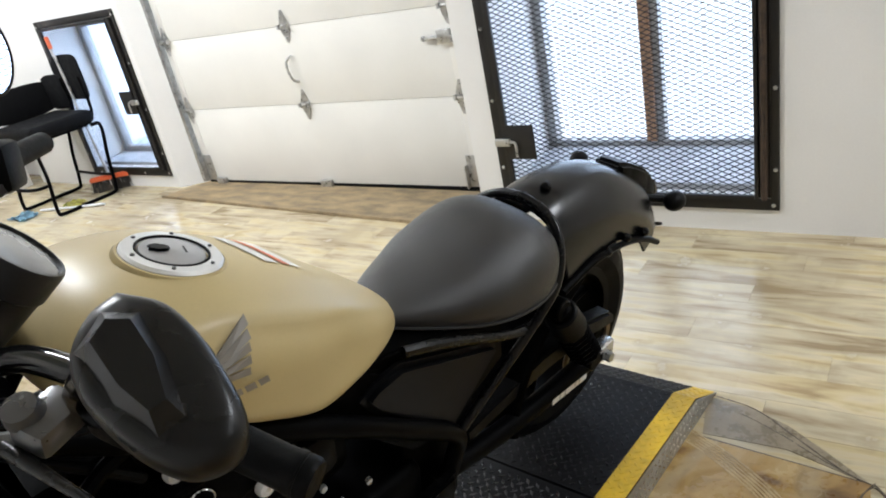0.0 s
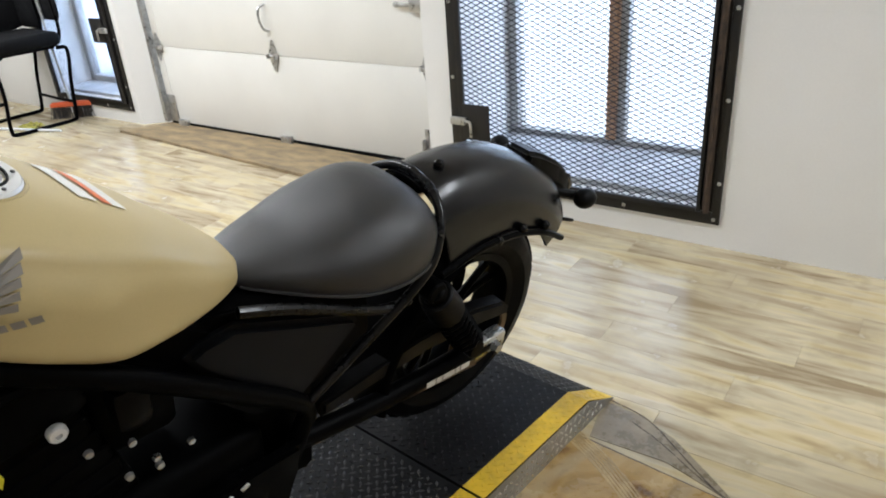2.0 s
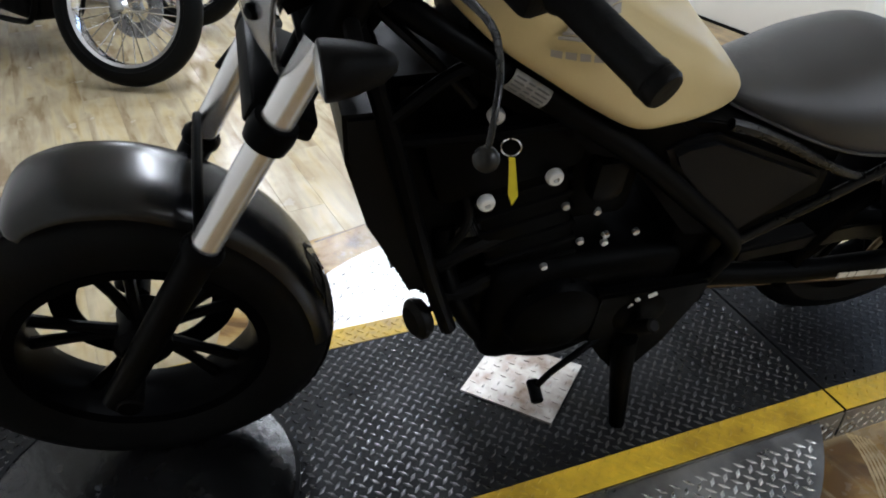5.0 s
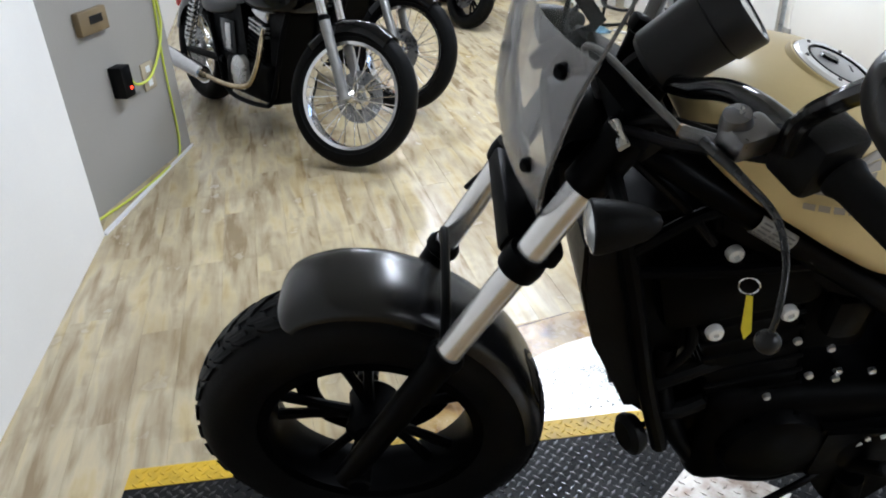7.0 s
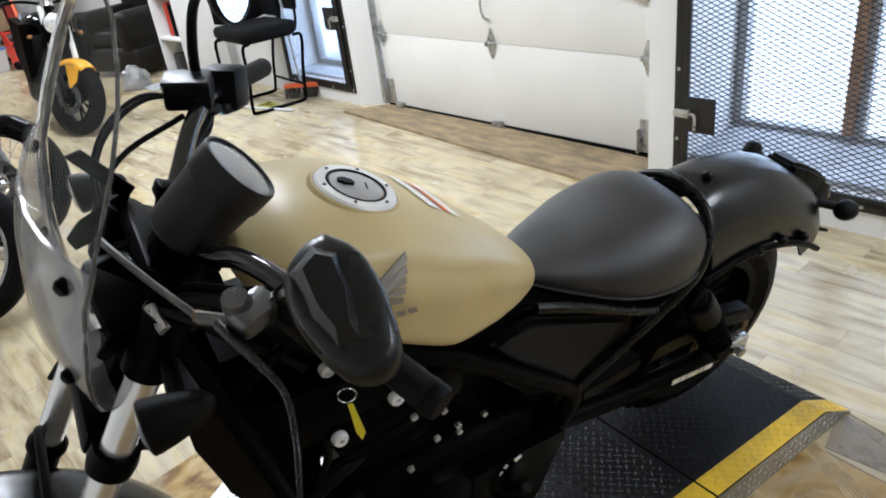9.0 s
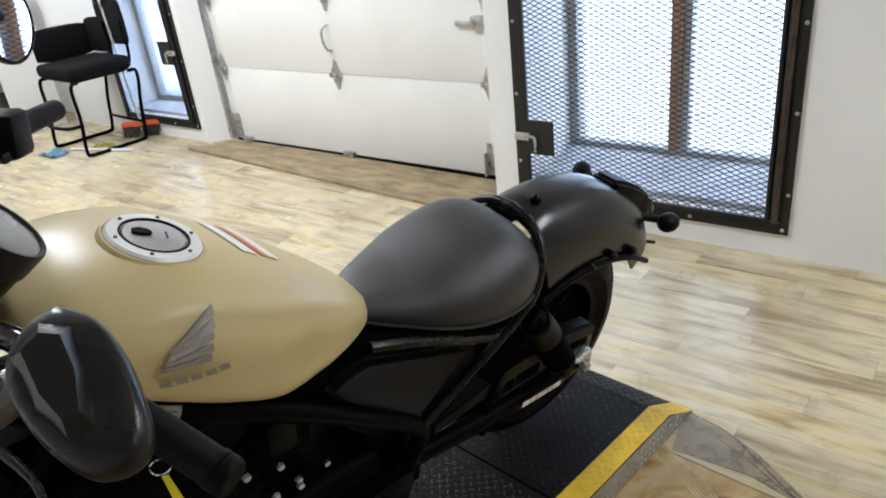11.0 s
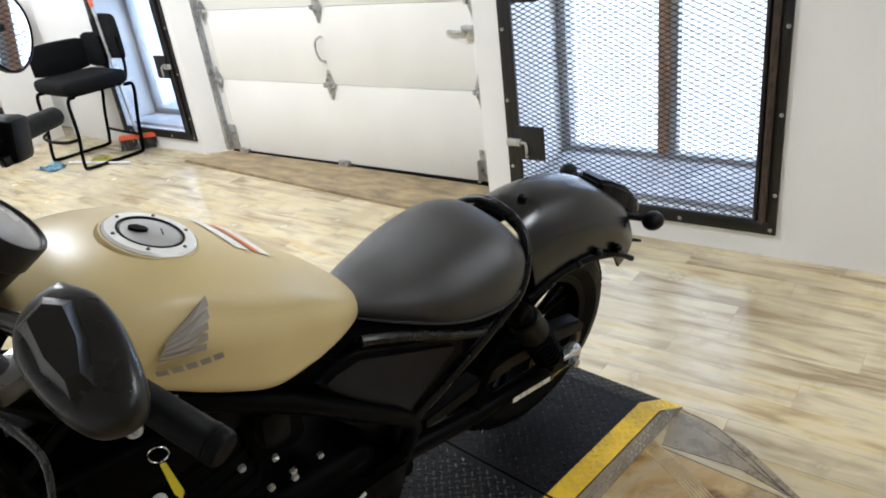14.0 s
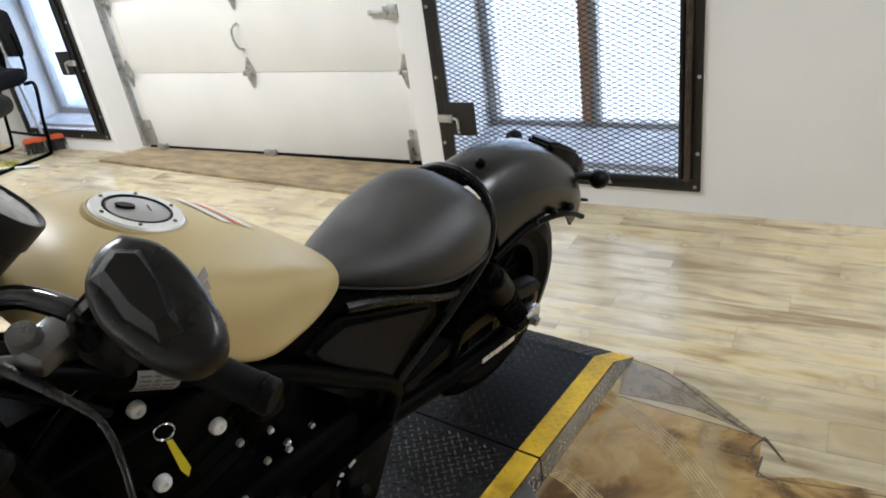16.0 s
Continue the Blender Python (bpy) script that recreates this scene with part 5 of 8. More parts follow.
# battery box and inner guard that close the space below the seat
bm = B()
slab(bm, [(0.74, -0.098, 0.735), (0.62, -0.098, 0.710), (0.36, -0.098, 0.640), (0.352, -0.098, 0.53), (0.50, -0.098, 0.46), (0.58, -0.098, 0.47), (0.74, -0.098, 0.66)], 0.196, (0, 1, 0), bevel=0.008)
part("battery_box", bm, M_ENGINESHADE, bike, "black plastic battery box")
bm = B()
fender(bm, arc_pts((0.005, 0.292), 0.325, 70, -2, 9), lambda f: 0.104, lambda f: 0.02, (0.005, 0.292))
part("inner_guard", bm, M_ENGINESHADE, bike)

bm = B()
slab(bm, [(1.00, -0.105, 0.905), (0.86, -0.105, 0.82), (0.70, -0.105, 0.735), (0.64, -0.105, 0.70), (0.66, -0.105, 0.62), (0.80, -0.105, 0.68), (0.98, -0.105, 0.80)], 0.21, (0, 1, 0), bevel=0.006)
part("air_box", bm, M_ENGINESHADE, bike)

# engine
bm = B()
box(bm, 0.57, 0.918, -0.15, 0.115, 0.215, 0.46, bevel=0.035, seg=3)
eng = part("crankcase", bm, M_ENGINESHADE, bike, "black engine crankcase")
for u, h, r in ((0.80, 0.345, 0.088), (0.645, 0.335, 0.066)):
    bm = B()
    lathe(bm, [(0, 0.040), (r * 0.6, 0.040), (r * 0.9, 0.030), (r, 0.010), (r, 0)], (u, 0.105, h), (0, 1, 0), 40)
    cv = part("engine_cover", bm, M_ENGINESHADE, eng, "round black engine cover")
    for k in range(7):
        a = k * 2 * math.pi / 7
        p = Vector((u + math.cos(a) * r * 0.93, 0.108, h + math.sin(a) * r * 0.93))
        part("cover_bolt", cyl(B(), p, p + Vector((0, 0.014, 0)), 0.007, seg=8), M_ENGINESHADE, cv)
CYL = pose(0.86, 0, 0.44, 0, 14, 0)
cb = part("cylinder_block", box(B(), -0.088, 0.054, -0.13, 0.088, -0.02, 0.25, bevel=0.01, m=CYL), M_ENGINESHADE, bike, "black finned cylinder block")
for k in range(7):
    part("cooling_fin", box(B(), -0.092, 0.058, -0.134, 0.0915, k * 0.034, k * 0.034 + 0.012, bevel=0.003, m=CYL, seg=1), M_ENGINESHADE, cb)
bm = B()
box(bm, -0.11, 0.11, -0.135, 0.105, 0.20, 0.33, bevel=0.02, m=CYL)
hd = part("cylinder_head", bm, M_ENGINESHADE, bike)
for u, v, h, r in ((0.856, 0.12, 0.658, 0.0125), (0.950, 0.12, 0.625, 0.0125), (0.951, 0.11, 0.764, 0.0115)):
    bm = B()
    lathe(bm, [(0, 0.004), (r * 0.30, 0.004), (r * 0.36, 0.010), (r * 0.8, 0.009), (r, 0.005), (r, -0.002)], (u, v - 0.008, h), (0, 1, 0.1), 20)
    part("chrome_bolt", bm, M_CAPRING, bike, "polished bolt head")
for u, h in ((0.831, 0.605), (0.778, 0.586), (0.791, 0.525), (0.751, 0.533), (0.749, 0.515), (0.841, 0.478), (0.70, 0.53)):
    bm = B()
    lathe(bm, [(0, 0.007), (0.0055, 0.006), (0.0065, 0)], (u, 0.118, h), (0, 1, 0), 10)
    part("small_screw", bm, M_SILVER, bike)
bm = B()
box(bm, 0.735, 0.79, 0.07, 0.115, 0.59, 0.67, bevel=0.018)
part("relay_box", bm, M_PLASTIC, bike)
bm = B()
tube(bm, [(0.99, 0.06, 0.54), (0.985, 0.07, 0.45), (0.957, 0.08, 0.365), (0.914, 0.08, 0.280), (0.866, 0.08, 0.228), (0.74, 0.08, 0.200), (0.55, 0.0, 0.20), (0.35, -0.13, 0.26)], 0.0185, 12)
ex = part("exhaust_pipe", bm, M_BLACK, bike, "black exhaust header pipe")
bm = B()
cyl(bm, (0.42, -0.19, 0.26), (-0.12, -0.21, 0.33), 0.045, 0.05, 24, 0.01)
part("silencer", bm, M_BLACK, ex)
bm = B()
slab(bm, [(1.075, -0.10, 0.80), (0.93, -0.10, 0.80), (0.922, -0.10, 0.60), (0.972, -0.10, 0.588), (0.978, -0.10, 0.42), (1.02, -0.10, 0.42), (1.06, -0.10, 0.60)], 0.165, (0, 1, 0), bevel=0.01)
part("air_shroud", bm, M_ENGINESHADE, bike)
# thin filler sheet, added; its ragged gaps let the floor shine through as glints
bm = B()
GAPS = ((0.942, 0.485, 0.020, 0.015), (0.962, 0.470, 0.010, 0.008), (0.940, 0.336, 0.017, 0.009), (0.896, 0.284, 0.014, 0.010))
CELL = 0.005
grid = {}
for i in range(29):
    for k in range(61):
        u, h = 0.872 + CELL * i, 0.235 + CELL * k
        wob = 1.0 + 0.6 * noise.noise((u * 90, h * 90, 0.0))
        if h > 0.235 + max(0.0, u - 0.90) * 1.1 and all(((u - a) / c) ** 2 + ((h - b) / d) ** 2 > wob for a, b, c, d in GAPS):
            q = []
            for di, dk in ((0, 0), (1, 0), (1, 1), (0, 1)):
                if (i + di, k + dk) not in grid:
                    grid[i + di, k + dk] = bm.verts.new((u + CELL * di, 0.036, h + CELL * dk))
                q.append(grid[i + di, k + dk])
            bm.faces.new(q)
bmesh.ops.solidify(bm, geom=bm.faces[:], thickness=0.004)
part("glint_gap_sheet", bm, M_ENGINESHADE, bike, "thin black filler sheet with gaps, added beside the engine", smooth=False)
# hoses added to break up the bright gap between the cylinder and the header pipe
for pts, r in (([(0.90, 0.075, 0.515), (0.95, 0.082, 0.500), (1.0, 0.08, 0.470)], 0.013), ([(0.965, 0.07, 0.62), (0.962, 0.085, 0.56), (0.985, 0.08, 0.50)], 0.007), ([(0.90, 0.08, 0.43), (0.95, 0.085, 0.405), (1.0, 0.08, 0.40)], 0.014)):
    part("gap_hose", tube(B(), pts, r, 10), M_RUBBER, bike)
# block added to close a gap where the yellow platform edge shone through
part("pivot_gap_block", box(B(), 0.395, 0.47, -0.09, 0.062, 0.36, 0.475, bevel=0.012), M_ENGINESHADE, bike)
part("pivot_housing", box(B(), 0.465, 0.60, -0.10, 0.088, 0.25, 0.50, bevel=0.015), M_ENGINESHADE, bike)
part("coil_housing", box(B(), 0.69, 0.81, -0.10, 0.075, 0.52, 0.74, bevel=0.02), M_ENGINESHADE, bike)
# radiator with guards
bm = B()
slab(bm, [(1.140, -0.13, 0.775), (1.138, -0.13, 0.70), (1.112, -0.13, 0.59), (1.045, -0.13, 0.43), (1.010, -0.13, 0.44), (1.06, -0.13, 0.60), (1.09, -0.13, 0.775)], 0.225, (0, 1, 0), bevel=0.006)
rad = part("radiator", bm, M_PLASTIC, bike, "black radiator with side guards")
bm = B()
for k in range(16):
    box(bm, 1.115 - 0.0043 * k - 0.002, 1.139 - 0.0043 * k, -0.12, 0.085, 0.74 - 0.017 * k, 0.744 - 0.017 * k)
part("fins", bm, M_GREYPL, rad, smooth=False)
bm = B()
lathe(bm, [(0, 0.014), (0.024, 0.014), (0.034, 0.006), (0.035, 0), (0.030, -0.012), (0, -0.018)], (1.034, 0.112, 0.385), (0.85, 0.3, 0.05), 24)
part("horn", bm, M_PLASTIC, bike, "round black horn")
bm = B()
tube(bm, [(1.03, 0.11, 0.385), (1.01, 0.10, 0.39), (0.975, 0.09, 0.40)], 0.005, 8)
part("horn_bracket", bm, M_BLACK, bike)
# side stand, gear pedal, pegs
bm = B()
tube(bm, [(0.655, 0.140, 0.27), (0.645, 0.165, 0.16), (0.634, 0.198, 0.035)], 0.02, 12, radii=[0.024, 0.020, 0.014])
box(bm, 0.605, 0.665, 0.185, 0.232, 0.016, 0.032, bevel=0.005)
part("side_stand", bm, M_ENGINESHADE, bike)
# bracket plate drawn wide: part of its black outline stands for the bike's shadow
bm = B()
slab(bm, [(0.525, 0.120, 0.40), (0.537, 0.120, 0.345), (0.572, 0.120, 0.235), (0.605, 0.120, 0.165), (0.655, 0.120, 0.165), (0.690, 0.120, 0.215), (0.735, 0.120, 0.285), (0.735, 0.120, 0.40)], 0.020, (0, 1, 0), bevel=0.006)
part("stand_bracket_shade", bm, M_ENGINESHADE, bike, "black side stand and peg bracket, widened to stand for shadow")
for u, h, w, a in ((0.636, 0.387, 0.008, 25), (0.662, 0.380, 0.004, 50), (0.671, 0.366, 0.006, 60)):
    part("bracket_pin", box(B(), -w, w, -0.002, 0.002, -0.004, 0.004, bevel=0.0015, m=pose(u, 0.142, h, 0, a, 0)), M_CAPRING, bike, "worn bright bracket pin")
bm = B()
tube(bm, [(0.68, 0.125, 0.28), (0.748, 0.15, 0.262), (0.79, 0.155, 0.225), (0.815, 0.155, 0.180)], 0.0065, 8)
cyl(bm, (0.816, 0.140, 0.182), (0.818, 0.182, 0.172), 0.012, seg=12, bevel=0.003)
part("gear_pedal", bm, M_BLACK, bike)
for s in (1, -1):
    bm = B()
    cyl(bm, (0.66, 0.13 * s, 0.29), (0.645, 0.185 * s, 0.36), 0.013, seg=12, bevel=0.004)
    part("foot_peg", bm, M_RUBBER, bike)

# fork, triple clamps
for s in (1, -1):
    y = 0.010 + 0.116 * s

    def fk(h, off=0.0):
        return Vector((1.314 - (h - 0.627) * 0.585, y, h))
    bm = B()
    tube(bm, [fk(0.318), fk(0.615)], 0.023, 16, radii=[0.020, 0.0235])
    lathe(bm, [(0.0235, 0), (0.028, 0.004), (0.028, 0.014), (0.0225, 0.022)], fk(0.606), fk(0.7) - fk(0.5), 20)
    cyl(bm, Vector((1.472, y - 0.04 * s, 0.326)), Vector((1.472, y + 0.026 * s, 0.326)), 0.020, seg=14, bevel=0.003)
    lg = part("fork_leg", steered(bm), M_BLACK, bike, "black lower fork leg")
    part("fork_tube", steered(cyl(B(), fk(0.60), fk(0.915), 0.0195, seg=24)), M_FORK, bike, "silver upper fork tube")
    bm = B()
    lathe(bm, [(0.0195, -0.017), (0.027, -0.016), (0.029, 0.0), (0.027, 0.016), (0.0195, 0.017)], fk(0.787), fk(0.9) - fk(0.5), 20)
    part("fork_clamp", steered(bm), M_BLACK, bike)
    bm = B()
    lathe(bm, [(0.0195, -0.01), (0.027, -0.008), (0.026, 0.07), (0.0, 0.075)], fk(0.905), fk(0.9) - fk(0.5), 20)
    part("fork_clamp", steered(bm), M_BLACK, bike)
bm = B()
box(bm, -0.05, 0.035, -0.10, 0.10, -0.016, 0.016, bevel=0.008, m=pose(1.215, 0.01, 0.787, 0, -28, 0))
box(bm, -0.06, 0.03, -0.10, 0.10, -0.012, 0.012, bevel=0.006, m=pose(1.10, 0, 0.955, 0, -32, 0))
tube(bm, [(1.19, 0, 0.75), (1.085, 0, 0.955)], 0.03, 16)
part("triple_clamp", steered(bm), M_BLACK, bike)
bm = B()
tube(bm, [(1.322, -0.100, 0.635), (1.318, -0.07, 0.672), (1.318, 0.08, 0.672), (1.322, 0.115, 0.635)], 0.007, 10)
part("fork_brace", steered(bm), M_BLACK, bike)

# headlamp, gauge, screen
bm = B()
lathe(bm, [(0, -0.08), (0.045, -0.076), (0.068, -0.05), (0.074, 0.0), (0.074, 0.016), (0.068, 0.022), (0, 0.026)], (1.160, 0, 0.885), (0.98, 0, -0.1), 32)
hl = part("headlamp", steered(bm), M_PLASTIC, bike, "round black headlamp")
gc, gn = Vector((0.998, 0.062, 1.076)), Vector((-0.74, 0.14, 0.66)).normalized()
bm = B()
lathe(bm, [(0, -0.112), (0.034, -0.112), (0.039, -0.106), (0.0435, -0.036), (0.0435, -0.034), (0.0460, -0.032), (0.0470, -0.003), (0.0455, 0.0), (0.043, 0.0), (0.041, -0.005)], gc, gn, 40)
gau = part("gauge", bm, M_GREYPL, bike, "round dark gauge pod")
part("gauge_glass", lathe(B(), [(0, -0.0005), (0.03, -0.001), (0.041, -0.003), (0.0425, -0.006)], gc, gn, 40), M_GAUGE, gau, "pale gauge face")
bm = B()
tube(bm, [gc - gn * 0.10, gc - gn * 0.13, (1.075, 0.01, 0.955)], 0.022, 10)
part("gauge_bracket", bm, M_BLACK, gau)


def screen_pt(s, w):
    """s from the foot to the top, w across from -1 to 1."""
    rows = [(1.205, 0.820, 0.062), (1.220, 0.845, 0.110), (1.240, 0.890, 0.152), (1.249, 0.945, 0.176), (1.231, 1.038, 0.185), (1.197, 1.114, 0.186), (1.162, 1.174, 0.176), (1.125, 1.224, 0.145), (1.094, 1.262, 0.090), (1.084, 1.274, 0.045)]
    f = min(max(s, 0), 1) * (len(rows) - 1)
    i = min(int(f), len(rows) - 2)
    g = f - i
    u, h, hw = [a + (b - a) * g for a, b in zip(rows[i], rows[i + 1])]
    return Vector((u - 0.040 * (w * hw / 0.176) ** 2, hw * w, h))


def screen_mesh(s0, s1, ns, t=0.0035):
    bm = B()
    grid = [[screen_pt(s0 + (s1 - s0) * i / ns, -1 + 2 * j / 16) for j in range(17)] for i in range(ns + 1)]
    outer = [[bm.verts.new(p) for p in r] for r in grid]
    inner = [[bm.verts.new(p + Vector((-t, 0, -t * 0.3))) for p in r] for r in grid]
    for a in (outer, inner):
        for i in range(ns):
            for j in range(16):
                bm.faces.new((a[i][j], a[i][j + 1], a[i + 1][j + 1], a[i + 1][j]))
    for i in range(ns):
        for j in (0, 16):
            bm.faces.new((outer[i][j], outer[i + 1][j], inner[i + 1][j], inner[i][j]))
    for i in (0, ns):
        for j in range(16):
            bm.faces.new((outer[i][j], outer[i][j + 1], inner[i][j + 1], inner[i][j]))
    return bm


scr = part("windscreen", steered(screen_mesh(0.0, 0.5, 14)), M_SMOKE, bike, "smoked lower windscreen")
part("upper_screen", steered(screen_mesh(0.502, 1.0, 14)), M_CLEAR, scr, "clear upper windscreen")
# metal tubes stand for the bright reflections in the glass's far edge
bm = B()
rim = [screen_pt(k / 20, -1) for k in range(21)]
tube(bm, rim, 0.0075, 10, 1)
tube(bm, [p + Vector((0.006, 0.016, 0)) for p in rim[2:-2]], 0.0022, 6, 1)
part("screen_edge", steered(bm), M_EDGEGLINT, scr, "bright screen edge standing for reflections in the glass")
bm = B()
tube(bm, [screen_pt(k / 20, 1) for k in range(21)], 0.0020, 6, 1)
tube(bm, [screen_pt(1.0, -1 + k / 8) for k in range(17)], 0.0024, 6, 1)
part("screen_edge", steered(bm), M_EDGEDARK, scr, "thin dark screen edge")
for s, w in ((0.321, 0.81), (0.466, 0.815), (0.321, -0.81), (0.466, -0.815)):
    bm = B()
    p = screen_pt(s, w)
    lathe(bm, [(0, 0.008), (0.006, 0.007), (0.009, 0.003), (0.009, -0.004)], p, (0.7, 0.7 * w, 0), 12)
    part("screen_bolt", steered(bm), M_BLACK, scr)
for s in (1, -1):
    bm = B()
    slab(bm, [(1.196, 0.118 * s, 0.935), (1.176, 0.118 * s, 0.955), (1.13, 0.112 * s, 0.958), (1.10, 0.105 * s, 0.99), (1.145, 0.118 * s, 1.05), (1.165, 0.12 * s, 1.045), (1.12, 0.108 * s, 0.985), (1.135, 0.105 * s, 0.94), (1.19, 0.112 * s, 0.92)], 0.005, (0, 1, 0))
    tube(bm, [(1.125, 0.105 * s, 0.96), (1.09, 0.09 * s, 0.95), (1.075, 0.06 * s, 0.94)], 0.008, 8)
    part("screen_bracket", steered(bm), M_BLACK, scr)

# handlebar and controls
bm = B()
tube(bm, [(0.965, 0.380, 1.018), (0.997, 0.300, 1.036), (1.024, 0.22, 1.044), (1.042, 0.165, 1.036), (1.060, 0.11, 1.010), (1.068, 0.05, 0.992), (1.060, -0.05, 0.988), (1.035, -0.11, 1.000), (1.000, -0.17, 1.020), (0.965, -0.225, 1.022), (0.922, -0.285, 1.006), (0.820, -0.428, 0.960)], 0.0115, 12)
part("handlebar", bm, M_BAR, bike, "gloss black handlebar")
G0, G1 = Vector((0.995, 0.304, 1.035)), Vector((0.9515, 0.4135, 1.011))
gd = (G1 - G0).normalized()
bm = B()
lathe(bm, [(0, 0.0), (0.019, 0.0), (0.0195, 0.004), (0.017, 0.010), (0.0158, 0.016), (0.0158, 0.098), (0.0168, 0.101), (0.0168, 0.106)], G0, gd, 24)
lathe(bm, [(0.0168, 0.106), (0.0160, 0.1065), (0.0160, 0.108), (0.0166, 0.1085), (0.0166, 0.115), (0.0145, 0.1185), (0, 0.119)], G0, gd, 24)
grip = part("left_grip", bm, M_RUBBER, bike, "black rubber handlebar grip")
bm = B()
c = G0 - gd * 0.03
box(bm, -0.028, 0.028, -0.026, 0.026, -0.030, 0.030, bevel=0.010, m=Matrix.Translation(c) @ gd.to_track_quat('Y', 'Z').to_matrix().to_4x4())
part("switch_box", bm, M_PLASTIC, bike, "black handlebar switch box")
bm = B()
c2 = Vector((1.058, 0.258, 1.045))
box(bm, -0.022, 0.022, -0.016, 0.016, -0.012, 0.014, bevel=0.006, m=Matrix.Translation(c2) @ gd.to_track_quat('Y', 'Z').to_matrix().to_4x4())
lathe(bm, [(0, 0.018), (0.012, 0.016), (0.014, 0.006), (0.014, -0.01)], c2 + Vector((0.01, -0.005, 0.008)), (0.2, 0.2, 1), 16)
part("lever_perch", bm, M_PERCH, bike, "dark alloy clutch lever perch")
bm = B()
tube(bm, [(1.088, 0.245, 1.034), (1.076, 0.30, 1.036), (1.066, 0.35, 1.035), (1.074, 0.395, 1.030), (1.085, 0.424, 1.012), (1.090, 0.433, 0.993)], 0.006, 12, 10, radii=[0.0062, 0.0042, 0.0031, 0.0027, 0.0025, 0.0025])
ball(bm, (1.090, 0.433, 0.987), 0.0095)
part("clutch_lever", bm, M_LEVER, bike, "dark clutch lever with ball end")
bm = B()
tube(bm, [(1.075, 0.250, 1.035), (1.10, 0.222, 1.030)], 0.007, 8)
tube(bm, [(1.10, 0.222, 1.030), (1.125, 0.170, 1.042), (1.150, 0.105, 1.05), (1.155, 0.04, 1.02), (1.12, 0.02, 0.93)], 0.0039, 8)
part("clutch_cable", bm, M_CABLE, bike, "grey clutch cable")
part("cable_ferrule", cyl(B(), (1.088, 0.232, 1.030), (1.102, 0.218, 1.030), 0.0065, seg=10), M_CHAIN, bike, "brass cable ferrule")
# left mirror, folded in with its back outwards
mc = Vector((1.030, 0.410, 1.164))
mn = Vector((0.12, 0.38, 0.92)).normalized()
m2 = (Vector((0.15, 0.98, 0)) - mn * Vector((0.15, 0.98, 0)).dot(mn)).normalized()
m1 = m2.cross(mn)
MIRROR_EDGE = ((-0.006, -0.058), (0.012, -0.052), (0.028, -0.035), (0.033, -0.014), (0.030, 0.008), (0.021, 0.034), (0.008, 0.053), (-0.008, 0.059), (-0.022, 0.055), (-0.030, 0.040), (-0.032, 0.014), (-0.031, -0.010), (-0.024, -0.038))


def on_mirror(x, y, z):
    return mc + m1 * x + m2 * y + mn * z


def shell_point(x, y, sc, z):
    return on_mirror(x * sc, y * sc, z - 0.10 * max(0.0, -0.02 - y * sc))


bm = B()
rim_line = smooth_path([Vector((*p, 0)) for p in MIRROR_EDGE + MIRROR_EDGE[:1]], 4)[:-1]
loft(bm, [[shell_point(p.x, p.y, sc, z) for p in rim_line] for sc, z in ((0.93, -0.022), (0.985, -0.016), (1.0, -0.008), (0.99, -0.002), (0.955, 0.003), (0.89, 0.0065), (0.78, 0.009), (0.5, 0.0105), (0.06, 0.011))])
# the raised five-sided boss
base = ((0.027, -0.030), (0.006, -0.046), (-0.012, -0.036), (-0.013, 0.000), (-0.006, 0.036), (0.012, 0.038), (0.024, 0.010))
crown = ((0.018, -0.022), (0.007, -0.030), (-0.003, -0.024), (-0.004, 0.000), (0.001, 0.024), (0.010, 0.025), (0.016, 0.006))
loft(bm, [[on_mirror(x, y, 0.004) for x, y in base], [on_mirror(x, y, 0.021) for x, y in crown]])
bmesh.ops.bevel(bm, geom=[e for e in bm.edges if len(e.link_faces) == 2 and e.calc_face_angle(0) > 0.45], offset=0.0025, segments=3, affect='EDGES')
mir = part("left_mirror", bm, M_MIRRORBACK, bike, "faceted dark grey plastic mirror, back turned up", angle=32)
bm = B()
tube(bm, [on_mirror(0.012, -0.030, -0.012), (1.048, 0.350, 1.135), (1.046, 0.312, 1.095), (1.034, 0.285, 1.050)], 0.0085, 10)
part("mirror_stem", bm, M_BAR, mir)
# right side controls
R0, R1 = Vector((0.905, -0.310, 0.998)), Vector((0.815, -0.436, 0.956))
rd = (R1 - R0).normalized()
part("right_grip", cyl(B(), R0, R1, 0.0165, seg=20, bevel=0.004), M_RUBBER, bike, "black rubber throttle grip")
bm = B()
box(bm, -0.03, 0.03, -0.03, 0.03, -0.032, 0.032, bevel=0.01, m=Matrix.Translation(R0 - rd * 0.03) @ rd.to_track_quat('Y', 'Z').to_matrix().to_4x4())
part("right_switch_box", bm, M_PLASTIC, bike)
bm = B()
box(bm, -0.035, 0.03, -0.03, 0.03, -0.018, 0.02, bevel=0.007, m=pose(0.985, -0.235, 1.035, 6, -4, -20))
rs = part("brake_reservoir", bm, M_PLASTIC, bike, "black brake fluid reservoir")
bm = B()
box(bm, -0.034, 0.029, -0.029, 0.029, -0.002, 0.004, bevel=0.002, m=pose(0.985, -0.235, 1.056, 6, -4, -20))
for dx, dy in ((-0.024, -0.02), (0.02, 0.02)):
    lathe(bm, [(0.0035, 0.0), (0.0035, 0.002), (0, 0.0025)], Vector((0.985 + dx, -0.235 + dy, 1.060)), (0.07, -0.1, 1), 10)
part("reservoir_lid", bm, M_GREYPL, rs, "dark grey reservoir lid")
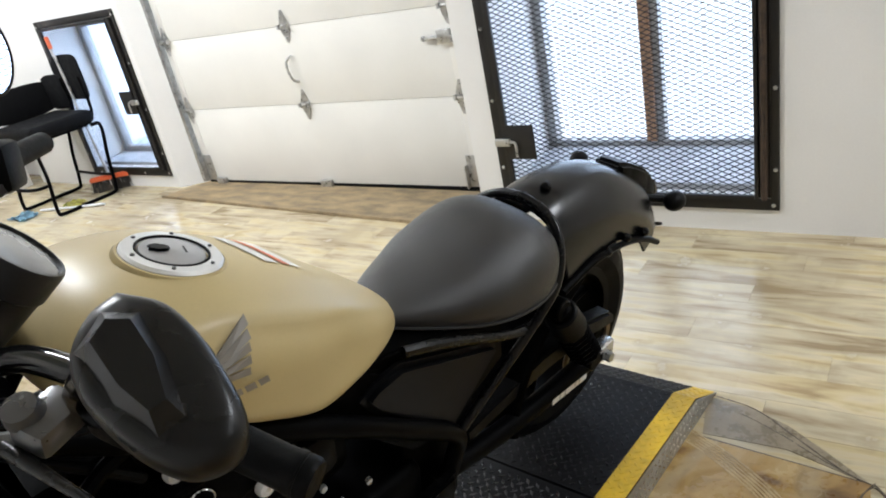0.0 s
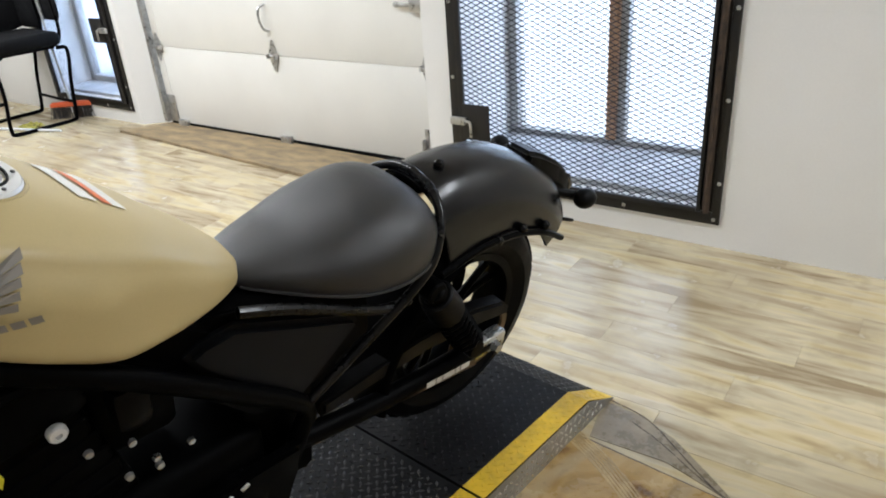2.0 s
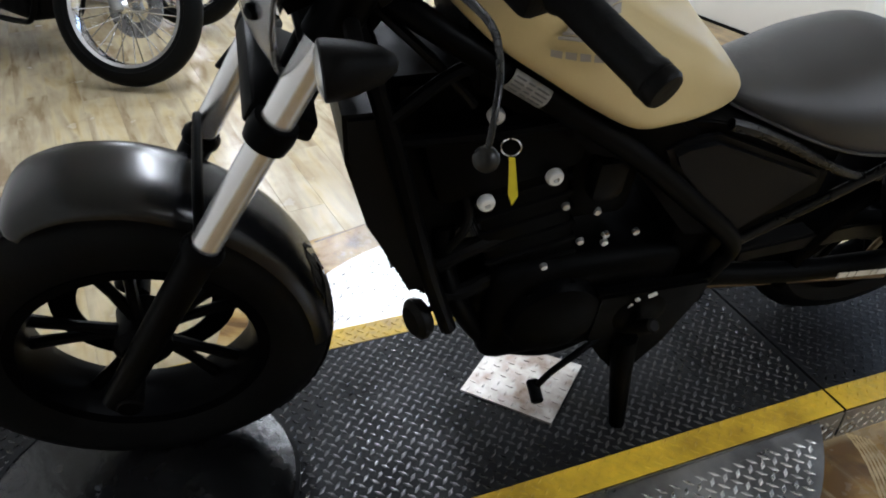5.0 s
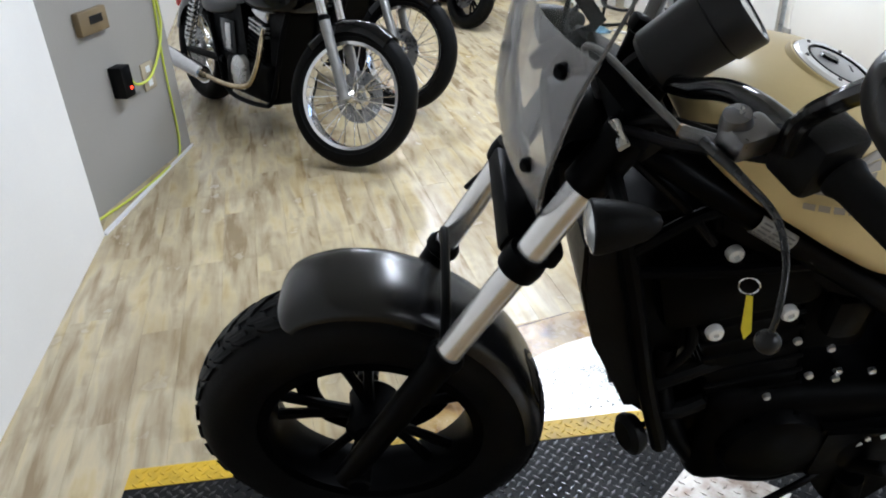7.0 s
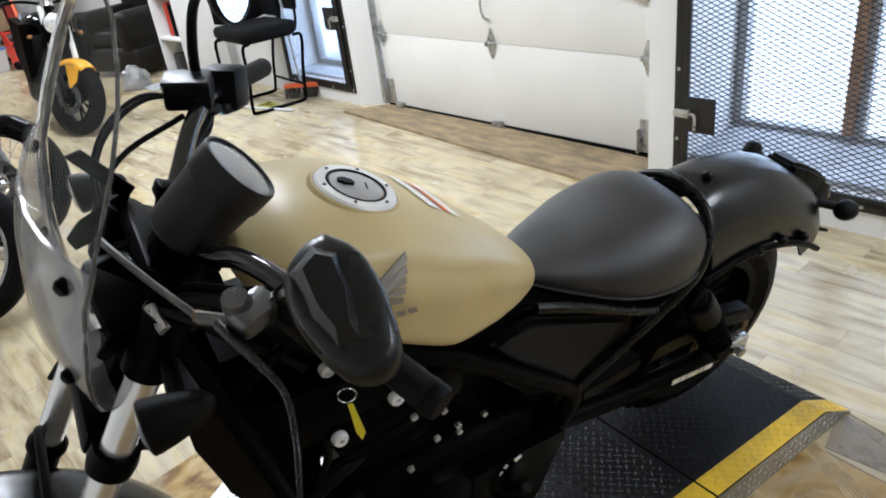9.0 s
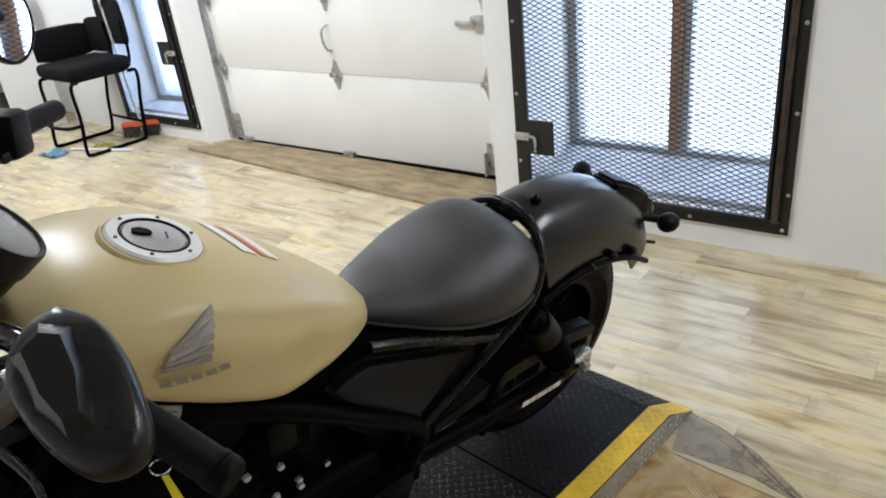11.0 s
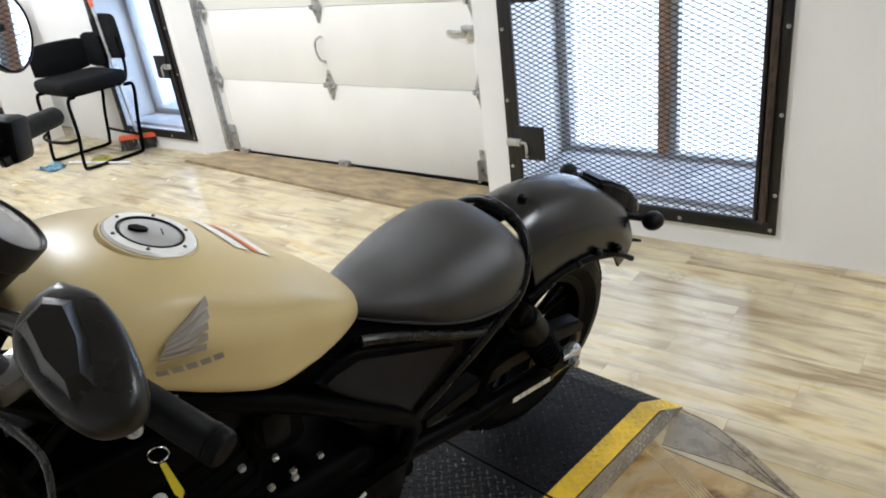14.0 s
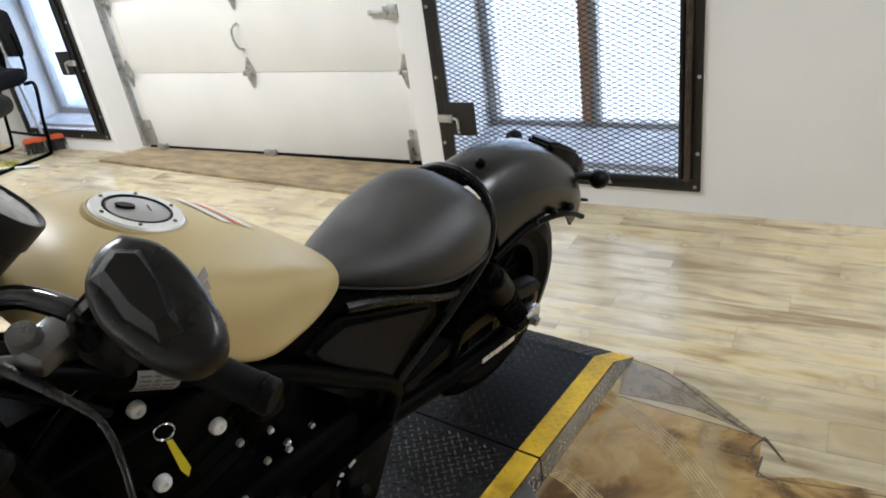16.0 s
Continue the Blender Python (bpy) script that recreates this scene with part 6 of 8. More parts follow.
for dx, dy, dz in ((0.0, 0.022, -0.020), (-0.02, 0.012, -0.028), (0.014, 0.03, -0.012)):
    part("switch_button", box(B(), -0.008, 0.008, -0.006, 0.006, -0.007, 0.007, bevel=0.002, m=pose(0.952 + dx, -0.262 + dy, 1.018 + dz, 10, 0, 30)), M_GREYPL, bike)
part("cable_elbow", tube(B(), [(0.955, -0.255, 1.00), (0.968, -0.235, 0.975), (1.00, -0.20, 0.965), (1.04, -0.13, 0.955)], 0.0065, 8), M_PLASTIC, bike)
bm = B()
tube(bm, [(1.0, -0.25, 1.02), (1.0, -0.32, 1.015), (0.955, -0.42, 0.985)], 0.007, 8)
part("brake_lever", bm, M_BLACK, bike)
bm = B()
tube(bm, [(0.966, -0.25, 1.035), (0.960, -0.262, 1.085), (0.935, -0.315, 1.125), (0.895, -0.375, 1.135), (0.855, -0.425, 1.115)], 0.0075, 10)
rm = part("mirror_stem", bm, M_BLACK, bike)
rmc, rmn = Vector((0.841, -0.440, 1.100)), Vector((-0.70, 0.71, 0.085)).normalized()
bm = B()
lathe(bm, [(0.056, 0.0), (0.060, -0.002), (0.060, -0.010), (0.048, -0.024), (0, -0.032)], rmc, rmn, 36)
rmo = part("right_mirror", bm, M_PLASTIC, rm, "round black mirror")
part("mirror_glass", lathe(B(), [(0, 0.0), (0.0555, 0.0), (0.0555, -0.004)], rmc - rmn * 0.002, rmn, 36), M_MIRROR, rmo, "round mirror glass")
for pts, r in (([(1.0, -0.22, 1.01), (1.10, -0.20, 0.98), (1.16, -0.14, 0.93), (1.19, -0.10, 0.84), (1.28, -0.12, 0.72)], 0.0042), ([(0.96, -0.24, 0.99), (1.03, -0.16, 0.96), (1.06, -0.06, 0.92)], 0.006), ([(1.03, 0.25, 1.02), (1.10, 0.14, 0.99), (1.14, 0.05, 0.90)], 0.007)):
    part("control_cable", tube(B(), pts, r, 8), M_PLASTIC, bike)
# ignition lock, bar risers, wiring and hoses round the steering head
part("ignition_lock", cyl(B(), (1.06, 0.0, 0.955), (1.02, 0.0, 1.005), 0.021, seg=20, bevel=0.003), M_DARKALU, bike, "round steel ignition lock")
for s in (1, -1):
    part("bar_riser", cyl(B(), (1.085, 0.045 * s, 0.945), (1.066, 0.050 * s, 0.998), 0.016, seg=16, bevel=0.004), M_BLACK, bike)
    part("riser_cap", box(B(), -0.019, 0.019, -0.014, 0.014, -0.010, 0.010, bevel=0.005, m=pose(1.064, 0.05 * s, 1.002, 0, -30, 0)), M_BLACK, bike)
for pts, r in (
        ([(1.004, -0.238, 1.034), (1.046, -0.225, 1.043), (1.093, -0.20, 1.032), (1.126, -0.185, 0.998), (1.138, -0.16, 0.96), (1.14, -0.06, 0.88)], 0.0036),
        ([(1.008, -0.224, 1.040), (1.050, -0.215, 1.054), (1.098, -0.185, 1.044), (1.132, -0.165, 1.006), (1.146, -0.13, 0.96), (1.15, -0.05, 0.88)], 0.0034),
        ([(1.02, 0.275, 1.03), (1.09, 0.20, 1.00), (1.13, 0.11, 0.96), (1.14, 0.06, 0.86)], 0.0055),
        ([(1.00, 0.24, 1.03), (1.05, 0.15, 0.985), (1.10, 0.08, 0.955), (1.13, 0.05, 0.87)], 0.0060),
        ([(1.10, 0.06, 0.90), (1.06, 0.09, 0.87), (1.02, 0.10, 0.83), (0.98, 0.10, 0.78)], 0.0065),
        ([(1.14, -0.08, 0.93), (1.11, 0.0, 0.97), (1.13, 0.09, 0.94), (1.17, 0.11, 0.86)], 0.0050)):
    part("wiring_hose", tube(B(), pts, r, 8), M_PLASTIC, bike)
for u, v, h in ((1.115, 0.085, 0.915), (1.095, 0.115, 0.945), (1.145, 0.095, 0.885)):
    part("connector", box(B(), -0.016, 0.016, -0.010, 0.010, -0.012, 0.012, bevel=0.003, m=pose(u, v, h, 20, 30, 15)), M_PLASTIC, bike)
part("cable_clip", cyl(B(), (1.135, 0.120, 0.978), (1.128, 0.150, 0.966), 0.007, seg=10), M_SILVER, bike, "bright metal cable clip")
# front signals
for s in (1, -1):
    bm = B()
    c = Vector((1.166, 0.010 + 0.232 * s, 0.934))
    lathe(bm, [(0, -0.064), (0.008, -0.061), (0.017, -0.048), (0.0245, -0.022), (0.028, -0.002), (0.028, 0.004), (0.026, 0.006)], c, (1, 0, -0.05), 28)
    tube(bm, [c - Vector((0.03, 0.02 * s, 0)), c - Vector((0.035, 0.10 * s, 0.01))], 0.009, 8)
    sg = part("front_signal", steered(bm), M_PLASTIC, bike, "black bullet turn signal")
    part("signal_lens", steered(lathe(B(), [(0, 0.011), (0.016, 0.010), (0.026, 0.006), (0.026, 0.003)], c, (1, 0, -0.05), 24)), M_LAMP, sg, "clear signal lens")
# key ring with tag, frame label
bm = B()
lathe(bm, [(0.0125, 0.0), (0.0138, 0.0013), (0.0125, 0.0026), (0.0112, 0.0013)], (0.940, 0.140, 0.742), (0.3, 0.9, 0.1), 24, closed=True)
ring = part("key_ring", bm, M_CHROME, bike, "steel key ring")
bm = B()
q = [Vector((0.943, 0.146, 0.732)), Vector((0.936, 0.149, 0.732)), Vector((0.925, 0.155, 0.672)), Vector((0.930, 0.152, 0.654)), Vector((0.937, 0.150, 0.672))]
slab(bm, q, 0.0015, (0.2, 1, 0))
part("key_tag", bm, M_TAG, ring, "yellow paper tag", smooth=False)
bm = B()
d = (Vector((0.86, 0, 0.774)) - Vector((0.98, 0, 0.858))).normalized()
lc = Vector((0.931, 0.1255, 0.824))
lu = Vector((0.3, 0, 0.9)) - d * d.dot(Vector((0.3, 0, 0.9)))
lu.normalize()
rings = []
for f in (-0.031, 0.031):
    rings.append([lc + d * f + lu * math.sin(a) * 0.0178 + Vector((0, math.cos(a) * 0.0178, 0)) for a in [radians(-50 + 100 * k / 10) for k in range(11)]] + [lc + d * f + lu * math.sin(a) * 0.0170 + Vector((0, math.cos(a) * 0.0170, 0)) for a in [radians(50 - 100 * k / 10) for k in range(11)]])
loft(bm, rings)
lb = part("frame_label", bm, M_LABEL, bike, "silver printed frame label")
bm = B()
for k in range(4):
    a = radians(-30 + 18 * k)
    bars(bm, -0.028, 0, (0.016, 0.010, 0.020), 0.0022, 0.004, lc + lu * math.sin(a) * 0.0182 + Vector((0, math.cos(a) * 0.0182, 0)), d, lu, (0, 1, 0), 0.0003)
part("label_print", bm, M_BLUEINK, lb, smooth=False)


# ---- other motorcycles ----
def wire_wheel(name, R, W, rim, parent, at, turn, label, disc=-1):
    """A wire-spoked wheel with a chrome rim, in its own mesh frame turned and moved to its place."""
    m = Matrix.Translation(at) @ turn

    def tm(bm):
        bmesh.ops.transform(bm, matrix=m, verts=bm.verts)
        return bm
    o = (0, 0, 0)
    w = part(name, tm(lathe(B(), [(rim + 0.006, -W * 0.34), (rim + 0.002, -W * 0.38), (rim - 0.012, -W * 0.34), (rim - 0.016, 0), (rim - 0.012, W * 0.34), (rim + 0.002, W * 0.38), (rim + 0.006, W * 0.34)], o, (0, 1, 0), 48, closed=True)), M_CHROME, parent, label)
    part("tyre", tm(lathe(B(), tyre_prof(R, W, rim), o, (0, 1, 0), 56, closed=True)), M_PARKTYRE, w, "black rubber tyre")
    part("hub", tm(lathe(B(), [(0, -0.06), (0.016, -0.06), (0.03, -0.045), (0.024, -0.02), (0.024, 0.02), (0.03, 0.045), (0.016, 0.06), (0, 0.06)], o, (0, 1, 0), 20)), M_CHROME, w)
    for k in range(32):
        a = 2 * math.pi * k / 32
        s = 1 if k % 2 else -1
        b = a + (0.38 if (k // 2) % 2 else -0.38)
        bm = B()
        tube(bm, [(math.cos(b) * 0.026, 0.035 * s, math.sin(b) * 0.026), (math.cos(a) * (rim - 0.012), 0.006 * s, math.sin(a) * (rim - 0.012))], 0.0025, 5)
        part("spoke", tm(bm), M_CHROME, w)
    if disc:
        bm = B()
        lathe(bm, [(0.055, -0.002), (0.118, -0.002), (0.118, 0.002), (0.055, 0.002)], (0, 0.062 * disc, 0), (0, 1, 0), 36, closed=True)
        for k in range(30):
            a = 2 * math.pi * k / 30
            q = Vector((math.cos(a), 0, math.sin(a))) * (0.074, 0.086, 0.099)[k % 3]
            cyl(bm, q + Vector((0, 0.062 * disc - 0.0035, 0)), q + Vector((0, 0.062 * disc + 0.0035, 0)), 0.005, seg=6)
        part("brake_disc", tm(bm), M_DISC, w, "drilled steel brake disc")
    return w


def cruiser(label, at, heading, steer, bag=False, lean=7.0, disc=-1):
    """A black cruiser with wire wheels; its own frame has x ahead from the rear tyre's foot."""
    h = Vector((heading[0], heading[1], 0)).normalized()
    l = Vector((-h.y, h.x, 0))
    m = Matrix(((h.x, l.x, 0, at[0]), (h.y, l.y, 0, at[1]), (0, 0, 1, 0), (0, 0, 0, 1))) @ pose(0, 0, 0, -lean, 0, 0)
    c = thing("motorcycle", label, "motorcycle", m, group="parked cruisers")
    WB, RF = 1.50, 0.313
    rake = radians(27)
    ax = Vector((-math.sin(rake), 0, math.cos(rake)))
    base = Vector((WB - 0.03, 0, RF))
    st = Matrix.Translation(base) @ Matrix.Rotation(radians(steer), 4, ax) @ Matrix.Translation(-base)

    def sx(bm):
        bmesh.ops.transform(bm, matrix=st, verts=bm.verts)
        return bm
    wire_wheel("front_wheel", RF, 0.095, 0.235, c, st @ Vector((WB, 0, RF)), st.to_3x3().to_4x4(), "chrome wire-spoked front wheel", disc)
    wire_wheel("rear_wheel", 0.30, 0.14, 0.20, c, (0, 0, 0.30), Matrix(), "chrome wire-spoked rear wheel")
    bm = B()
    fender(bm, [(WB + 0.16, RF + 0.285), (WB + 0.06, RF + 0.325), (WB - 0.06, RF + 0.325), (WB - 0.17, RF + 0.28), (WB - 0.25, RF + 0.20)], lambda f: 0.058 + 0.012 * math.sin(math.pi * f), lambda f: 0.06, (WB, RF))
    part("front_mudguard", sx(bm), M_BLOSS, c, "gloss black front mudguard")
    bm = B()
    fender(bm, [(0.20, 0.60), (0.10, 0.64), (0.0, 0.645), (-0.12, 0.61), (-0.22, 0.53), (-0.28, 0.43)], lambda f: 0.09, lambda f: 0.10, (0, 0.30))
    part("rear_mudguard", bm, M_BLOSS, c, "gloss black rear mudguard")
    for s in (1, -1):
        y = 0.082 * s
        p = Vector((WB, y, RF))
        part("fork_leg", sx(tube(B(), [p - ax * 0.02, p + ax * 0.34], 0.024, 14)), M_SLIDER, c, "dull grey fork leg")
        part("fork_boot", sx(lathe(B(), [(0.0195, 0.0), (0.027, 0.003), (0.027, 0.02), (0.0195, 0.028)], p + ax * 0.33, ax, 18)), M_BLACK, c, "black fork dust seal")
        part("fork_tube", sx(cyl(B(), p + ax * 0.33, p + ax * 0.80, 0.019, seg=14)), M_CHROME, c, "chrome fork tube")
        bm = B()
        q = p + ax * 0.60 + Vector((-0.01, 0.05 * s, 0))
        ball(bm, q, 0.026, 1.4, 1, 1)
        sg = part("turn_signal", sx(bm), M_CHROME, c, "chrome turn signal")
        part("signal_lens", sx(ball(B(), q + Vector((0.018, 0, 0)), 0.021, 1.2, 1, 1)), M_LENS, sg, "amber signal lens")
    for d in (0.50, 0.74):
        bm = B()
        q = Vector((WB, 0, RF)) + ax * d
        box(bm, -0.035, 0.025, -0.10, 0.10, -0.014, 0.014, bevel=0.005, m=Matrix.Translation(q) @ Matrix.Rotation(-rake, 4, 'Y'))
        part("fork_yoke", sx(bm), M_CHROME, c)
    q = Vector((WB + 0.045, 0, RF)) + ax * 0.57
    part("headlamp", sx(lathe(B(), [(0, -0.09), (0.045, -0.085), (0.078, -0.03), (0.085, 0.02), (0.08, 0.028)], q, (1, 0, -0.05), 32)), M_CHROME, c, "round chrome headlamp")
    part("headlamp_glass", sx(lathe(B(), [(0, 0.042), (0.04, 0.038), (0.08, 0.024), (0.08, 0.018)], q, (1, 0, -0.05), 32)), M_LAMP, c, "headlamp glass")
    t = Vector((WB, 0, RF)) + ax * 0.78
    for s in (1, -1):
        bm = B()
        tube(bm, [t, t + Vector((0.0, 0.10 * s, 0.07)), t + Vector((-0.03, 0.25 * s, 0.12)), t + Vector((-0.16, 0.37 * s, 0.09))], 0.012, 10)
        hb = part("handlebar", sx(bm), M_CHROME, c, "chrome handlebar")
        part("grip", sx(cyl(B(), t + Vector((-0.16, 0.37 * s, 0.09)), t + Vector((-0.27, 0.41 * s, 0.07)), 0.018, seg=14, bevel=0.004)), M_RUBBER, hb)
        bm = B()
        tube(bm, [t + Vector((-0.10, 0.31 * s, 0.11)), t + Vector((-0.06, 0.37 * s, 0.21)), t + Vector((-0.10, 0.40 * s, 0.26))], 0.006, 8)
        ball(bm, t + Vector((-0.11, 0.41 * s, 0.28)), 0.055, 0.35, 1.0, 0.75)
        part("mirror", sx(bm), M_BLOSS, hb)
    TK = [(1.18, 0.80, 0.70, 0.04), (1.15, 0.845, 0.63, 0.105), (1.05, 0.870, 0.60, 0.150), (0.92, 0.860, 0.595, 0.165), (0.81, 0.815, 0.60, 0.150), (0.72, 0.750, 0.60, 0.11), (0.66, 0.69, 0.605, 0.07), (0.63, 0.66, 0.62, 0.03)]
    part("fuel_tank", loft(B(), [sec_ring(*r, pinch=0.2) for r in interp(TK, 3)]), M_BLOSS, c, "gloss black teardrop tank", angle=60)
    ST = [(0.68, 0.655, 0.61, 0.06), (0.58, 0.645, 0.57, 0.12), (0.44, 0.635, 0.54, 0.155), (0.32, 0.665, 0.54, 0.15), (0.26, 0.695, 0.56, 0.13), (0.12, 0.70, 0.63, 0.10), (-0.06, 0.70, 0.645, 0.085), (-0.12, 0.685, 0.655, 0.05)]
    part("seat", loft(B(), [sec_ring(*r, n=3, belly=0.4) for r in interp(ST, 3)]), M_OLDSEAT, c, "black vinyl two-step seat", angle=60)
    bm = B()
    box(bm, 0.50, 1.00, -0.13, 0.13, 0.17, 0.36, bevel=0.04, seg=3)
    en = part("crankcase", bm, M_ENGINESHADE, c, "black engine")
    bm = B()
    slab(bm, [(1.12, -0.085, 0.72), (0.93, -0.085, 0.72), (0.93, -0.085, 0.20), (1.00, -0.085, 0.20), (1.06, -0.085, 0.50)], 0.17, (0, 1, 0), bevel=0.012)
    part("frame_fairing", bm, M_ENGINESHADE, c, "black panel between the front frame tubes")
    bm = B()
    slab(bm, [(0.66, -0.10, 0.62), (0.34, -0.10, 0.58), (0.34, -0.10, 0.36), (0.50, -0.10, 0.30), (0.72, -0.10, 0.34)], 0.20, (0, 1, 0), bevel=0.012)
    part("battery_box", bm, M_ENGINESHADE, c, "black battery box below the seat")
    for y in (0.13, -0.13):
        s = 1 if y > 0 else -1
        part("engine_cover", lathe(B(), [(0, 0.045), (0.06, 0.043), (0.085, 0.03), (0.09, 0)], (0.70, y - 0.01 * s, 0.29), (0, s, 0), 32), M_SILVER, en, "polished engine cover")
    mm = pose(0.80, 0, 0.36, 0, 12, 0)
    cb = part("cylinder", box(B(), -0.07, 0.07, -0.085, 0.085, 0.0, 0.24, bevel=0.01, m=mm), M_BLACK, c)
    for k in range(9):
        part("cooling_fin", box(B(), -0.085, 0.085, -0.105, 0.105, 0.01 + k * 0.022, 0.018 + k * 0.022, bevel=0.002, m=mm, seg=1), M_SILVER if k > 5 else M_ENGINESHADE, cb)
    part("rocker_cover", box(B(), -0.085, 0.085, -0.10, 0.10, 0.21, 0.27, bevel=0.02, m=mm), M_CHROME, cb, "chrome rocker cover")
    for s in (1, -1):
        part("exhaust_pipe", tube(B(), [(0.86, 0.07 * s, 0.54), (0.915, 0.12 * s, 0.48), (0.91, 0.145 * s, 0.37), (0.82, 0.16 * s, 0.25), (0.60, 0.17 * s, 0.215), (0.30, 0.18 * s, 0.22)], 0.0145, 12), M_PIPE, c, "heat-yellowed chrome exhaust pipe")
        part("silencer", cyl(B(), (0.34, 0.18 * s, 0.22), (-0.32, 0.18 * s, 0.26), 0.042, 0.047, 24, 0.008), M_CHROME, c, "chrome silencer")
        part("frame_tube", tube(B(), [(1.16, 0.03 * s, 0.82), (1.08, 0.09 * s, 0.55), (0.99, 0.11 * s, 0.22), (0.85, 0.11 * s, 0.15), (0.50, 0.11 * s, 0.15), (0.40, 0.11 * s, 0.30), (0.30, 0.11 * s, 0.55)], 0.013, 10), M_BLACK, c)
        part("swing_arm", tube(B(), [(0.44, 0.10 * s, 0.31), (0.0, 0.105 * s, 0.30)], 0.02, 10), M_BLACK, c)
        p0, p1 = Vector((0.20, 0.135 * s, 0.60)), Vector((0.05, 0.135 * s, 0.33))
        d = (p1 - p0).normalized()
        bx, by = ring_basis(d)
        sh = part("shock_absorber", cyl(B(), p0, p1, 0.013, seg=12), M_CHROME, c)
        part("spring", tube(B(), [p0 + d * (0.02 + 0.26 * k / 70) + (bx * math.cos(k * 0.75) + by * math.sin(k * 0.75)) * 0.027 for k in range(71)], 0.0048, 6, 1), M_CHROME, sh, "chrome coil spring")
        part("side_panel", box(B(), 0.42, 0.60, 0.10 * s - 0.01, 0.10 * s + 0.01, 0.36, 0.53, bevel=0.009), M_BLOSS, c)
        part("side_badge", box(B(), 0.50, 0.555, 0.113 * s - 0.003, 0.113 * s + 0.003, 0.38, 0.51, bevel=0.002), M_SILVER, c, "brushed metal side plate")
        if bag:
            part("saddle_bag", box(B(), -0.32, 0.12, 0.17 * s - 0.06, 0.17 * s + 0.10, 0.36, 0.64, bevel=0.04, seg=3), M_OLDSEAT, c, "black leather saddle bag")
            for k in range(9):
                part("stud", ball(B(), (-0.29 + 0.05 * k, 0.17 * s + 0.101 * s, 0.56), 0.006, u=8, v=6), M_CHROME, c)
    part("tail_lamp", box(B(), -0.31, -0.25, -0.05, 0.05, 0.50, 0.57, bevel=0.015), M_RED, c, "red tail lamp")
    if bag:
        bm = B()
        rows = []
        for i in range(9):
            f = i / 8
            hw = 0.23 * math.sin(math.pi * (0.25 + 0.55 * f)) + 0.02
            rows.append([Vector((WB - 0.16 - 0.20 * f - 0.10 * (j / 8 - 0.5) ** 2 * 4, hw * (j / 4 - 1), 0.86 + 0.42 * f)) for j in range(9)] + [Vector((WB - 0.165 - 0.20 * f - 0.10 * (j / 8 - 0.5) ** 2 * 4, hw * (j / 4 - 1), 0.86 + 0.42 * f)) for j in range(8, -1, -1)])
        part("fairing", loft(bm, rows), M_BLOSS, c, "gloss black windscreen fairing")
        part("backrest", box(B(), -0.20, -0.13, -0.14, 0.14, 0.80, 1.04, bevel=0.03, seg=3), M_OLDSEAT, c, "padded passenger backrest")
        part("backrest_bar", tube(B(), [(-0.10, 0.12, 0.62), (-0.19, 0.12, 0.85), (-0.20, 0.0, 0.95), (-0.19, -0.12, 0.85), (-0.10, -0.12, 0.62)], 0.009, 8), M_CHROME, c)
    part("side_stand", tube(B(), [(0.66, 0.10, 0.16), (0.62, 0.22, 0.075), (0.60, 0.27, 0.035)], 0.011, 8), M_BLACK, c)
    return c


C1H = Vector((0.90, 0.44)).normalized()
cruiser("black cruiser motorcycle with chrome forks and wire wheels", (-2.69 - 1.50 * C1H.x, 0.445 - 1.50 * C1H.y), C1H, 30, disc=1)
cruiser("black cruiser motorcycle parked behind another, slotted brake disc", (-3.39 - 1.50 * C1H.x, 0.825 - 1.50 * C1H.y), C1H, 24)
cruiser("black touring motorcycle with fairing, backrest and saddle bags", (-5.35 - 1.50 * 0.9, 0.75 - 1.50 * 0.43), (0.9, 0.43), 12, True)


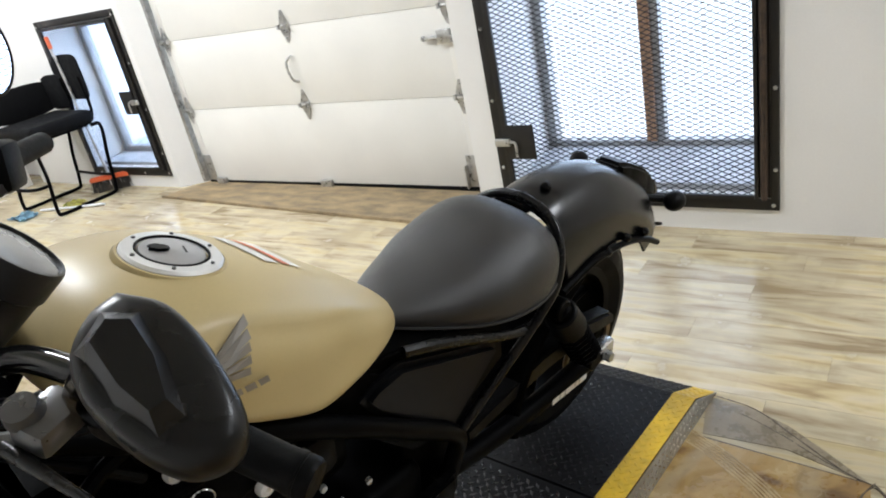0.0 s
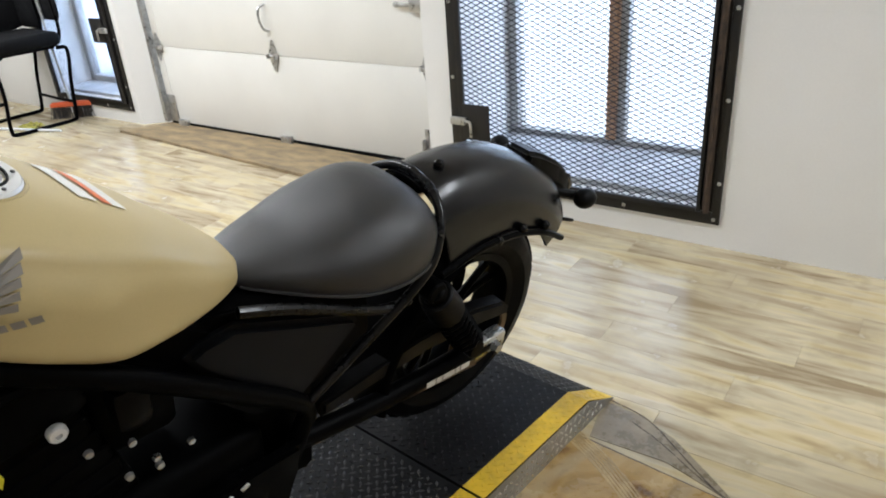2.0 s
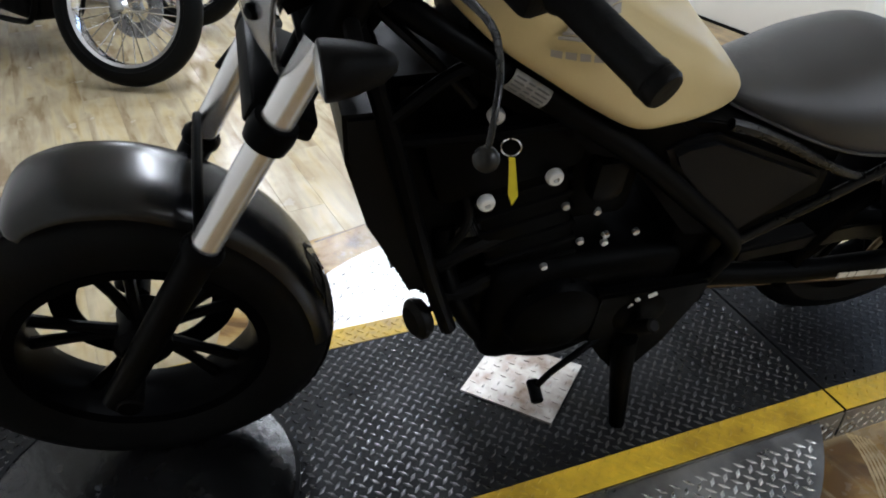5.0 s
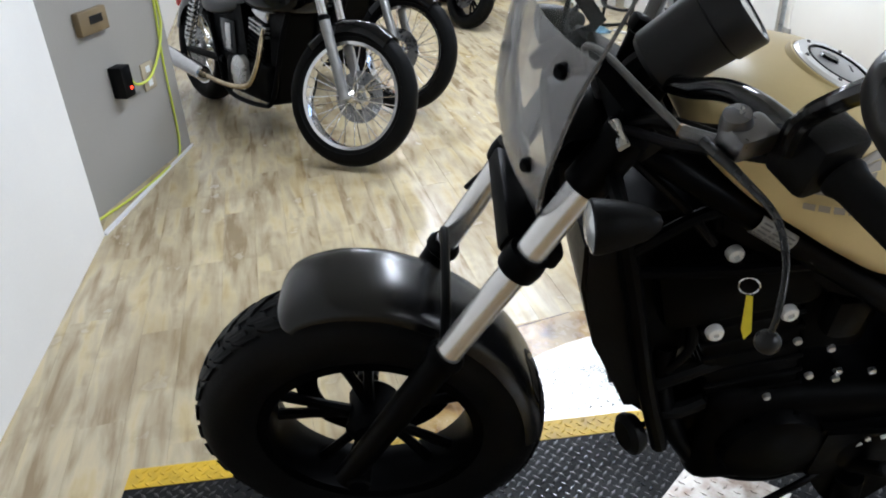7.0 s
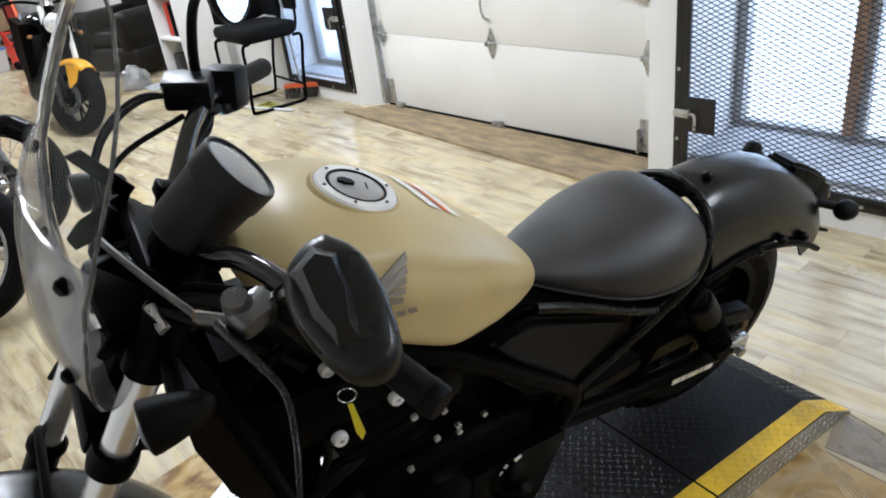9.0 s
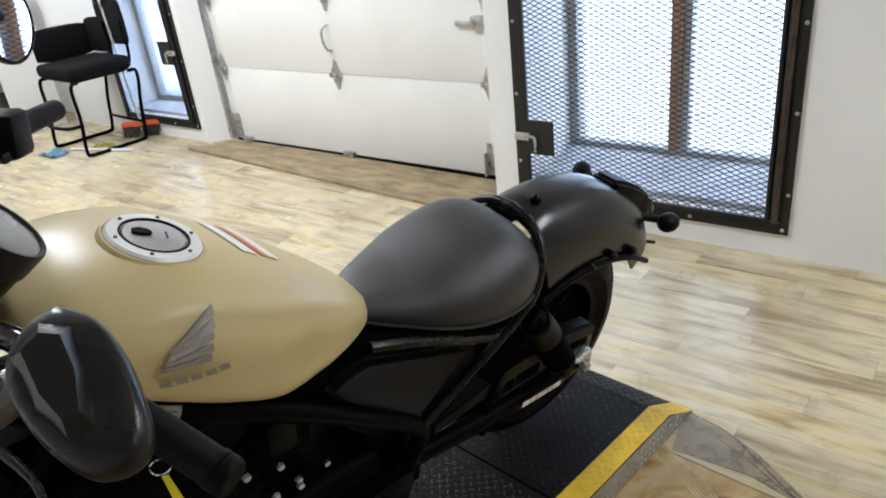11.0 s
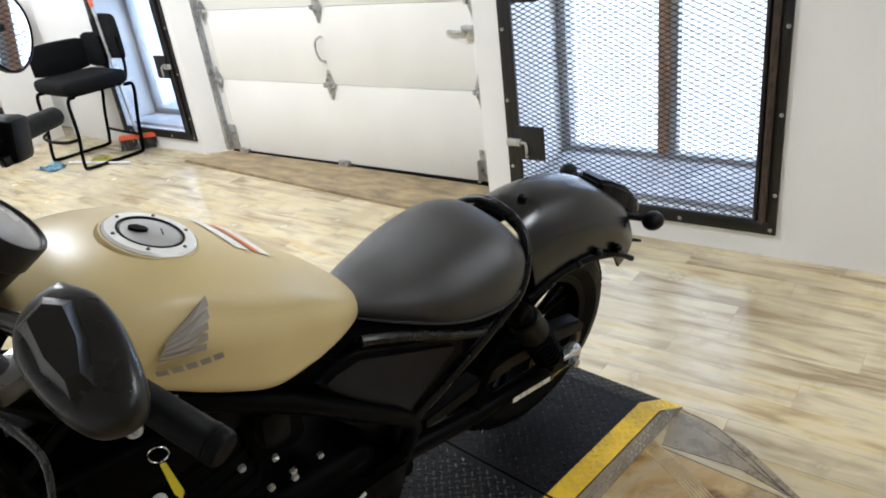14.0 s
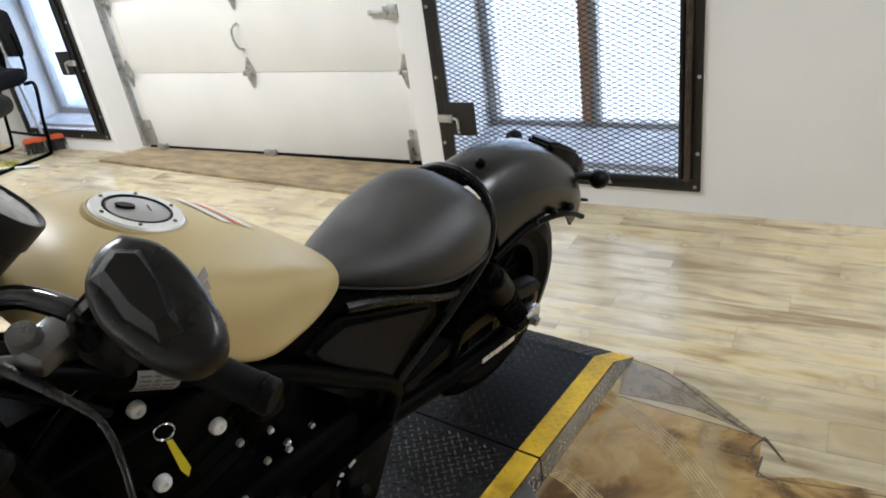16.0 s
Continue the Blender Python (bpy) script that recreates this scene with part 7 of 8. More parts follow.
def naked_bike(at, heading):
    """A small upright roadster with a yellow front mudguard, facing the camera's end of the room."""
    h = Vector((heading[0], heading[1], 0)).normalized()
    l = Vector((-h.y, h.x, 0))
    m = Matrix(((h.x, l.x, 0, at[0]), (h.y, l.y, 0, at[1]), (0, 0, 1, 0), (0, 0, 0, 1))) @ pose(0, 0, 0, -6, 0, 0) @ Matrix.Diagonal((0.88, 0.88, 0.88, 1.0))
    c = thing("motorcycle", "black naked motorcycle with orange-yellow front mudguard", "motorcycle", m)
    WB, R = 1.36, 0.30
    pivot = Vector((WB - 0.05, 0, R))
    lock = Matrix.Translation(pivot) @ Matrix.Rotation(radians(30), 4, Vector((-0.38, 0, 0.92))) @ Matrix.Translation(-pivot)
    for nm, u, wd in (("front_wheel", WB, 0.12), ("rear_wheel", 0.0, 0.16)):
        w = wheel(nm, (u, 0, R), R, wd, 0.205, c, 5, False, "black cast wheel")
        if u:
            w.matrix_local = lock
        part("brake_disc", lathe(B(), [(0.08, -0.002), (0.135, -0.002), (0.135, 0.002), (0.08, 0.002)], (u, -0.07, R), (0, 1, 0), 36, closed=True), M_PERCH, w, "drilled steel brake disc")
    bm = B()
    fender(bm, [(WB + 0.17, R + 0.27), (WB + 0.08, R + 0.318), (WB - 0.04, R + 0.322), (WB - 0.15, R + 0.28), (WB - 0.21, R + 0.23)], lambda f: 0.07, lambda f: 0.05, (WB, R))
    for s in (1, -1):
        q = [(WB - 0.03, 0.068 * s, R + 0.27), (WB + 0.12, 0.068 * s, R + 0.26), (WB + 0.10, 0.072 * s, R + 0.14), (WB + 0.02, 0.072 * s, R + 0.08)]
        slab(bm, q, 0.006, (0, s, 0))
    part("front_mudguard", bm, M_YELBIKE, c, "orange-yellow front mudguard").matrix_local = lock
    for s in (1, -1):
        y = 0.10 * s
        part("fork_leg", cyl(B(), (WB, y, R), (WB - 0.12, y, R + 0.30), 0.026, seg=14), M_BLACK, c).matrix_local = lock
        part("fork_tube", cyl(B(), (WB - 0.10, y, R + 0.27), (WB - 0.27, y, R + 0.70), 0.024, seg=14), M_WHITEDECAL, c, "pale upside-down fork tube").matrix_local = lock
        part("handlebar", tube(B(), [(WB - 0.27, 0.02 * s, 1.03), (WB - 0.28, 0.18 * s, 1.06), (WB - 0.34, 0.36 * s, 1.05)], 0.012, 10), M_BLACK, c)
        part("turn_signal", ball(B(), (WB - 0.14, 0.19 * s, 0.80), 0.022, 1.5, 1, 0.8), M_OLDLENS, c, "dull amber turn signal")
        bm = B()
        slab(bm, [(1.20, 0.25 * s, 0.90), (0.98, 0.28 * s, 0.94), (0.88, 0.28 * s, 0.66), (0.98, 0.25 * s, 0.42), (1.10, 0.24 * s, 0.46), (1.17, 0.25 * s, 0.66)], 0.07, (0, -s, 0), bevel=0.008)
        part("radiator_shroud", bm, M_BLACK, c, "black radiator shroud")
        part("calliper", box(B(), WB - 0.13, WB - 0.06, -0.085 - 0.02, -0.085 + 0.025, R + 0.02, R + 0.12, bevel=0.01) if s < 0 else cyl(B(), (WB, 0.085, R), (WB, 0.125, R), 0.022, seg=14, bevel=0.004), M_PERCH, c).matrix_local = lock
        bm = B()
        tube(bm, [(WB - 0.30, 0.26 * s, 1.07), (WB - 0.28, 0.34 * s, 1.16)], 0.006, 8)
        ball(bm, (WB - 0.28, 0.36 * s, 1.19), 0.06, 0.3, 1, 0.65)
        part("mirror", bm, M_PLASTIC, c)
        part("frame_tube", tube(B(), [(WB - 0.28, 0.04 * s, 0.86), (0.80, 0.15 * s, 0.75), (0.50, 0.14 * s, 0.45), (0.42, 0.12 * s, 0.32)], 0.022, 10), M_BLACK, c)
    # a large lamp over a small one in one black shell
    hl = part("headlamp", loft(B(), [[Vector((WB - 0.22 + 0.14 * f, math.cos(k * math.pi / 10) * (0.05 + 0.05 * f), 0.83 + math.sin(k * math.pi / 10) * (0.09 + 0.07 * f))) for k in range(20)] for f in (0, 0.4, 0.8, 1.0)]), M_BLACK, c, "black twin headlamp shell")
    for z, r, st in ((0.895, 0.080, 1.0), (0.745, 0.042, 1.0)):
        part("headlamp_glass", lathe(B(), [(0, 0.05), (r * 0.55, 0.044), (r, 0.026), (r, 0.012)], (WB - 0.10, 0, z), (1, 0, -0.05), 28), M_WHITELAMP, hl, "clear white headlamp glass")
    part("gauge", lathe(B(), [(0, -0.03), (0.055, -0.025), (0.06, 0.01), (0, 0.015)], (WB - 0.24, 0, 1.02), (-0.5, 0, 0.86), 24), M_CHROME, c)
    TK = [(1.10, 0.86, 0.80, 0.05), (1.05, 0.93, 0.76, 0.15), (0.92, 0.97, 0.74, 0.19), (0.78, 0.94, 0.73, 0.17), (0.66, 0.86, 0.73, 0.11), (0.61, 0.80, 0.75, 0.05)]
    part("fuel_tank", loft(B(), [sec_ring(*r, pinch=0.2) for r in interp(TK, 3)]), M_BLOSS, c, "gloss black tank", angle=60)
    ST = [(0.64, 0.80, 0.75, 0.06), (0.50, 0.80, 0.73, 0.14), (0.30, 0.82, 0.74, 0.15), (0.10, 0.88, 0.78, 0.12), (-0.15, 0.90, 0.82, 0.07)]
    part("seat", loft(B(), [sec_ring(*r, n=3, belly=0.4) for r in interp(ST, 3)]), M_OLDSEAT, c, "black seat", angle=60)
    part("engine", box(B(), 0.50, 1.05, -0.21, 0.21, 0.20, 0.64, bevel=0.05, seg=3), M_ENGINESHADE, c)
    part("radiator", box(B(), 1.03, 1.08, -0.21, 0.21, 0.36, 0.80, bevel=0.01), M_PLASTIC, c)
    part("side_stand", tube(B(), [(0.60, 0.12, 0.24), (0.56, 0.25, 0.045)], 0.012, 8), M_BLACK, c)


YH = Vector((0.97, -0.10)).normalized()
naked_bike((-5.24 - 1.36 * 0.88 * YH.x, 1.72 - 1.36 * 0.88 * YH.y), YH)

# ---- chair, broom, cloths by the small window ----
ch = thing("chair", "tall black fabric drafting chair with black steel tube frame", "chair", pose(-4.53, 2.92, 0, 0, 0, 86) @ Matrix.Diagonal((0.93, 1.04, 1.01, 1.0)))
bm = B()
box(bm, -0.24, 0.25, -0.24, 0.24, 0.495, 0.585, bevel=0.036, seg=4)
part("seat", bm, M_FABRIC, ch, "padded black seat")


def pad(x0, y0, x1, y1, z0, z1, bow, thick):
    """An upright cushion between two foot points, bowed outwards, with rounded edges."""
    bm = B()
    a, b = Vector((x0, y0, 0)), Vector((x1, y1, 0))
    nrm = Vector((y1 - y0, x0 - x1, 0)).normalized()
    rings = []
    for i in range(9):
        f = i / 8
        t = thick * (1 - abs(2 * f - 1) ** 5 * 0.7)
        c = a.lerp(b, f) + nrm * bow * (1 - (2 * f - 1) ** 2)
        drop = 0.02 * abs(2 * f - 1) ** 4
        rings.append([c + nrm * t * math.cos(k * math.pi / 6) * 0.5 + Vector((0, 0, (z0 + z1) / 2 + ((z1 - z0) / 2 - drop) * math.copysign(abs(math.sin(k * math.pi / 6)) ** 0.4, math.sin(k * math.pi / 6)))) for k in range(12)])
    return loft(bm, rings)


part("backrest", pad(0.265, -0.245, 0.275, 0.115, 0.640, 0.945, 0.02, 0.060), M_FABRIC, ch, "padded black backrest")
part("arm_pad", pad(0.268, 0.02, 0.235, 0.262, 0.585, 0.825, 0.01, 0.05), M_FABRIC, ch)
part("arm_pad", pad(0.250, 0.250, -0.20, 0.245, 0.575, 0.80, 0.01, 0.05), M_FABRIC, ch)
for s in (1, -1):
    part("back_post", tube(B(), [(0.255, 0.12 * s - 0.09, 0.80), (0.262, 0.12 * s - 0.09, 0.62), (0.235, 0.12 * s - 0.09, 0.52), (0.16, 0.12 * s - 0.09, 0.492)], 0.011, 10), M_BLACK, ch)
    part("side_frame", tube(B(), [(0.20, 0.225 * s, 0.485), (0.265, 0.232 * s, 0.46), (0.225, 0.236 * s, 0.25), (0.195, 0.240 * s, 0.05), (0.165, 0.242 * s, 0.013), (0.0, 0.245 * s, 0.012), (-0.235, 0.242 * s, 0.013), (-0.272, 0.240 * s, 0.05), (-0.245, 0.236 * s, 0.25), (-0.238, 0.232 * s, 0.46), (-0.18, 0.225 * s, 0.487)], 0.0125, 10), M_BLACK, ch, "bent black steel tube side frame")
part("foot_bar", tube(B(), [(-0.245, 0.236, 0.215), (-0.315, 0.17, 0.205), (-0.345, 0.0, 0.203), (-0.315, -0.17, 0.205), (-0.245, -0.236, 0.215)], 0.0115, 10), M_BLACK, ch, "curved black foot bar")
part("cross_bar", tube(B(), [(0.205, 0.238, 0.13), (0.205, 0.0, 0.125), (0.205, -0.238, 0.13)], 0.010, 10), M_BLACK, ch)
part("seat_plate", box(B(), -0.19, 0.20, -0.20, 0.20, 0.478, 0.497, bevel=0.004), M_PLASTIC, ch)

br = thing("broom", "push broom with orange head leaning on the window guard", "broom")
hd = Vector((-4.36, 3.12, 0.085))
bm = B()
dr = Vector((0.78, 0.60, 0)).normalized()
nn = Vector((-0.60, 0.78, 0))
slab(bm, [hd - dr * 0.14 + nn * 0.02, hd + dr * 0.14 + nn * 0.02, hd + dr * 0.14 - nn * 0.02, hd - dr * 0.14 - nn * 0.02], 0.03, bevel=0.008)
part("head", bm, M_ORANGEPL, br, "orange plastic broom head")
bm = B()
random.seed(3)
for k in range(160):
    a, b = random.uniform(-0.135, 0.135), random.uniform(-0.016, 0.016)
    p = hd + dr * a + nn * b
    q = hd + dr * (a * 1.12 + random.uniform(-0.008, 0.008)) + nn * (b * 1.6) + Vector((0, 0, -0.083))
    cyl(bm, p, q, 0.0022, seg=4)
tagged(part("bristles", bm, M_BRISTLE, br, "dark bristles"), kind="stuff")
tp = Vector((-4.52, 3.165, 1.06))
part("handle", tube(B(), [hd + Vector((0, 0, 0.02)), tp], 0.011, 10), M_GALV, br, "grey metal handle")
part("handle_tip", tube(B(), [tp - (tp - hd).normalized() * 0.06, tp + (tp - hd).normalized() * 0.02], 0.014, 10), M_ORANGEPL, br, "orange handle tip")


def rag(name, label, at, sx, sy, material, seed):
    r = thing(name, label, "cloth", pose(*at))
    rnd = random.Random(seed)
    bm = B()
    n = 14
    o1, o2 = rnd.uniform(0, 9), rnd.uniform(0, 9)
    g = [[bm.verts.new((sx * (i / n - 0.5) * (1 + 0.25 * noise.noise((j * 0.4, o1, 0))), sy * (j / n - 0.5) * (1 + 0.25 * noise.noise((i * 0.4, o2, 0))), 0.004 + 0.035 * abs(noise.noise((i * 0.45 + o1, j * 0.45 + o2, 0))))) for j in range(n + 1)] for i in range(n + 1)]
    for i in range(n):
        for j in range(n):
            bm.faces.new((g[i][j], g[i + 1][j], g[i + 1][j + 1], g[i][j + 1]))
    bmesh.ops.solidify(bm, geom=bm.faces[:], thickness=0.003)
    part("cloth", bm, material, r)


rag("cleaning_cloth", "crumpled pale blue cleaning cloth on the floor", (-4.66, 2.60, 0.002), 0.20, 0.13, M_CLOTHB, 1)
rag("cleaning_cloth", "crumpled yellow cleaning cloth on the floor", (-4.43, 2.84, 0.002), 0.15, 0.12, M_CLOTHY, 2)
stk = thing("measuring_stick", "thin pale wooden stick lying on the floor", "stick")
part("stick", tube(B(), [(-4.62, 2.70, 0.012), (-4.10, 2.86, 0.012)], 0.008, 8), M_WHITEPL, stk)

# ---- partition fittings ----
PD = Vector((-0.923, 0.385, 0)).normalized()
PN = Vector((0.385, 0.923, 0)).normalized()


def on_partition(x, z, out=0.0):
    k = (x + 2.28) / PD.x
    return Vector((-2.28, -0.70, z)) + PD * k + PN * out


def wall_box(name, label, cat, x, z, w, h, d, material, bev=0.006):
    t = thing(name, label, cat)
    c = on_partition(x, z)
    m = Matrix(((PD.x, PN.x, 0, c.x), (PD.y, PN.y, 0, c.y), (0, 0, 1, c.z), (0, 0, 0, 1)))
    part("body", box(B(), -w / 2, w / 2, 0.0, d, -h / 2, h / 2, bevel=bev, m=m), material, t)
    return t, m


t, m = wall_box("thermostat", "beige wall thermostat with small dark display", "thermostat", -2.72, 0.728, 0.19, 0.09, 0.03, mat("aged beige plastic", (0.17, 0.125, 0.065), 0.5))
part("display", box(B(), -0.03, 0.055, 0.03, 0.032, -0.008, 0.022, m=m), M_GREYPL, t, "dark display window")
t, m = wall_box("battery_charger", "black plug-in charger with a red light", "charger", -2.79, 0.465, 0.075, 0.13, 0.06, M_PLASTIC)
part("indicator", box(B(), 0.005, 0.018, 0.06, 0.062, -0.035, -0.022, m=m), glow("red indicator", (1.0, 0.05, 0.02), 4.0), t, "lit red indicator")
t, m = wall_box("outlet_plate", "cream wall outlet plate", "outlet", -3.02, 0.42, 0.10, 0.12, 0.008, M_CREAM, 0.003)
for dz in (-0.03, 0.03):
    part("socket", box(B(), -0.018, 0.018, 0.008, 0.010, dz - 0.014, dz + 0.014, m=m), M_WHITEPL, t)
cd = thing("extension_cord", "yellow-green extension cord hanging down the partition", "cord")
part("cord", tube(B(), [on_partition(-3.20, 2.6, 0.01), on_partition(-3.205, 1.4, 0.01), on_partition(-3.20, 0.76, 0.012), on_partition(-3.17, 0.58, 0.02), on_partition(-3.02, 0.435, 0.03), on_partition(-2.86, 0.43, 0.05), on_partition(-2.80, 0.50, 0.05)], 0.006, 8), M_CORD, cd)
part("cord_run", tube(B(), [on_partition(-3.215, 2.6, 0.008), on_partition(-3.20, 1.0, 0.008), on_partition(-3.15, 0.45, 0.01), on_partition(-3.12, 0.03, 0.012), on_partition(-2.90, 0.012, 0.05), on_partition(-2.66, 0.01, 0.05), on_partition(-2.40, 0.01, 0.02)], 0.005, 8), M_CORD, cd)

# ---- storage end ----


def shelf_unit(name, label, x0, x1, y0, y1, levels, top, material, back=True, t=0.022):
    u = thing(name, label, "shelf")
    for x in (x0, x1 - t):
        part("side_panel", box(B(), x, x + t, y0, y1, 0.0, top, bevel=0.003), material, u)
    for z in levels:
        part("shelf_board", box(B(), x0 + t, x1 - t, y0 + 0.004, y1 - 0.004, z, z + t, bevel=0.003), material, u)
    if back:
        part("back_panel", box(B(), x0 + t, x1 - t, y1 - 0.012, y1 - 0.004, 0.02, top), material, u)
    return u


shelf_unit("shelf_unit", "white open shelf unit with a few dark items", -5.98, -5.50, 2.76, 3.14, (0.05, 0.42, 0.80, 1.18), 1.2, M_WALL)


def crate(name, label, cat, x, y, z, sx, sy, sz, material, rz=0.0, lid=None, bev=0.012):
    c = thing(name, label, cat, pose(x, y, z, 0, 0, rz))
    part("body", box(B(), -sx / 2, sx / 2, -sy / 2, sy / 2, 0.0, sz, bevel=bev), material, c)
    if lid:
        part("lid", box(B(), -sx / 2 - 0.012, sx / 2 + 0.012, -sy / 2 - 0.012, sy / 2 + 0.012, sz, sz + 0.03, bevel=0.008), lid, c)
    return c


crate("storage_box", "grey storage box on the lower shelf", "box", -5.74, 2.93, 0.072, 0.30, 0.24, 0.22, M_GREYPL)
crate("binder", "dark red binder on the shelf", "binder", -5.82, 2.93, 0.442, 0.06, 0.22, 0.28, M_RED)
crate("binder", "black binder on the shelf", "binder", -5.74, 2.93, 0.442, 0.05, 0.22, 0.26, M_PLASTIC)
crate("bottle_box", "small white carton on the shelf", "box", -5.63, 2.93, 0.442, 0.09, 0.16, 0.18, M_WHITEPL)

rack = thing("storage_rack", "black steel storage rack full of boxes", "shelf")
for x in (-10.06, -9.52):
    for y in (-0.6, 0.5, 1.6, 2.75):
        part("post", box(B(), x - 0.018, x + 0.018, y - 0.018, y + 0.018, 0, 1.95), M_BLACK, rack)
for z in (0.06, 0.36, 0.68, 1.06, 1.45):
    part("shelf_board", box(B(), -10.09, -9.49, -0.63, 2.78, z, z + 0.025, bevel=0.004), M_BLACK, rack)
KINDS = ((M_CARD, "brown cardboard box on the rack", "cardboard_box", 5), (M_PLASTIC, "black parts case on the rack", "parts_case", 7), (M_RED, "red tool case on the rack", "tool_case", 2), (M_WHITEPL, "white carton on the rack", "carton", 2), (M_GREYPL, "dark grey parts case on the rack", "parts_case", 4), (M_BINBLUE, "dark blue storage bin on the rack", "storage_bin", 1))
DECK = [k for k in KINDS for _ in range(k[3])]
random.seed(11)
for z, room in ((0.085, 0.26), (0.385, 0.28), (0.705, 0.33), (1.085, 0.34), (1.475, 0.40)):
    y = -0.56
    while y < 2.60:
        w = min(random.uniform(0.12, 0.36), 2.72 - y)
        mt, lab, nm, _ = random.choice(DECK)
        if z == 0.705 and 1.35 < y < 1.60:
            mt, lab, nm, _ = KINDS[2]
            w = 0.36
        hgt = room * random.uniform(0.55, 0.97)
        c = crate(nm, lab, "box", -9.76 + random.uniform(-0.03, 0.02), y + w / 2, z, 0.44, w - 0.012, hgt, mt, random.uniform(-3, 3), bev=0.008)
        if mt == M_CARD:
            part("packing_tape", box(B(), 0.2205, 0.2220, -0.025, 0.025, hgt * 0.45, hgt - 0.01), M_TAPE, c, "brown packing tape")
        elif mt == M_RED:
            part("carry_handle", tube(B(), [(0.0, -w * 0.22, hgt - 0.002), (0.0, -w * 0.16, hgt + 0.035), (0.0, w * 0.16, hgt + 0.035), (0.0, w * 0.22, hgt - 0.002)], 0.007, 8), M_BLACK, c)
            part("latch", box(B(), 0.220, 0.228, -0.02, 0.02, hgt * 0.55, hgt * 0.78, bevel=0.002), M_SILVER, c, "metal latch")
        elif random.random() < 0.5 and w > 0.14:
            part("paper_label", box(B(), 0.2200, 0.2215, -w * 0.25, w * 0.2, hgt * 0.35, hgt * 0.62), M_CREAM if mt == M_WHITEPL else M_WHITEPL, c, "pale paper label", smooth=False)
        y += w + random.uniform(0.0, 0.03)

crate("cardboard_box", "brown cardboard box on the floor", "box", -9.36, 1.66, 0.0, 0.22, 0.27, 0.37, M_CARD, 6, bev=0.005)
crate("cardboard_box", "brown cardboard box stacked on the floor", "box", -9.40, 1.36, 0.0, 0.20, 0.28, 0.26, M_CARD, -8, bev=0.005)
crate("parts_case", "black parts case on the floor by the rack", "box", -9.38, 1.05, 0.0, 0.22, 0.30, 0.30, M_PLASTIC, 5)
tote = thing("storage_tote", "white plastic tote with a blue lid", "tote", pose(-9.22, 2.02, 0, 0, 0, 12))
bm = B()
loft(bm, [[Vector((sx * a, sy * b, z)) for a, b in ((-0.14, -0.155), (0.14, -0.155), (0.14, 0.155), (-0.14, 0.155))] for sx, sy, z in ((0.86, 0.86, 0.0), (1.0, 1.0, 0.22), (1.06, 1.06, 0.222), (1.06, 1.06, 0.24))])
bmesh.ops.bevel(bm, geom=bm.edges[:], offset=0.006, segments=2, affect='EDGES')
part("body", bm, M_WHITEPL, tote)
part("lid", box(B(), -0.155, 0.155, -0.17, 0.17, 0.240, 0.258, bevel=0.006), mat("blue plastic", (0.12, 0.28, 0.65), 0.4), tote, "blue plastic lid")
part("handle", box(B(), 0.135, 0.158, -0.05, 0.05, 0.16, 0.185, bevel=0.005), M_GREYPL, tote)
hm = thing("helmet", "glossy black motorcycle helmet on the tote", "helmet", pose(-9.22, 2.03, 0.258) @ Matrix.Diagonal((0.82, 0.82, 0.82, 1.0)))
bm = B()
ball(bm, (0, 0, 0.12), 0.15, 1.1, 0.95, 1.0, u=24, v=14)
bmesh.ops.bisect_plane(bm, geom=bm.verts[:] + bm.edges[:] + bm.faces[:], plane_co=(0, 0, 0.0), plane_no=(0, 0, -1), clear_outer=True)
part("shell", bm, M_BLOSS, hm)
part("visor", box(B(), 0.10, 0.17, -0.10, 0.10, 0.08, 0.17, bevel=0.03), M_GREYPL, hm)

jk = thing("floor_jack", "red workshop floor jack leaning on end", "jack", pose(-9.05, 2.36, 0, 0, -16, 25))
for s in (1, -1):
    part("side_frame", slab(B(), [(-0.06, 0.14 * s, 0.03), (0.07, 0.14 * s, 0.03), (0.05, 0.11 * s, 0.30), (0.02, 0.09 * s, 0.44), (-0.03, 0.09 * s, 0.44), (-0.05, 0.11 * s, 0.28)], 0.018, (0, -s, 0), bevel=0.004), M_RED, jk, "red steel side frame", smooth=False)
    part("wheel", cyl(B(), (0.05, 0.145 * s, 0.045), (0.05, 0.18 * s, 0.045), 0.045, seg=20, bevel=0.006), M_RUBBER, jk)
part("cross_plate", box(B(), -0.04, 0.05, -0.12, 0.12, 0.10, 0.24, bevel=0.01), M_RED, jk)
for z in (0.06, 0.30, 0.41):
    part("cross_bar", cyl(B(), (0.0, -0.11, z), (0.0, 0.11, z), 0.014, seg=12), M_RED, jk)
part("saddle", lathe(B(), [(0, 0.03), (0.035, 0.03), (0.04, 0.02), (0.03, 0.0)], (0.06, 0, 0.36), (1, 0, 0), 20), M_DARKALU, jk, "steel jack saddle")
# stool-shaped stand-in for a pale shape among the parked motorcycles
sto = thing("white_stand_in", "small white stepped frame standing in for a pale shape", "stool", pose(-9.0, 1.56, 0, 0, 0, 30))
part("step", box(B(), -0.11, 0.11, -0.15, 0.15, 0.265, 0.285, bevel=0.008), M_WHITEPL, sto)
for sx_ in (1, -1):
    part("leg_frame", tube(B(), [(0.13 * sx_, -0.15, 0.008), (0.08 * sx_, -0.13, 0.26), (0.08 * sx_, 0.13, 0.26), (0.13 * sx_, 0.15, 0.008)], 0.010, 8), M_WHITEPL, sto)
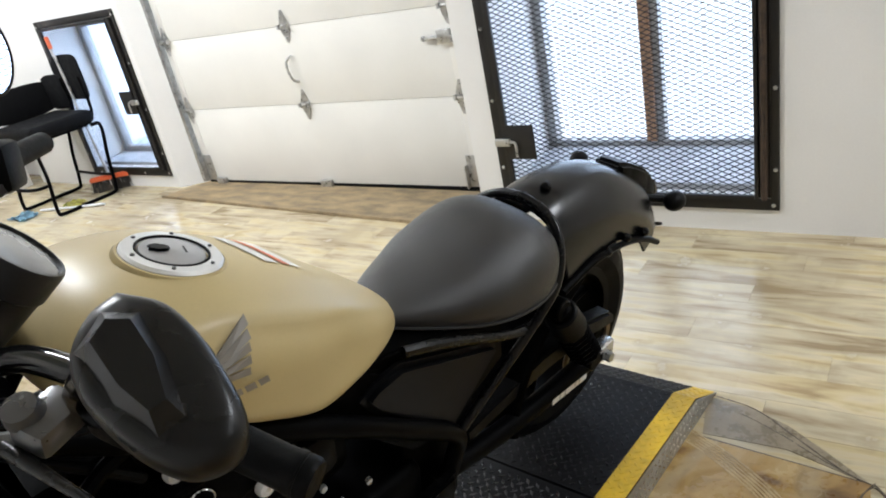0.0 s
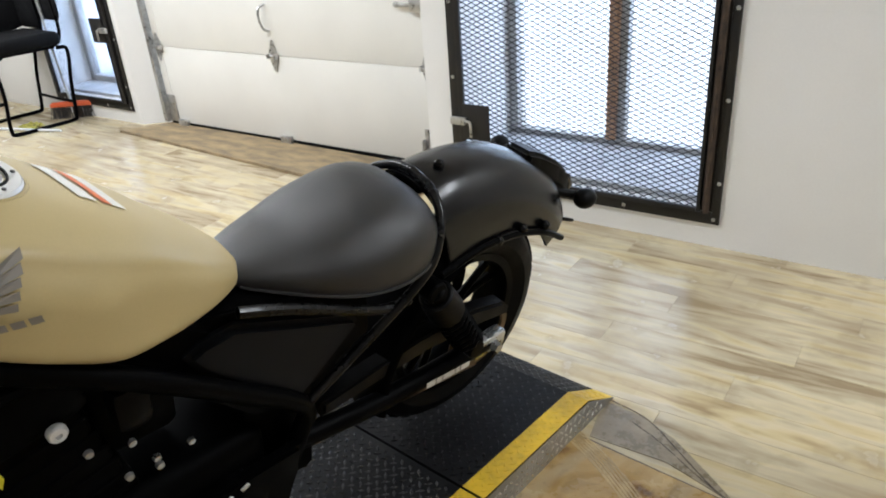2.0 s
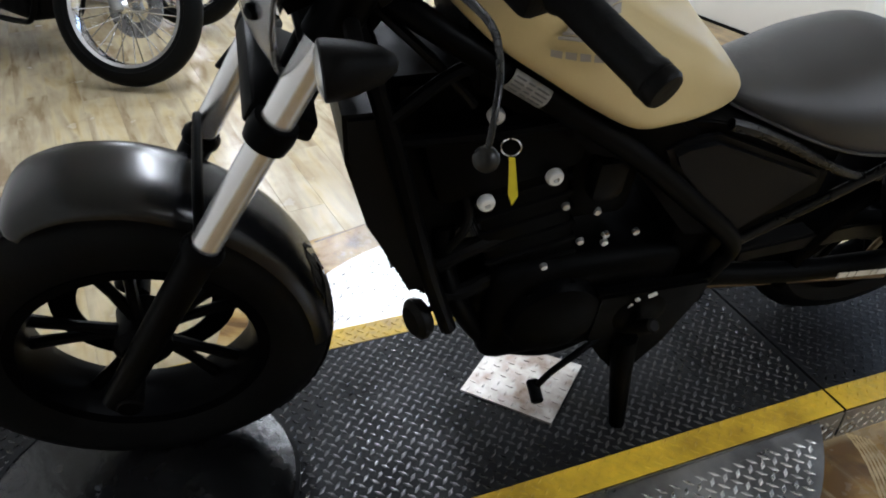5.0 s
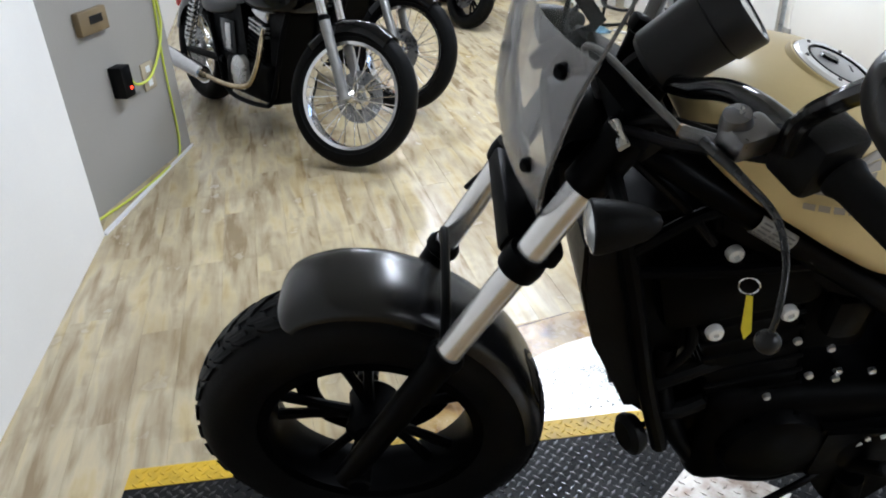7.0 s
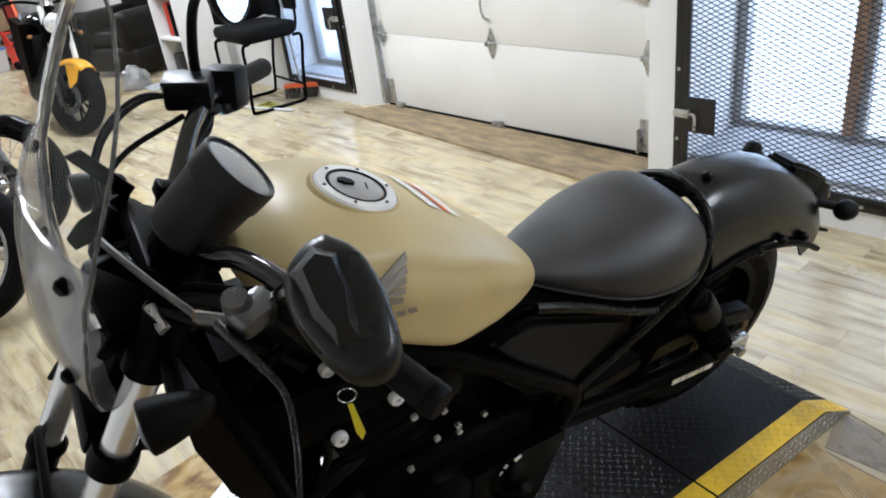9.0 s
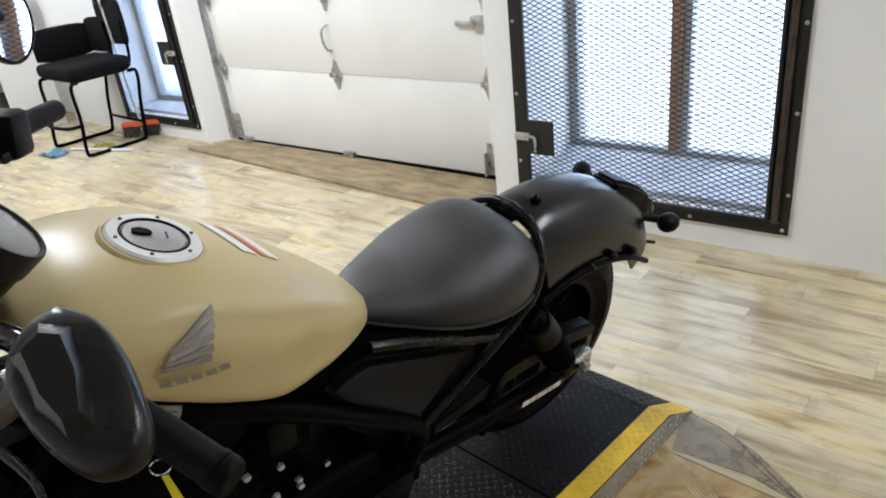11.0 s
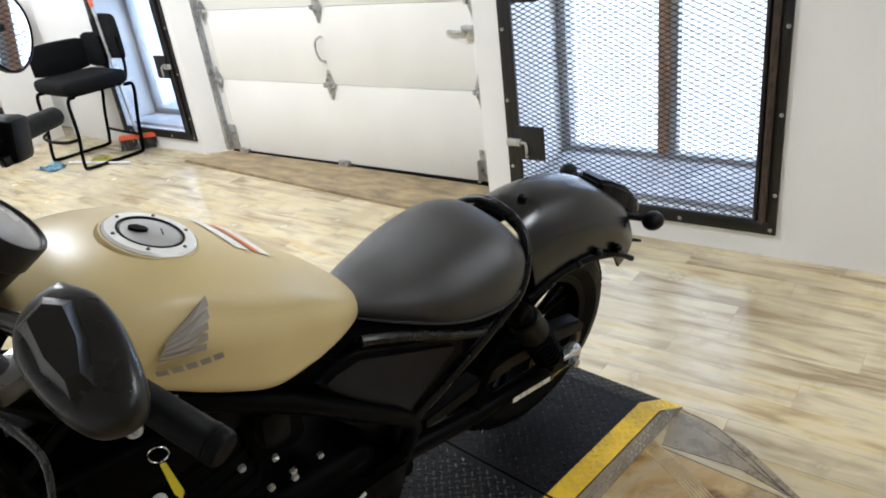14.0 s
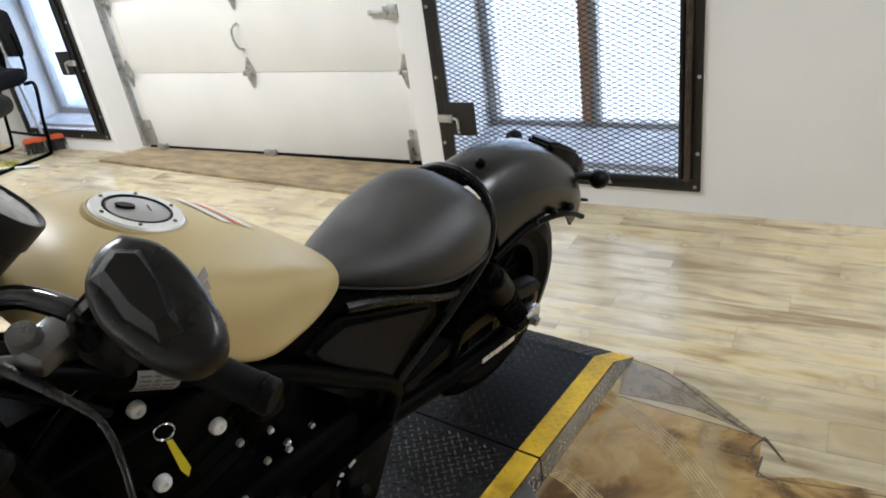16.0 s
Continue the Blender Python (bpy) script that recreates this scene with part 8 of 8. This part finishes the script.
part("lower_step", box(B(), 0.06, 0.15, -0.13, 0.13, 0.13, 0.145, bevel=0.005), M_WHITEPL, sto)
lp = thing("leaning_panel", "grey flat panel leaning by the floor jack", "panel")
part("sheet", slab(B(), [(-9.0, 2.44, 0.0), (-8.72, 2.66, 0.0), (-9.12, 2.70, 1.0), (-9.38, 2.50, 1.0)], 0.02, (0.65, -0.75, 0.25)), M_GREYPANEL, lp, "grey sheet")
part("edge_strip", slab(B(), [(-8.992, 2.412, 0.45), (-8.992, 2.44, 0.45), (-9.368, 2.50, 1.002), (-9.368, 2.468, 1.002)], 0.025, (0.8, -0.5, 0.3)), M_ORANGEPL, lp, "orange edge strip")

so = thing("armchair", "old dark brown leather armchair behind the motorcycles", "armchair", pose(-7.2, 3.0, 0, 0, 0, -70))
M_LEATHER = mat("dark brown leather", (0.0065, 0.0048, 0.003), 0.45, spec=0.25, vary=0.4, scale=9, bump=0.2)
part("base", box(B(), -0.40, 0.40, -0.42, 0.42, 0.05, 0.28, bevel=0.05, seg=3), M_LEATHER, so)
part("cushion", box(B(), -0.34, 0.36, -0.28, 0.28, 0.27, 0.44, bevel=0.06, seg=3), M_LEATHER, so)
part("backrest", box(B(), -0.46, -0.24, -0.40, 0.40, 0.20, 0.95, bevel=0.08, seg=3), M_LEATHER, so)
for s in (1, -1):
    part("armrest", box(B(), -0.36, 0.40, 0.30 * s - 0.10, 0.30 * s + 0.10, 0.20, 0.62, bevel=0.07, seg=3), M_LEATHER, so)
for x in (-0.34, 0.34):
    for y in (-0.34, 0.34):
        part("foot", box(B(), x - 0.03, x + 0.03, y - 0.03, y + 0.03, 0.0, 0.07), M_BLACK, so)


def sack(label, x, y, r, material, seed):
    s = thing("dust_sheet", label, "cloth", pose(x, y, 0))
    bm = B()
    ball(bm, (0, 0, 0), r, 0.9, 0.8, 1.15, u=36, v=20)
    for v in bm.verts:
        k = 1 + 0.30 * noise.noise(v.co * 9 + Vector((seed, 0, 0))) + 0.14 * noise.noise(v.co * 26 + Vector((0, seed, 0)))
        v.co = Vector((v.co.x * k, v.co.y * k, max(0.0, v.co.z * k + r * 0.3)))
    part("fold", bm, material, s)


sack("grey plastic bag standing crumpled on the floor", -6.35, 2.58, 0.15, mat("dull plastic film", (0.30, 0.30, 0.295), 0.3, vary=0.3, bump=0.3), 2)
rag("paper_sheet", "crumpled white paper on the floor", (-6.12, 2.66, 0.002), 0.26, 0.16, M_WHITEPL, 7)

# loose wires on the cross wall behind the motorcycles
for y0, sw, z1 in ((-0.56, 0.04, 0.45), (-0.46, 0.08, 0.38), (-0.34, 0.10, 0.42)):
    w = thing("hanging_wire", "thin dark wire hanging loose on the white wall", "wire", group="wires on the wall")
    part("strand", tube(B(), [(-7.790, y0, 1.9), (-7.788, y0 + sw * 0.3, 1.3), (-7.790, y0 + sw * 0.7, 0.8), (-7.790, y0 + sw, z1)], 0.006, 6), M_GREYPL, w)


# ---- floor planks ----
PW, PL = 0.118, 0.92
plank_mesh = {}


def plank_data(length):
    key = round(length, 3)
    if key not in plank_mesh:
        bm = B()
        box(bm, 0.00025, length - 0.00025, 0.00025, PW - 0.00025, -0.004, 0.0)
        bmesh.ops.bevel(bm, geom=[e for e in bm.edges if all(v.co.z > -0.001 for v in e.verts)], offset=0.0003, segments=1, affect='EDGES')
        me = bpy.data.meshes.new("plank")
        bm.to_mesh(me)
        bm.free()
        me.materials.append(M_PLANK)
        plank_mesh[key] = me
    return plank_mesh[key]


count = 0
rest = B()
rows = int((FLOOR_Y1 - FLOOR_Y0) / PW) + 1
rnd = random.Random(5)
for r in range(rows):
    y = FLOOR_Y0 + r * PW
    x = FLOOR_X0 - (r * 0.43 % 1.0) * PL
    while x < FLOOR_X1:
        x0, x1 = max(x, FLOOR_X0), min(x + PL, FLOOR_X1)
        if x1 - x0 > 0.02:
            near = -2.9 < x0 and x1 < 1.9 and -0.2 < y < 3.0
            if near and count < 300:
                ob = new("plank", plank_data(x1 - x0))
                ob.location = (x0, y, 0.0)
                ob.parent = floor
                count += 1
            else:
                box(rest, x0 + 0.00025, x1 - 0.00025, y + 0.00025, y + PW - 0.00025, -0.004, 0.0)
        x += PL
tagged(part("plank_field", rest, M_PLANK, floor, smooth=False), kind="stuff")
